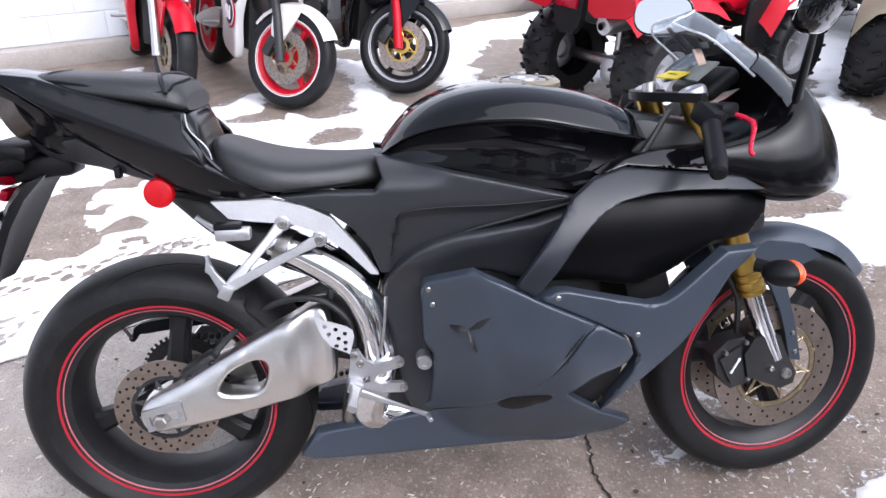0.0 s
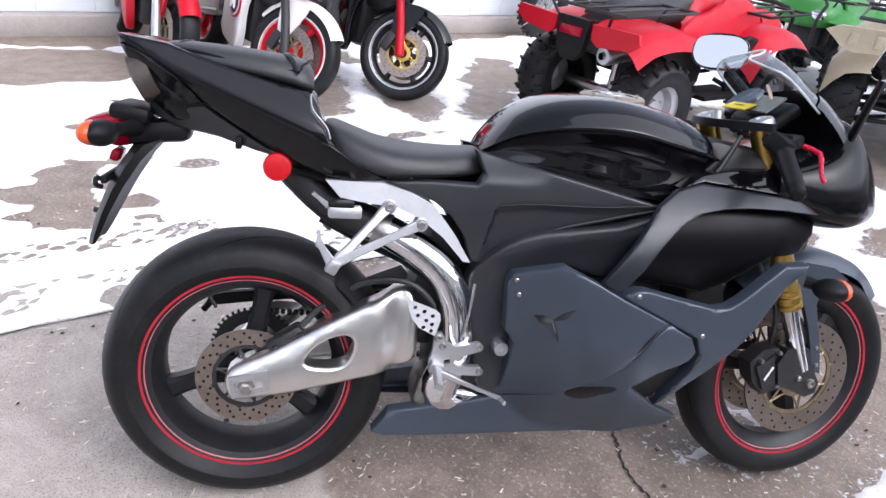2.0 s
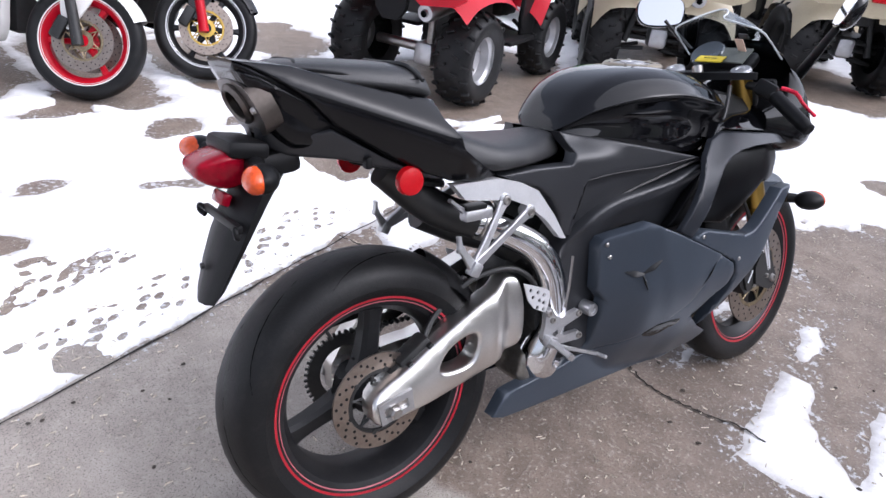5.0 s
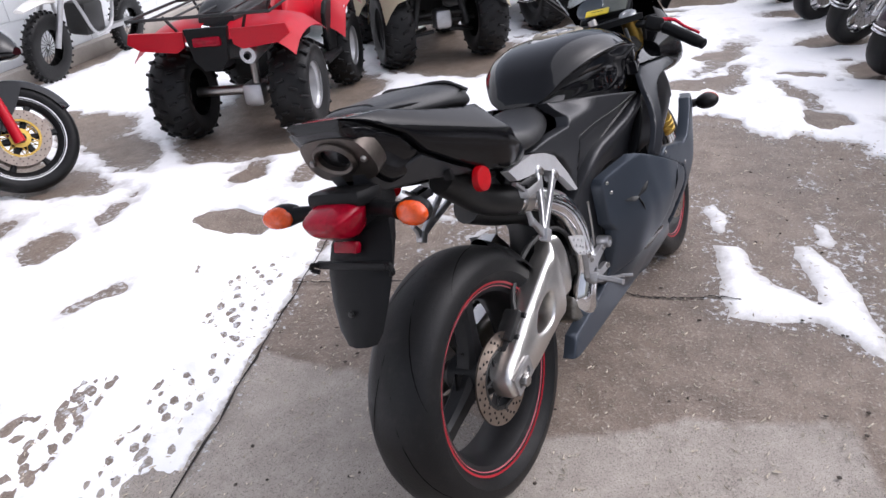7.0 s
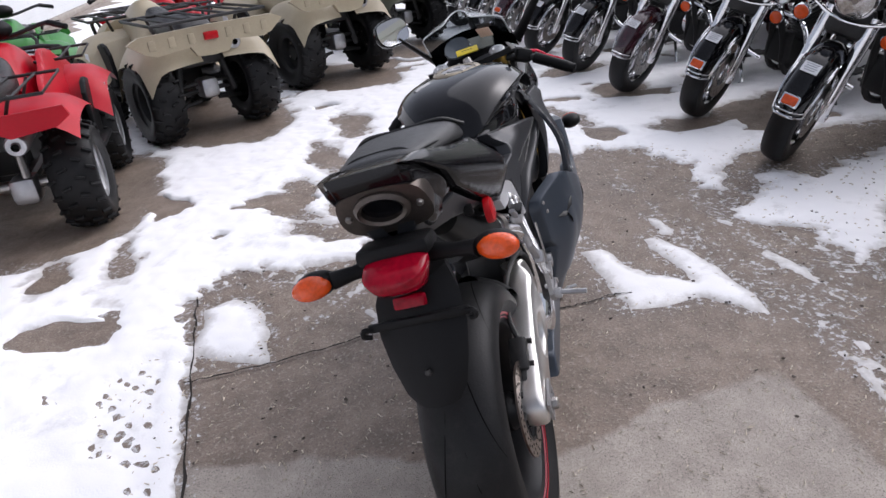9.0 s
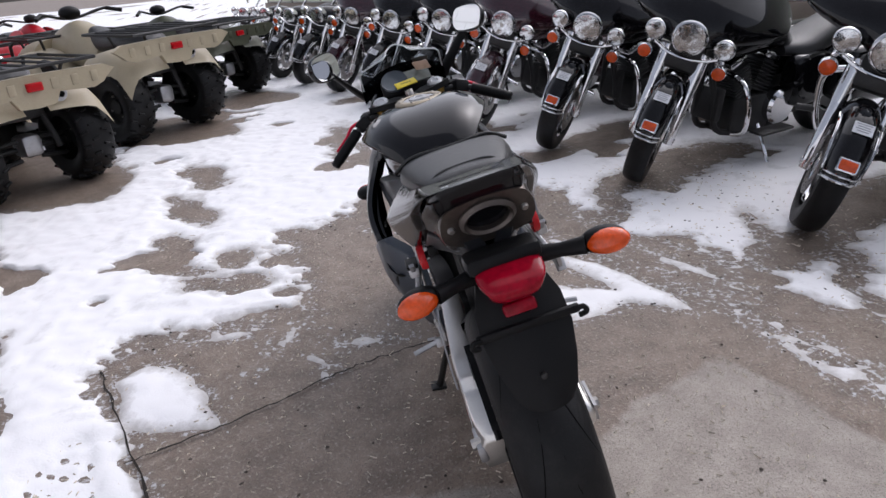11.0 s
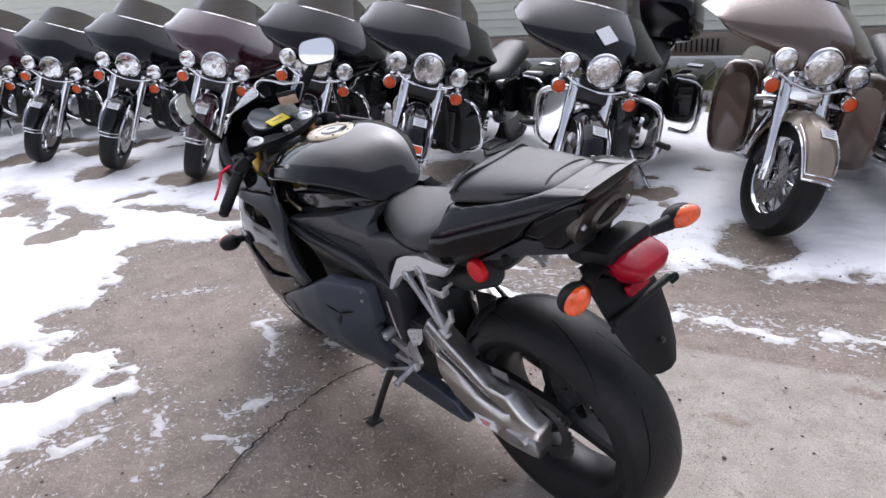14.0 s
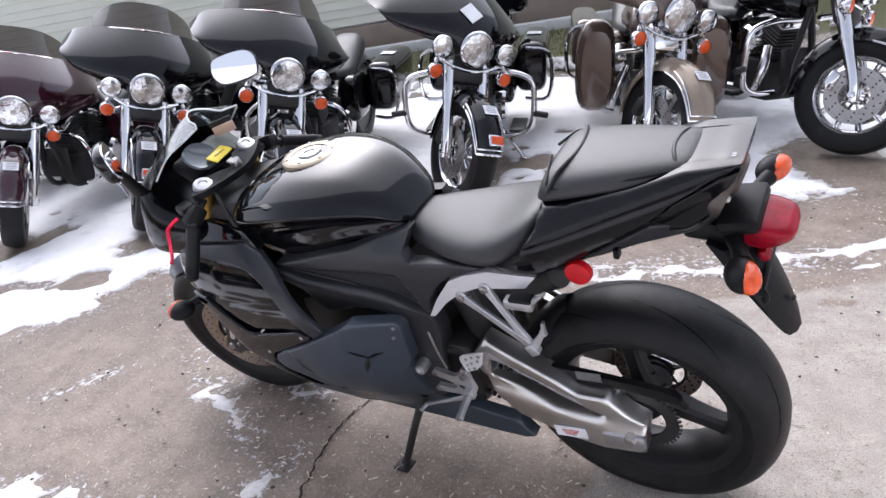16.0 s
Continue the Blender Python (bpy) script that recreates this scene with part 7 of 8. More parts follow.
        if lens is GLASS_LAMP and r > 0.07:
            bm = lathe(bmesh.new(), [(0, 0.014), (r * 0.16, 0.013), (r * 0.18, 0.006)], 20, m)
            add("lamp_pattern", bm, STEEL, bowl, "", True)
        return bowl

    lamp("headlight", (0.13, 0, 0.855), 0.094, 0.16, GLASS_LAMP)
    for s in (-1, 1):
        lamp("passing_lamp", (0.115, s * 0.195, 0.845), 0.057, 0.09, GLASS_LAMP)
        lamp("front_indicator", (0.12, s * 0.215, 0.715), 0.040, 0.06, ORANGE_LENS)
    bm = tube(bmesh.new(), [(0.09, -0.215, 0.76), (0.075, -0.19, 0.775), (0.085, -0.10, 0.745), (0.10, 0, 0.735), (0.085, 0.10, 0.745), (0.075, 0.19, 0.775), (0.09, 0.215, 0.76)], 0.014, 10, 5, flat=0.7)
    for s in (-1, 1):
        tube(bm, [(0.085, s * 0.19, 0.77), (0.095, s * 0.195, 0.80)], 0.010, 8, 1)
    add("lamp_bar", bm, CHROME, None, "chrome lamp bar", True)
    bm = box(bmesh.new(), (0.10, 0.20, 0.16), pose(0.04, 0, 0.72, 0, -24, 0), 0.03)
    add("fork_nacelle", bm, CHROME if lowers else DEEP_BLACK, None, "", True)
    # handlebar grips and mirrors
    bm = bmesh.new()
    for s in (-1, 1):
        tube(bm, [(-0.10, s * 0.10, 0.96), (-0.17, s * 0.26, 1.0), (-0.28, s * 0.38, 0.99), (-0.40, s * 0.41, 0.96)] if fairing else [(-0.08, s * 0.08, 0.96), (-0.10, s * 0.20, 1.16), (-0.16, s * 0.34, 1.24), (-0.32, s * 0.40, 1.20)], 0.014, 8)
    add("handlebar", bm, CHROME, None, "", True)
    if fairing:
        bm = bmesh.new()
        rows = []
        for i in range(15):
            v = i / 14
            row = []
            for j in range(31):
                u = (j - 15) / 15
                au = abs(u)
                zb = 0.795 + 0.05 * min(1, au / 0.3) ** 2 + 0.055 * max(0.0, au - 0.28) ** 1.2 + 1.1 * max(0, au - 0.80) ** 2
                zt = 1.150 - 0.13 * au ** 2 - 1.8 * max(0.0, au - 0.80) ** 2
                z = zb + (zt - zb) * v
                y = 0.47 * u * (1 - 0.10 * (v - 0.55) ** 2)
                x = 0.105 - 0.34 * au ** 1.9 - 0.29 * v ** 1.8 + 0.03 * math.sin(math.pi * v)
                row.append(bm.verts.new((x, y, z)))
            rows.append(row)
        for p, q in zip(rows, rows[1:]):
            for j in range(30):
                bm.faces.new((p[j], p[j + 1], q[j + 1], q[j]))
        top = [tuple(v.co) for v in rows[-1]][5:26]
        bmesh.ops.solidify(bm, geom=list(bm.faces), thickness=-0.012)
        fr = add("batwing_fairing", bm, paint, None, "glossy batwing fairing", True)
        bm = bmesh.new()
        rows = []
        for i in range(7):
            rows.append([bm.verts.new((x - 0.10 * i / 6 - 0.004, y * (0.98 - 0.06 * i / 6), z - 0.012 + 0.15 * i / 6 * (1 - 0.5 * (abs(j - 10) / 10) ** 3))) for j, (x, y, z) in enumerate(top)])
        for p, q in zip(rows, rows[1:]):
            for j in range(20):
                bm.faces.new((p[j], p[j + 1], q[j + 1], q[j]))
        bmesh.ops.solidify(bm, geom=list(bm.faces), thickness=-0.004)
        add("windshield", bm, TINTED, fr, "brown tinted windshield", True).visible_shadow = False
        bm = tube(bmesh.new(), [(x + 0.006, y * 0.95, z - 0.008) for x, y, z in top[::2]], 0.010, 8, 3, flat=0.6)
        add("shield_trim", bm, CHROME, fr, "", True)
        if shield_paper:
            add("price_sheet", box(bmesh.new(), (0.003, 0.10, 0.10), pose(0.004, -0.02, 1.025, 38, -49, 0), 0), WHITE_PAPER, fr, "white price sheet on the fairing", True)
    # body
    bm = loft(bmesh.new(), [(-0.22, 0.66, 0.80, 0.07, 0.05), (-0.32, 0.66, 0.87, 0.14, 0.11), (-0.50, 0.67, 0.89, 0.165, 0.13), (-0.68, 0.67, 0.85, 0.15, 0.11), (-0.82, 0.66, 0.76, 0.08, 0.06)], 20, 20, 2.4)
    add("fuel_tank", bm, paint, None, "glossy fuel tank")
    bm = loft(bmesh.new(), [(-0.74, 0.62, 0.70, 0.11, 0.08), (-0.90, 0.60, 0.71, 0.17, 0.14), (-1.10, 0.62, 0.77, 0.16, 0.13), (-1.34, 0.68, 0.84, 0.13, 0.11), (-1.48, 0.72, 0.80, 0.08, 0.06)], 18, 18, 3)
    add("saddle", bm, VINYL, None, "black leather saddle")
    bm = box(bmesh.new(), (0.34, 0.22, 0.24), pose(-0.52, 0, 0.30), 0.03)
    box(bm, (0.30, 0.20, 0.22), pose(-0.86, 0, 0.34), 0.03)
    add("crankcase", bm, DEEP_BLACK, None, "black engine cases")
    fin = None
    for d, x in ((-22, -0.42), (22, -0.62)):
        bm = bmesh.new()
        m = pose(x, 0, 0.52, 0, -d, 0)
        box(bm, (0.11, 0.13, 0.20), m, 0.01)
        cyl = add("cylinder", bm, DEEP_BLACK)
        for i in range(9):
            if fin is None:
                fin = part("cooling_fin", box(bmesh.new(), (0.15, 0.17, 0.010), None, 0.003, 1), DEEP_BLACK, cyl)
                o = fin
            else:
                o = new("cooling_fin", fin.data)
                o.parent = cyl
            o.matrix_basis = m @ pose(0, 0, -0.09 + 0.021 * i)
        add("rocker_cover", box(bmesh.new(), (0.14, 0.16, 0.05), m @ pose(0, 0, 0.125), 0.02), CHROME, cyl, "chrome rocker cover")
    bm = lathe(bmesh.new(), [(0, -0.19), (0.07, -0.19), (0.085, -0.17), (0.085, -0.12), (0, -0.10)], 28, at((-0.50, 0, 0.53)))
    add("air_cleaner", bm, CHROME)
    bm = lathe(bmesh.new(), [(0, 0.17), (0.10, 0.17), (0.115, 0.15), (0.115, 0.10), (0, 0.10)], 28, at((-0.72, 0, 0.33)))
    add("primary_cover", bm, CHROME)
    bm = tube(bmesh.new(), [(-0.36, -0.12, 0.50), (-0.32, -0.18, 0.36), (-0.42, -0.21, 0.22), (-0.80, -0.22, 0.20), (-1.25, -0.24, 0.22), (-1.75, -0.26, 0.26)], [0.026, 0.028, 0.03, 0.04, 0.048, 0.050], 14, 5)
    add("exhaust", bm, CHROME, None, "long chrome exhaust")
    for s in (-1, 1):
        add("floorboard", box(bmesh.new(), (0.28, 0.10, 0.018), pose(-0.52, s * 0.27, 0.25), 0.006), DEEP_BLACK)
        bm = loft(bmesh.new(), [(-0.98, 0.40, 0.66, 0.08, 0.08), (-1.05, 0.34, 0.69, 0.11, 0.10), (-1.45, 0.32, 0.70, 0.11, 0.10), (-1.66, 0.40, 0.69, 0.09, 0.09), (-1.70, 0.46, 0.66, 0.06, 0.06)], 14, 20, 4)
        bmesh.ops.translate(bm, vec=(0, s * 0.31, 0), verts=bm.verts)
        bag = add("saddlebag", bm, paint, None, "hard glossy saddlebag")
        if s > 0:
            add("bag_sticker", box(bmesh.new(), (0.10, 0.10, 0.003), pose(-1.3, s * 0.31, 0.7025)), WHITE_PAPER, bag)
        bm = tube(bmesh.new(), [(-0.94, s * 0.28, 0.32), (-0.92, s * 0.44, 0.34), (-0.92, s * 0.44, 0.62), (-0.94, s * 0.28, 0.66)], 0.013, 8, 4)
        add("bag_guard", bm, CHROME, None, "chrome saddlebag guard")
        if bars:
            bm = tube(bmesh.new(), [(-0.20, s * 0.06, 0.66), (-0.19, s * 0.22, 0.665), (-0.18, s * 0.365, 0.62), (-0.18, s * 0.39, 0.50), (-0.20, s * 0.37, 0.33), (-0.24, s * 0.26, 0.265), (-0.30, s * 0.10, 0.25)], 0.017, 12, 6)
            add("crash_bar", bm, CHROME, None, "chrome crash bar")
            add("highway_peg", rod(bmesh.new(), (-0.18, s * 0.39, 0.42), (-0.14, s * 0.47, 0.42), 0.018, 10), DEEP_BLACK)
        else:
            bm = tube(bmesh.new(), [(-0.20, s * 0.06, 0.62), (-0.19, s * 0.25, 0.60), (-0.18, s * 0.34, 0.50), (-0.20, s * 0.33, 0.32), (-0.26, s * 0.20, 0.25)], 0.014, 10, 6)
            add("engine_guard", bm, CHROME, None, "chrome engine guard")
        if lowers:
            bm = loft(bmesh.new(), [(-0.40, 0.28, 0.70, 0.09, 0.08), (-0.32, 0.26, 0.78, 0.115, 0.10), (-0.20, 0.27, 0.80, 0.12, 0.11), (-0.14, 0.34, 0.74, 0.09, 0.08)], 14, 20, 3)
            bmesh.ops.translate(bm, vec=(0, s * 0.32, 0), verts=bm.verts)
            add("leg_shield", bm, bags, None, "bronze leg shield")
    for s in (-1, 1):
        bm = loft(bmesh.new(), [(-0.74, 0.36, 0.60, 0.05, 0.05), (-0.80, 0.32, 0.64, 0.07, 0.06), (-1.02, 0.32, 0.64, 0.07, 0.06), (-1.10, 0.36, 0.60, 0.05, 0.05)], 10, 18, 4)
        bmesh.ops.translate(bm, vec=(0, s * 0.15, 0), verts=bm.verts)
        add("side_cover", bm, paint, None, "glossy side cover")
        add("down_tube", tube(bmesh.new(), [(-0.20, 0, 0.72), (-0.22, s * 0.06, 0.45), (-0.30, s * 0.08, 0.22), (-0.9, s * 0.08, 0.2)], 0.02, 8), DEEP_BLACK)
    add("oil_cooler", box(bmesh.new(), (0.05, 0.20, 0.20), pose(-0.24, 0, 0.40, 0, -6, 0), 0.01), DEEP_BLACK)
    if fairing:
        add("inner_fairing", box(bmesh.new(), (0.14, 0.52, 0.16), S @ pose(-0.25, 0, 0.96), 0.05), BLACK_PLASTIC)
    bm = lathe(bmesh.new(), arc_profile(0.305, 0.07, 0.035, 0.20, 0.055, 8), 48, at((-1.40, 0, 0.305)))
    rt = add("rear_tyre", bm, RUBBER)
    add("rear_rim", lathe(bmesh.new(), [(0.20, -0.05), (0.21, -0.05), (0.19, 0), (0.21, 0.05), (0.20, 0.05), (0.03, 0.04), (0.03, -0.04)], 40, at((-1.40, 0, 0.305)), True), DEEP_BLACK, rt)
    bm = bmesh.new()
    rows = []
    for i in range(15):
        a = radians(-8 + 150 * i / 14)
        rows.append([bm.verts.new((-1.40 - (0.36 - 0.06 * abs((j - 5) / 5) ** 3) * math.cos(a), 0.10 * (j - 5) / 5, 0.33 + (0.36 - 0.06 * abs((j - 5) / 5) ** 3) * math.sin(a))) for j in range(11)])
    for p, q in zip(rows, rows[1:]):
        for j in range(10):
            bm.faces.new((p[j], p[j + 1], q[j + 1], q[j]))
    bmesh.ops.solidify(bm, geom=list(bm.faces), thickness=-0.005)
    add("rear_fender", bm, paint)
    bm = tube(bmesh.new(), [(-0.55, 0.14, 0.24), (-0.52, 0.24, 0.12), (-0.50, 0.30, 0.045)], 0.012, 8, 3)
    box(bm, (0.05, 0.045, 0.010), pose(-0.50, 0.305, 0.040, -lean, 0, 0), 0.003)
    add("side_stand", bm, CHROME)
    if top_case:
        bm = loft(bmesh.new(), [(-1.30, 0.86, 1.10, 0.24, 0.20), (-1.38, 0.82, 1.16, 0.27, 0.23), (-1.66, 0.82, 1.15, 0.27, 0.22), (-1.74, 0.88, 1.08, 0.2, 0.16)], 12, 22, 4)
        add("top_case", bm, paint)
        add("case_rack", tube(bmesh.new(), [(-1.2, 0.1, 0.74), (-1.45, 0.1, 0.82), (-1.45, -0.1, 0.82), (-1.2, -0.1, 0.74)], 0.014, 8, 4), CHROME)
    return ob


def _shift(bm, v):
    bmesh.ops.translate(bm, vec=v, verts=bm.verts)
    return bm


HEAD = 108.0
cruiser(GLOSS_BLACK, "black touring cruiser with chrome crash bars and a price sheet", HEAD, (1.38, -1.965), bars=True, shield_paper=True, top_case=True)
second = cruiser(GLOSS_BLACK, "black touring cruiser with an orange fender lamp", HEAD, (2.35, -1.55))
cruiser(GLOSS_BLACK, "black touring cruiser with an orange fender lamp", HEAD, (3.22, -1.30))
cruiser(MAROON_PAINT, "dark maroon touring cruiser with a paper tag", HEAD, (4.02, -0.94), fender_lamp=False)
plain = cruiser(GLOSS_BLACK, "black touring cruiser with a paper tag on its fender", HEAD, (4.93, -0.63), fender_lamp=False)
m = plain.matrix_world.copy()
copy_thing(plain, Matrix.Translation((0.895, 0.345, 0)) @ m)
cruiser(MAROON_PAINT, "dark maroon touring cruiser with an orange fender lamp", HEAD, (6.74, 0.05))
cruiser(BRONZE_PAINT, "bronze touring cruiser with leg shields and a pale gold fender", HEAD + 4, (0.43, -2.42), steer=30, lowers=True, fender_lamp=False, fender_paint=PALE_GOLD_PAINT)
cruiser(GLOSS_BLACK, "black cruiser with a bright cast front wheel", HEAD + 24, (-0.40, -2.86), steer=36, wheel="cast", fender_lamp=False, paper=False, bars=True)

# ==== quads ====
def knobby(bm, R, half, rows=(-0.78, -0.3, 0.3, 0.78), count=20, lugs=True):
    """A fat tyre's body; with lugs, the tread blocks are joined to it."""
    lathe(bm, arc_profile(R - 0.014, half, 0.055, R * 0.50, half * 0.8, 10), 44)
    if lugs:
        for m, v in lug_places(R, half, rows, count):
            box(bm, (0.018, half * 0.42, 0.036), m)
    return bm


def lug_places(R, half, rows=(-0.78, -0.3, 0.3, 0.78), count=20):
    out = []
    for k, v in enumerate(rows):
        for i in range(count):
            a = 2 * math.pi * (i + 0.5 * (k % 2)) / count
            r = R - 0.016 - 0.055 * (1 - max(0.0, math.cos(math.asin(v))) ** 0.8)
            out.append((pose(r * math.cos(a), half * v, r * math.sin(a), 0, 90 - math.degrees(a), 0) @ pose(0, 0, 0, 0, 0, 18 if v > 0 else -18) @ pose(0, 0, 0, (-1 if v > 0 else 1) * 28 * abs(v), 0, 0), v))
    return out


def quad(m, body, label, rim=CAST_ALU, R=0.30, style="tan", lamp_label="red tail lamp", group="row of quads", loose=True):
    """A utility quad; x runs forward, the origin lies on the ground below the rear axle."""
    ob = thing("quad_bike", m, label, "quad bike", group)
    tyre_mesh = None
    for x, half, name in ((0, 0.125, "rear_wheel"), (1.19, 0.10, "front_wheel")):
        for s in (-1, 1):
            y = s * (0.385 if x == 0 else 0.40)
            ty = part(name, knobby(bmesh.new(), R, half, count=18, lugs=False), RUBBER, ob, "knobby black tyre")
            ty.matrix_basis = pose(x, y, R, 0, 0, 0 if s < 0 else 180)
            if not loose:
                bm = bmesh.new()
                for mm, v in lug_places(R, half, count=18):
                    box(bm, (0.018, half * 0.42, 0.036), mm)
                tagged(part("tread_lugs", bm, RUBBER, ty), kind="stuff")
            if loose:
                first = None
                for mm, v in lug_places(R, half, count=18):
                    if first is None:
                        first = part("tread_lug", box(bmesh.new(), (0.018, half * 0.42, 0.036), None, 0.004, 1), RUBBER, ty)
                        o = first
                    else:
                        o = new("tread_lug", first.data)
                        o.parent = ty
                    o.matrix_basis = mm
            bm = lathe(bmesh.new(), [(R * 0.52, -half * 0.82), (R * 0.54, -half * 0.84), (R * 0.53, -half * 0.70), (R * 0.44, -half * 0.55), (R * 0.40, -half * 0.15), (R * 0.20, -half * 0.10), (R * 0.18, -half * 0.35), (0, -half * 0.38)], 32)
            rm = part("rim", bm, rim, ty)
            bm = bmesh.new()
            for i in range(4):
                a = math.pi * i / 2 + 0.4
                rod(bm, (R * 0.28 * math.cos(a), -half * 0.10, R * 0.28 * math.sin(a)), (R * 0.28 * math.cos(a), -half * 0.26, R * 0.28 * math.sin(a)), 0.009, 8)
            o = part("lug_nut", bm, STEEL, ty)
    # frame, engine, axles
    bm = box(bmesh.new(), (0.62, 0.26, 0.34), pose(0.55, 0, 0.46), 0.05)
    box(bm, (0.5, 0.36, 0.06), pose(0.6, 0, 0.27), 0.02)
    box(bm, (0.3, 0.3, 0.2), pose(1.1, 0, 0.5), 0.04)
    box(bm, (0.34, 0.34, 0.16), pose(0.08, 0, 0.58), 0.04)
    part("engine", bm, DEEP_BLACK, ob)
    part("differential", box(bmesh.new(), (0.17, 0.14, 0.15), pose(-0.02, -0.02 if style == "tan" else -0.10, R + (0.02 if style == "tan" else -0.02)), 0.035), CAST_ALU, ob, "bare cast axle housing")
    if style == "red":
        part("rear_axle", rod(bmesh.new(), (0, -0.30, R), (0, 0.30, R), 0.032, 14), STEEL, ob)
        part("swing_leg", tube(bmesh.new(), [(0, -0.10, R), (0.3, -0.12, 0.33), (0.5, -0.1, 0.36)], 0.04, 10), DEEP_BLACK, ob)
        part("shock", tube(bmesh.new(), [(-0.06, -0.13, R + 0.05), (-0.04, -0.13, 0.62)], 0.026, 10, 2), STEEL, ob)
    else:
        for s in (-1, 1):
            for z0, z1 in ((R - 0.06, R - 0.09), (R + 0.07, R + 0.05)):
                part("suspension_arm", tube(bmesh.new(), [(0.10, s * 0.09, z0), (-0.02, s * 0.27, z1), (-0.08, s * 0.07, z0)], 0.015, 8, 4), DEEP_BLACK, ob)
            part("shock", tube(bmesh.new(), [(-0.06, s * 0.22, R - 0.03), (-0.03, s * 0.14, 0.64)], [0.028, 0.024], 10, 3), DEEP_BLACK, ob)
            part("drive_shaft", rod(bmesh.new(), (0, s * 0.05, R), (0, s * 0.30, R), 0.018, 10), DEEP_BLACK, ob)
    for s in (-1, 1):
        part("front_arm", tube(bmesh.new(), [(1.05, s * 0.1, 0.34), (1.19, s * 0.30, R - 0.04), (1.3, s * 0.1, 0.34)], 0.016, 8, 4), DEEP_BLACK, ob)
        part("foot_well", box(bmesh.new(), (0.42, 0.24, 0.03), pose(0.62, s * 0.36, 0.34), 0.01), BLACK_PLASTIC, ob)
        part("inner_guard", shell(bmesh.new(), [(0.72, 0.34), (0.98, 0.36), (1.0, 0.62), (0.85, 0.70), (0.70, 0.62)], lambda x, z: 0.42, s, 0.02, 0.01, 0.06, 2), BLACK_PLASTIC, ob)

    drop = 0.5 if style == "red" else 1.0

    def fender(name, x0, x1, y0, y1, flap, s):
        """A moulded fender arched over a wheel, with a turned-down flap."""
        bm = bmesh.new()
        rows = []
        for i in range(13):
            q = i / 12
            row = []
            for j in range(9):
                k = j / 8
                x = x0 + (x1 - x0) * q
                y = s * (y0 + (y1 - y0) * k)
                z = 0.70 + 0.06 * math.sin(math.pi * min(1, q * 1.05)) - 0.05 * k ** 2 - flap * drop * max(0, k - 0.7) ** 1.5 * 2.2
                if q < 0.18:
                    z -= (0.18 - q) * 0.75 * (1 if drop == 1.0 else 0.25)
                    x += (0.18 - q) * 0.25 * (x1 - x0) * 0.4
                if q > 0.82:
                    z -= (q - 0.82) * 1.3 * (0.35 + 0.65 * drop if name == "front_fender" or drop == 1.0 else 0.12)
                row.append(bm.verts.new((x, y, z)))
            rows.append(row)
        for a, b in zip(rows, rows[1:]):
            for j in range(8):
                bm.faces.new((a[j], a[j + 1], b[j + 1], b[j]))
        bmesh.ops.solidify(bm, geom=list(bm.faces), thickness=0.016)
        return part(name, bm, body, ob)

    for s in (-1, 1):
        fender("rear_fender", -0.34, 0.42, 0.08, 0.50, 0.35, s)
        fender("front_fender", 1.52, 0.80, 0.08, 0.52, 0.35, s)
        # rear flap panel under the rack
        if style == "red":
            bm = plate(bmesh.new(), [(0.14, 0.715), (0.47, 0.725), (0.49, 0.67), (0.42, 0.625), (0.20, 0.60), (0.15, 0.63)], -0.012, 0.012, 0.005, 0)
            o = part("rear_flap", bm, body, ob)
            o.matrix_basis = pose(-0.335, 0, 0.01, 0, 0, 90) if s > 0 else pose(-0.335, 0, 0.01, 0, 0, 90) @ Matrix.Diagonal((-1, 1, 1, 1))
    if style == "red":
        bm = plate(bmesh.new(), [(-0.13, 0.74), (0.13, 0.74), (0.10, 0.56), (0.05, 0.50), (-0.05, 0.50), (-0.10, 0.56)], -0.02, 0.02, 0.006)
        o = part("tail_panel", bm, BLACK_PLASTIC, ob)
        o.matrix_basis = pose(-0.34, 0, 0.0, 0, 0, 90)
        part("tail_lamp", box(bmesh.new(), (0.03, 0.17, 0.055), pose(-0.362, 0, 0.665, 0, 12, 0), 0.012), RED_LENS, ob, lamp_label)
        muff = (-0.26, -0.185, 0.555)
    else:
        bm = plate(bmesh.new(), [(-0.50, 0.80), (0.50, 0.80), (0.52, 0.72), (0.40, 0.66), (0.16, 0.68), (0.12, 0.61), (-0.12, 0.61), (-0.16, 0.68), (-0.40, 0.66), (-0.52, 0.72)], -0.02, 0.02, 0.008, 2)
        o = part("tail_panel", bm, body, ob)
        o.matrix_basis = pose(-0.345, 0, 0.0, 0, 0, 90)
        for i in range(7):
            if i != 3:
                part("panel_rib", box(bmesh.new(), (0.012, 0.05, 0.07), pose(-0.366, -0.42 + 0.14 * i, 0.735), 0.006), body, ob)
        part("tail_lamp", box(bmesh.new(), (0.03, 0.105, 0.055), pose(-0.372, 0, 0.735), 0.008), RED_REFLECTOR, ob, lamp_label)
        muff = (-0.30, -0.19, 0.655)
    bm = lathe(bmesh.new(), [(0.020, -0.02), (0.024, 0.0), (0.048, 0.0), (0.055, 0.01), (0.058, 0.03), (0.058, 0.40), (0.03, 0.45), (0, 0.45)], 28, pose(muff[0], muff[1], muff[2], 6, 0, -90))
    mu = part("muffler", bm, CAST_ALU, ob, "bare metal muffler")
    part("muffler_bore", lathe(bmesh.new(), [(0, 0.008), (0.021, 0.008), (0.021, -0.019)], 16, pose(muff[0], muff[1], muff[2], 6, 0, -90)), SOOT_SHADE, mu)
    # racks
    low = -0.045 if style == "red" else 0.0
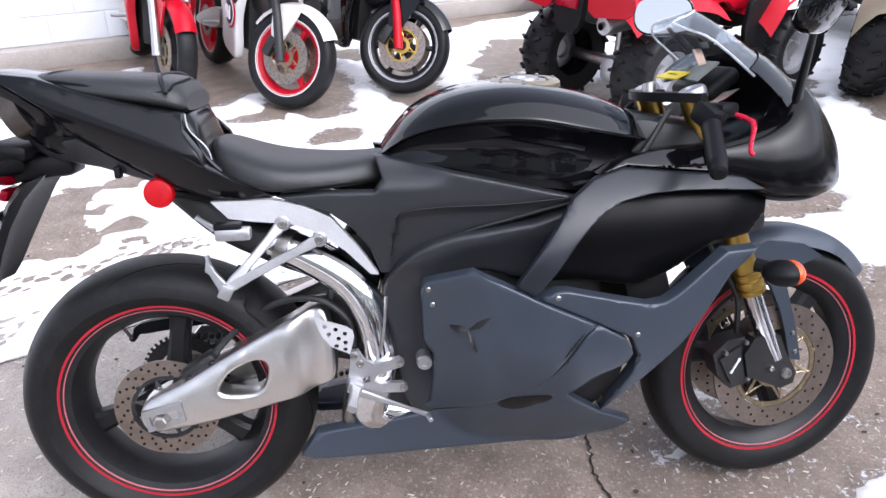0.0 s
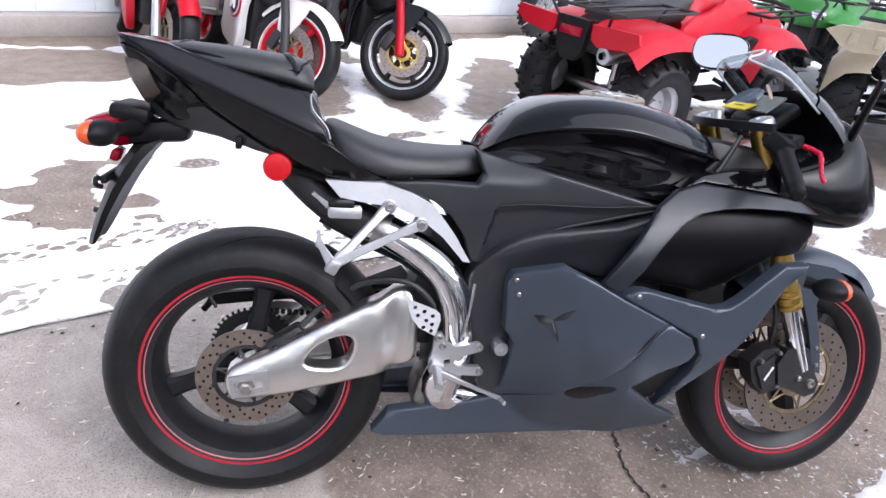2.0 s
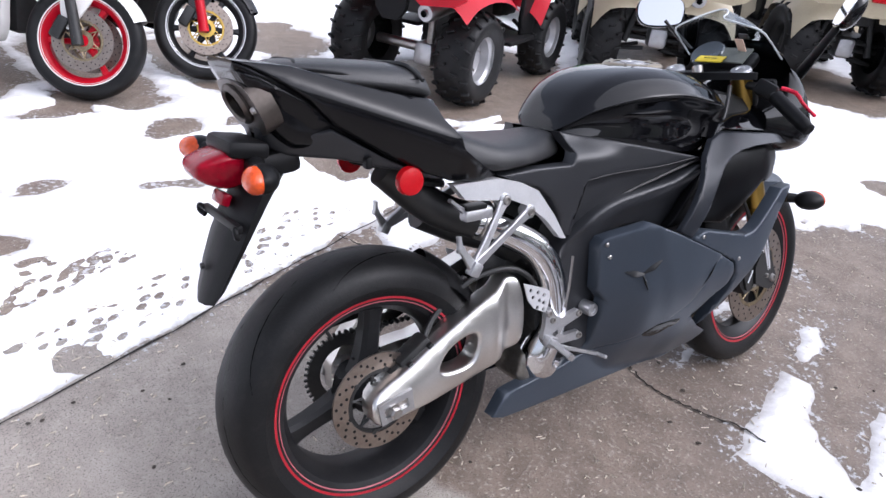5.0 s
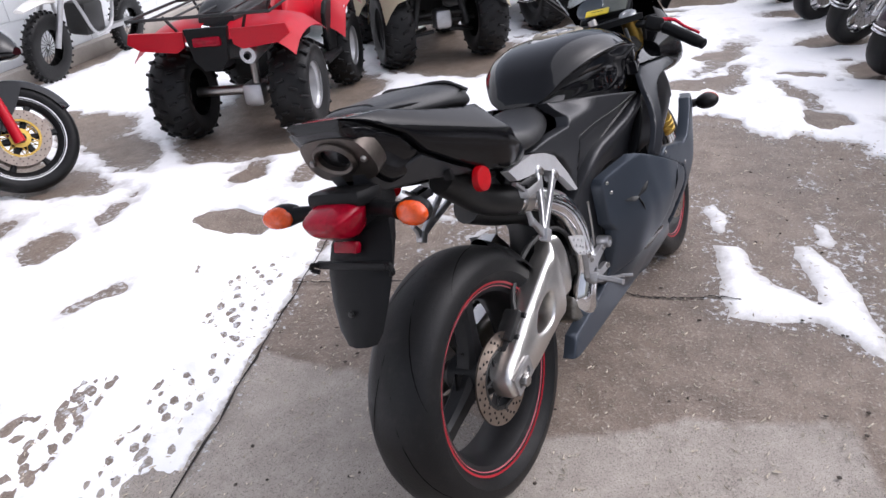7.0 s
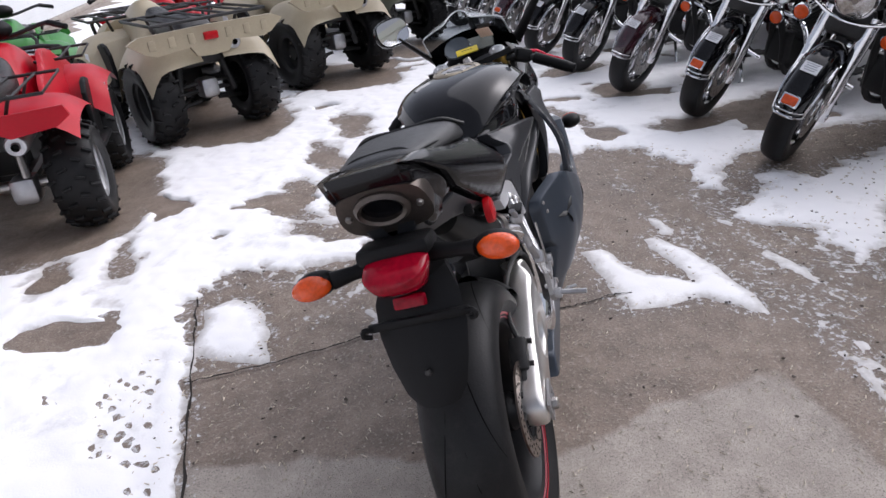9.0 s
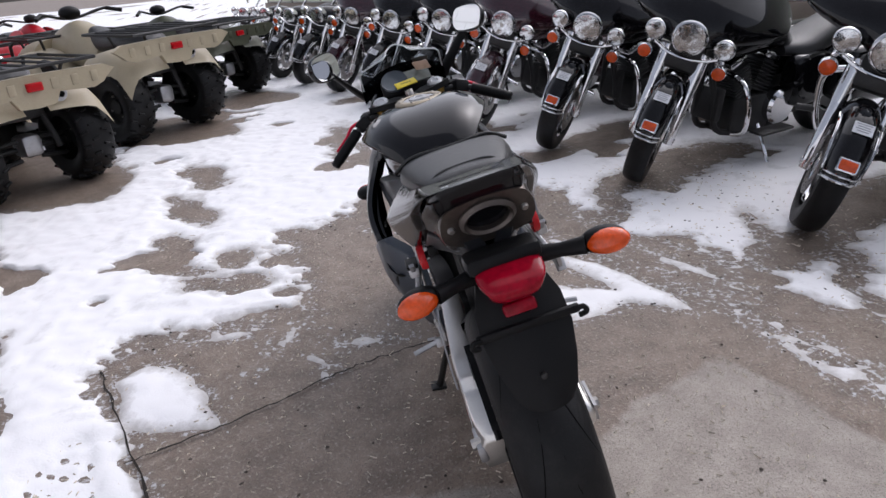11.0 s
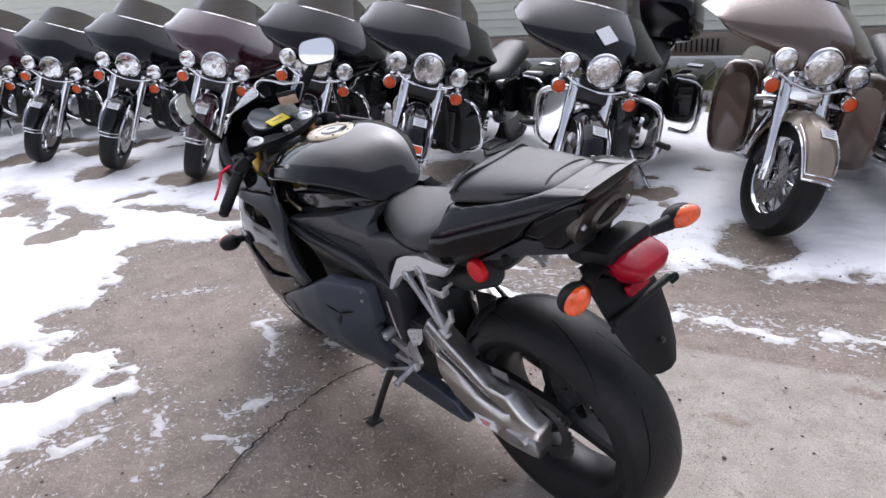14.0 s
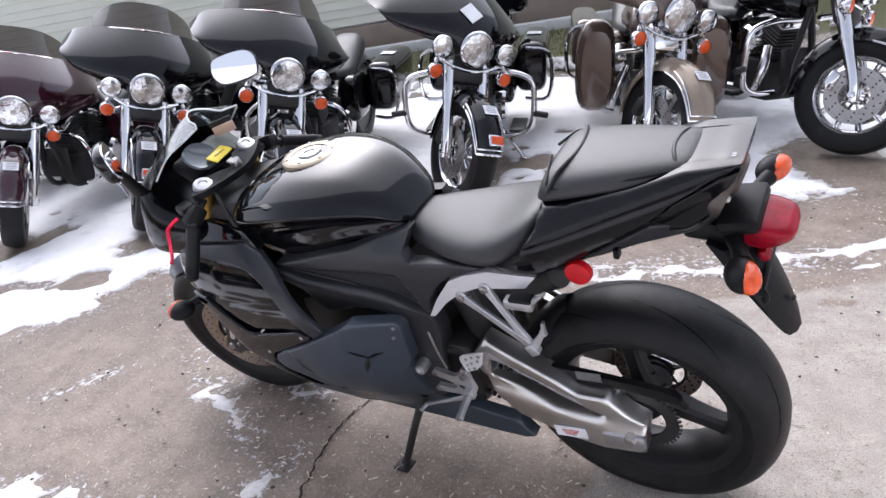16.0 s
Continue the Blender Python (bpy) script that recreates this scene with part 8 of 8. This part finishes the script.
    rr = 0.009 if style == "red" else 0.012
    for x0, x1, name in ((-0.42, 0.22, "rear_rack"), (0.98, 1.50, "front_rack")):
        bm = tube(bmesh.new(), [(x0, -0.42, 0.86 + low), (x0, 0.42, 0.86 + low), (x1, 0.40, 0.88 + low), (x1, -0.40, 0.88 + low)], rr, 8, 1, True)
        for y in (-0.28, -0.14, 0, 0.14, 0.28):
            tube(bm, [(x0, y, 0.862 + low), (x1, y, 0.882 + low)], rr * 0.8, 8, 1)
        for y in (-0.25, 0.25):
            tube(bm, [(x0 + 0.1, y, 0.86 + low), (x0 + 0.14, y * 0.8, 0.72)], rr, 8, 1)
            tube(bm, [(x1 - 0.08, y, 0.88 + low), (x1 - 0.1, y * 0.8, 0.72)], rr, 8, 1)
        part(name, bm, DEEP_BLACK, ob, "black tubular rack")
    bm = loft(bmesh.new(), [(-0.16, 0.72, 0.80, 0.12, 0.10), (-0.05, 0.70, 0.86, 0.16, 0.13), (0.22, 0.70, 0.86, 0.17, 0.14), (0.45, 0.70, 0.87, 0.14, 0.11), (0.60, 0.72, 0.92, 0.11, 0.08), (0.66, 0.74, 0.90, 0.08, 0.06)], 20, 20, 3)
    part("seat", bm, VINYL, ob, "black vinyl seat")
    bm = loft(bmesh.new(), [(0.50, 0.55, 0.78, 0.20, 0.10), (0.62, 0.56, 0.90, 0.22, 0.11), (0.80, 0.58, 0.97, 0.21, 0.11), (0.95, 0.62, 0.96, 0.18, 0.10), (1.12, 0.66, 0.90, 0.15, 0.09), (1.2, 0.70, 0.84, 0.1, 0.06)], 20, 22, 2.6)
    part("tank_cover", bm, body, ob)
    if style == "red":
        for s in (-1, 1):
            bm = shell(bmesh.new(), [(0.30, 0.70), (0.42, 0.78), (0.60, 0.82), (0.80, 0.90), (1.02, 0.88), (1.14, 0.78), (1.10, 0.66), (0.96, 0.60), (0.74, 0.56), (0.62, 0.62), (0.46, 0.60)], lambda x, z: 0.30 - 0.30 * max(0.0, z - 0.66), s, 0.02, 0.010, 0.05, 3)
            part("side_cover", bm, body, ob, "red plastic side cover")
    bm = loft(bmesh.new(), [(1.20, 0.62, 0.84, 0.30, 0.22), (1.42, 0.58, 0.82, 0.30, 0.24), (1.52, 0.60, 0.76, 0.24, 0.2), (1.56, 0.64, 0.7, 0.15, 0.12)], 12, 20, 3)
    part("front_cowl", bm, body, ob)
    for s in (-1, 1):
        part("headlight", egg(bmesh.new(), (0.04, 0.07, 0.045), pose(1.53, s * 0.16, 0.70)), GLASS_LAMP, ob)
        bm = box(bmesh.new(), (0.09, 0.003, 0.06), pose(0.98, s * 0.505, 0.60, 0, 0, 0))
        part("side_sticker", bm, WHITE_PAPER, ob, "white sticker")
    bm = tube(bmesh.new(), [(0.78, -0.40, 1.02), (0.86, -0.30, 1.05), (0.92, -0.08, 1.0), (0.92, 0.08, 1.0), (0.86, 0.30, 1.05), (0.78, 0.40, 1.02)], 0.013, 8, 4)
    bar = part("handlebar", bm, DEEP_BLACK, ob)
    for s in (-1, 1):
        part("grip", rod(bmesh.new(), (0.85, s * 0.31, 1.05), (0.77, s * 0.42, 1.015), 0.018, 12), BLACK_PLASTIC, bar)
    part("instrument_pod", egg(bmesh.new(), (0.09, 0.09, 0.06), pose(0.93, 0, 1.04)), BLACK_PLASTIC, ob)
    bm = tube(bmesh.new(), [(1.62, -0.20, 0.40), (1.66, -0.20, 0.66), (1.58, -0.20, 0.84), (1.58, 0.20, 0.84), (1.66, 0.20, 0.66), (1.62, 0.20, 0.40)], 0.016, 8, 3)
    part("bull_bar", bm, DEEP_BLACK, ob)
    return ob


quad(pose(1.985, 2.815, 0, 0, 0, 25.5), RED_PAINT, "red utility quad with black racks and knobby tyres", style="red", R=0.295)
tan = quad(pose(4.07, 2.60, 0, 0, 0, 48) @ Matrix.Scale(1.05, 4), TAN_PLASTIC, "tan utility quad with a red tail lamp", rim=DEEP_BLACK, R=0.315)
copy_thing(tan, pose(5.78, 1.99, 0, 0, 0, 50) @ Matrix.Scale(1.05, 4))
quad(pose(7.50, 1.58, 0, 0, 0, 50), OLIVE_PLASTIC, "dark olive utility quad with a red tail lamp", rim=DEEP_BLACK, R=0.315, loose=False)
back_red = quad(pose(7.2, 4.7, 0, 0, 0, 222), RED_PAINT, "red utility quad parked behind the front row", style="red", group="second row of quads", loose=False)
copy_thing(back_red, pose(8.9, 5.0, 0, 0, 0, 224))
copy_thing(back_red, pose(10.9, 5.1, 0, 0, 0, 222))
# stand-in: the quad model fills the place of a green sport bike
quad(pose(5.75, 5.35, 0, 0, 0, 214), GREEN_PLASTIC, "quad shape standing in for a green sport bike close to the wall", style="red", group="second row of quads", loose=False)

# ==== the other sport bikes by the wall ====
def parked_sport(m, label, nose_paint, side_paint, fender_paint, wheel_stripe, rim_mat, fork_mat, disc_mat, steer, roundel=False, group="sport bikes by the wall"):
    """A parked sport bike; x runs forward, the origin lies at the front tyre's contact."""
    ob = thing("sport_bike", m, label, "motorcycle", group)
    stem, axis = Vector((-0.22, 0, 0.80)), Vector((-0.38, 0, 0.92)).normalized()
    S = Matrix.Translation(stem) @ Matrix.Rotation(radians(steer), 4, axis) @ Matrix.Translation(-stem)
    w = sport_wheel(ob, "front_wheel", (0, 0, 0), 0.299, 0.060, 0.040, 3 if steer < 35 else 6, 20, (0.155, 0.066), wheel_stripe, rim_mat, two_discs=True, spoke_w=0.014, disc_mat=disc_mat, tread=False)
    w.matrix_basis = S @ Matrix.Translation((0, 0, 0.299))
    for s in (-1, 1):
        bm = tube(bmesh.new(), [(-0.005, s * 0.105, 0.27), (-0.08, s * 0.105, 0.50), (-0.20, s * 0.105, 0.80)], [0.030, 0.026, 0.026], 14, 3)
        bmesh.ops.transform(bm, matrix=S, verts=bm.verts)
        part("fork_leg", bm, fork_mat, ob)
        bm = box(bmesh.new(), (0.06, 0.045, 0.12), pose(-0.115, s * 0.08, 0.34, 0, 20, 0), 0.012)
        bmesh.ops.transform(bm, matrix=S, verts=bm.verts)
        part("caliper", bm, DEEP_BLACK, ob)
    bm = bmesh.new()
    rows = []
    for i in range(20):
        a = radians(32 + 118 * i / 19)
        rows.append([bm.verts.new(((0.330 - 0.05 * abs((j - 6) / 6) ** 2.5) * math.cos(a), 0.068 * (j - 6) / 6, 0.299 + (0.330 - 0.05 * abs((j - 6) / 6) ** 2.5) * math.sin(a))) for j in range(13)])
    for a, b in zip(rows, rows[1:]):
        for j in range(12):
            bm.faces.new((a[j], a[j + 1], b[j + 1], b[j]))
    bmesh.ops.solidify(bm, geom=list(bm.faces), thickness=-0.005)
    bm2 = bmesh.new()
    for s in (-1, 1):
        plate(bm2, [(-0.12, 0.58), (0.04, 0.60), (0.02, 0.50), (-0.03, 0.40), (-0.06, 0.34), (-0.10, 0.36), (-0.13, 0.48)], s * 0.07, s * 0.085, 0.004, 3)
    merge(bm, bm2)
    bmesh.ops.transform(bm, matrix=S, verts=bm.verts)
    part("front_fender", bm, fender_paint, ob)
    bm = loft(bmesh.new(), [(-0.46, 0.76, 0.90, 0.17, 0.14), (-0.30, 0.74, 0.98, 0.205, 0.14), (-0.14, 0.72, 0.96, 0.20, 0.115), (0.0, 0.715, 0.905, 0.165, 0.08), (0.08, 0.725, 0.85, 0.115, 0.05), (0.125, 0.745, 0.79, 0.045, 0.02)], 26, 30, 2.2)
    nose_o = part("nose_cowl", bm, nose_paint, ob, "glossy nose cowl")
    for s in (-1, 1):
        bm = egg(bmesh.new(), (0.115, 0.040, 0.046), pose(-0.005, s * 0.098, 0.815, s * -18, 26, s * -38))
        part("headlight", bm, GLASS_LAMP, nose_o, "clear twin headlight")
        bm = egg(bmesh.new(), (0.06, 0.03, 0.03), pose(0.055, s * 0.035, 0.765, 0, 20, s * -20))
        part("nose_intake", bm, SOOT_SHADE, nose_o)
        bm = shell(bmesh.new(), [(-0.24, 0.74), (-0.13, 0.82), (-0.30, 0.88), (-0.60, 0.80), (-0.76, 0.64), (-0.74, 0.44), (-0.82, 0.26), (-0.52, 0.20), (-0.42, 0.28), (-0.38, 0.44), (-0.30, 0.60)], lambda x, z: 0.215 - 0.10 * max(0, 0.5 - z) - 0.12 * max(0, -0.45 - x), s, 0.03, 0.02, 0.04, 3)
        pn = part("side_fairing", bm, side_paint, ob, "glossy side fairing")
        bm = shell(bmesh.new(), [(-0.26, 0.66), (-0.32, 0.72), (-0.56, 0.64), (-0.58, 0.58), (-0.36, 0.56)], lambda x, z: 0.219 - 0.10 * max(0, 0.5 - z) - 0.12 * max(0, -0.45 - x), s, 0.01, 0.006, 0.04, 2)
        part("fairing_duct", bm, DEEP_BLACK, pn)
        if roundel:
            for r, mat_, d in ((0.098, RED_PAINT, 0.222), (0.086, WHITE_PAINT, 0.224), (0.074, surface("navy_print", (0.01, 0.012, 0.05), 0.4), 0.226)):
                ring = [(-0.46 + r * math.cos(2 * math.pi * k / 24), 0.50 + r * math.sin(2 * math.pi * k / 24)) for k in range(24)]
                part("roundel", shell(bmesh.new(), ring, lambda x, z, d=d: d - 0.12 * max(0, -0.45 - x), s, 0.006, 0.002, 0.04, 0), mat_, pn)
            bm = bmesh.new()
            for p, q in (((-0.49, 0.46), (-0.49, 0.54)), ((-0.49, 0.54), (-0.43, 0.46)), ((-0.43, 0.46), (-0.43, 0.54))):
                tube(bm, [(p[0], s * 0.227, p[1]), (q[0], s * 0.228, q[1])], 0.007, 6, 1)
            part("roundel_mark", bm, WHITE_PAINT, pn)
        bm = tube(bmesh.new(), [(-0.18, s * 0.15, 0.95), (-0.20, s * 0.24, 1.0), (-0.22, s * 0.30, 1.02)], 0.010, 8, 3)
        stem_o = part("mirror_stem", bm, BLACK_PLASTIC, ob)
        part("mirror_shell", egg(bmesh.new(), (0.03, 0.07, 0.04), pose(-0.22, s * 0.34, 1.03)), BLACK_PLASTIC, stem_o)
        bm = tube(bmesh.new(), [(-0.28, s * 0.10, 0.92), (-0.30, s * 0.22, 0.91), (-0.36, s * 0.34, 0.88)], [0.012, 0.012, 0.017], 10, 3)
        part("clip_on", bm, DEEP_BLACK, ob)
        part("foot_peg", rod(bmesh.new(), (-0.98, s * 0.13, 0.36), (-0.98, s * 0.24, 0.36), 0.013, 10), CAST_ALU, ob)
    bm = loft(bmesh.new(), [(-0.36, 0.74, 0.88, 0.11, 0.09), (-0.50, 0.74, 0.96, 0.17, 0.13), (-0.70, 0.74, 0.95, 0.16, 0.12), (-0.86, 0.76, 0.86, 0.09, 0.07)], 16, 22, 2.6)
    part("fuel_tank", bm, side_paint if not roundel else RED_PAINT, ob)
    bm = loft(bmesh.new(), [(-0.84, 0.74, 0.83, 0.09, 0.07), (-1.0, 0.74, 0.83, 0.14, 0.12), (-1.14, 0.76, 0.88, 0.12, 0.10), (-1.2, 0.8, 0.9, 0.1, 0.08)], 12, 18, 3)
    part("seat", bm, VINYL, ob)
    bm = loft(bmesh.new(), [(-1.02, 0.72, 0.82, 0.11, 0.12), (-1.25, 0.80, 0.94, 0.10, 0.12), (-1.45, 0.88, 0.98, 0.09, 0.10), (-1.58, 0.94, 1.0, 0.05, 0.06)], 14, 20, 3)
    part("tail_cowl", bm, nose_paint, ob)
    bm = box(bmesh.new(), (0.48, 0.26, 0.44), pose(-0.62, 0, 0.48), 0.05)
    box(bm, (0.3, 0.2, 0.2), pose(-0.3, 0, 0.62), 0.04)
    part("engine", bm, DEEP_BLACK, ob)
    bm = plate(bmesh.new(), [(-1.42, 0.35), (-1.0, 0.46), (-0.92, 0.40), (-1.0, 0.32), (-1.42, 0.29)], 0.09, 0.13, 0.006, 3)
    plate(bm, [(-1.42, 0.35), (-1.0, 0.46), (-0.92, 0.40), (-1.0, 0.32), (-1.42, 0.29)], -0.13, -0.09, 0.006, 3)
    part("swingarm", bm, ALU if side_paint is not GLOSS_BLACK else DEEP_BLACK, ob)
    rw = sport_wheel(ob, "rear_wheel", (-1.38, 0, 0.312), 0.312, 0.085, 0.06, 5, 0, (0.11, 0.08), wheel_stripe, rim_mat, spoke_w=0.016, tread=False)
    bm = loft(bmesh.new(), [(-0.30, 0.98, 1.0, 0.12, 0.11), (-0.24, 0.95, 1.06, 0.13, 0.10), (-0.12, 0.93, 1.02, 0.11, 0.08), (-0.04, 0.90, 0.95, 0.05, 0.04)], 12, 16, 2.5)
    part("screen", bm, SCREEN, ob).visible_shadow = False
    return ob


parked_sport(pose(0.77, 3.34, 0, -8, 0, -62), "black sport bike with red fork legs and gold discs", GLOSS_BLACK, GLOSS_BLACK, GLOSS_BLACK, surface("silver_rim_tape", (0.6, 0.6, 0.6), 0.3, metal=0.8), RIM_BLACK, RED_PAINT, DISC_GOLD, 42)
parked_sport(pose(0.06, 3.12, 0, -8, 0, -64), "white and red sport bike with a roundel and red wheel", RED_PAINT, WHITE_PAINT, WHITE_PAINT, WHITE_PAINT, RED_PAINT, DEEP_BLACK, DISC, 34, True)
parked_sport(pose(-0.68, 3.42, 0, -8, 0, -68), "red and black sport bike with twin headlights", RED_PAINT, RED_PAINT, RED_PAINT, None, RIM_BLACK, CAST_ALU, DISC, 6)


def trail_bike(m, label):
    """A pale dual-sport bike standing behind the red quad."""
    ob = thing("trail_bike", m, label, "motorcycle")
    for x, R in ((0, 0.33), (-1.42, 0.31)):
        ty = part("wheel", knobby(bmesh.new(), R, 0.055, (-0.6, 0.0, 0.6), 30), RUBBER, ob)
        ty.matrix_basis = pose(x, 0, R)
        bm = lathe(bmesh.new(), [(R * 0.80, -0.03), (R * 0.84, -0.03), (R * 0.80, 0), (R * 0.84, 0.03), (R * 0.80, 0.03), (R * 0.77, 0)], 36, None, True)
        for i in range(16):
            a = 2 * math.pi * i / 16
            tube(bm, [(0.02 * math.cos(a + 0.6), 0, 0.02 * math.sin(a + 0.6)), (R * 0.79 * math.cos(a), 0, R * 0.79 * math.sin(a))], 0.003, 5, 1)
        part("rim", bm, DEEP_BLACK, ty)
    for s in (-1, 1):
        part("fork_leg", tube(bmesh.new(), [(0.0, s * 0.10, 0.33), (-0.28, s * 0.10, 0.98)], 0.026, 12, 1), CAST_ALU, ob)
        bm = shell(bmesh.new(), [(-0.10, 0.92), (-0.34, 1.0), (-0.70, 0.94), (-0.74, 0.86), (-0.50, 0.76), (-0.24, 0.80)], lambda x, z: 0.15 + 0.05 * max(0, x + 0.5), s, 0.02, 0.012, 0.05, 3)
        part("tank_shroud", bm, surface("silver_body_paint", (0.55, 0.54, 0.50), 0.3, metal=0.3), ob)
        part("indicator", egg(bmesh.new(), (0.02, 0.05, 0.022), pose(-0.08, s * 0.22, 0.92)), ORANGE_LENS, ob)
        part("frame_tube", tube(bmesh.new(), [(-0.30, s * 0.05, 0.92), (-0.40, s * 0.14, 0.60), (-0.60, s * 0.14, 0.36), (-0.90, s * 0.13, 0.42), (-1.0, s * 0.12, 0.78)], 0.017, 8), CAST_ALU, ob)
        part("rear_rail", tube(bmesh.new(), [(-0.90, s * 0.12, 0.62), (-1.3, s * 0.12, 0.84), (-1.6, s * 0.1, 0.90)], 0.014, 8, 3), WHITE_PAINT, ob)
    bm = loft(bmesh.new(), [(-0.28, 0.78, 0.96, 0.10, 0.08), (-0.45, 0.76, 1.0, 0.14, 0.11), (-0.70, 0.76, 0.93, 0.12, 0.09)], 12, 18, 2.6)
    part("fuel_tank", bm, surface("pale_tank_paint", (0.6, 0.59, 0.55), 0.3, metal=0.3), ob)
    bm = loft(bmesh.new(), [(-0.64, 0.80, 0.88, 0.09, 0.07), (-0.95, 0.80, 0.86, 0.11, 0.09), (-1.35, 0.84, 0.91, 0.09, 0.07)], 12, 16, 3)
    part("seat", bm, VINYL, ob)
    bm = loft(bmesh.new(), [(-1.30, 0.84, 0.88, 0.09, 0.08), (-1.55, 0.88, 0.93, 0.08, 0.07), (-1.72, 0.90, 0.92, 0.05, 0.04)], 10, 14, 3)
    part("rear_fender", bm, WHITE_PAINT, ob)
    bm = loft(bmesh.new(), [(-0.16, 0.70, 0.74, 0.06, 0.05), (0.05, 0.72, 0.76, 0.08, 0.07), (0.30, 0.68, 0.71, 0.05, 0.04)], 10, 14, 3)
    part("front_fender", bm, WHITE_PAINT, ob)
    part("engine", box(bmesh.new(), (0.34, 0.24, 0.32), pose(-0.66, 0, 0.50), 0.05), DEEP_BLACK, ob)
    part("swingarm", box(bmesh.new(), (0.56, 0.20, 0.05), pose(-1.14, 0, 0.35), 0.015), CAST_ALU, ob)
    part("headlight", egg(bmesh.new(), (0.06, 0.08, 0.09), pose(-0.08, 0, 0.94)), GLASS_LAMP, ob)
    part("handlebar", tube(bmesh.new(), [(-0.42, -0.40, 1.12), (-0.34, -0.15, 1.08), (-0.34, 0.15, 1.08), (-0.42, 0.40, 1.12)], 0.012, 8, 4), DEEP_BLACK, ob)
    return ob


trail_bike(pose(2.62, 6.05, 0, -8, 0, 204), "pale silver trail bike standing beyond the red quad")
# plainer cruisers at the far end of the row
far = cruiser(GLOSS_BLACK, "black cruiser without a fairing, high chrome bars", HEAD, (7.62, 0.42), fairing=False, fender_lamp=False, paper=True, group="far cruisers")
for i in range(1, 4):
    copy_thing(far, Matrix.Translation((0.86 * i, 0.36 * i, 0)) @ far.matrix_world)

# ==== pieces of the walls ====
bm = bmesh.new()
box(bm, (0.392, 0.04, 0.192), None, 0.004, 1)
block = part("block", bm, WALL_PAINT, wall)
block.matrix_basis = pose(-5.8, 0.0, 0.255)
for row in range(13):
    for k in range(23):
        if row == 0 and k == 0:
            continue
        o = new("block", block.data)
        o.parent = wall
        o.matrix_basis = pose(-5.8 + 0.4 * k + 0.2 * (row % 2), random.uniform(-0.002, 0.002), 0.255 + 0.2 * row)
bm = bmesh.new()
for row in range(16):
    for k in range(-20, 92):
        if 0 <= k < 23 and row < 13:
            continue
        box(bm, (0.392, 0.04, 0.192), pose(-5.8 + 0.4 * k + 0.2 * (row % 2), 0, 0.255 + 0.2 * row))
rest = part("far_blocks", bm, WALL_PAINT, wall)
tagged(rest, kind="stuff")
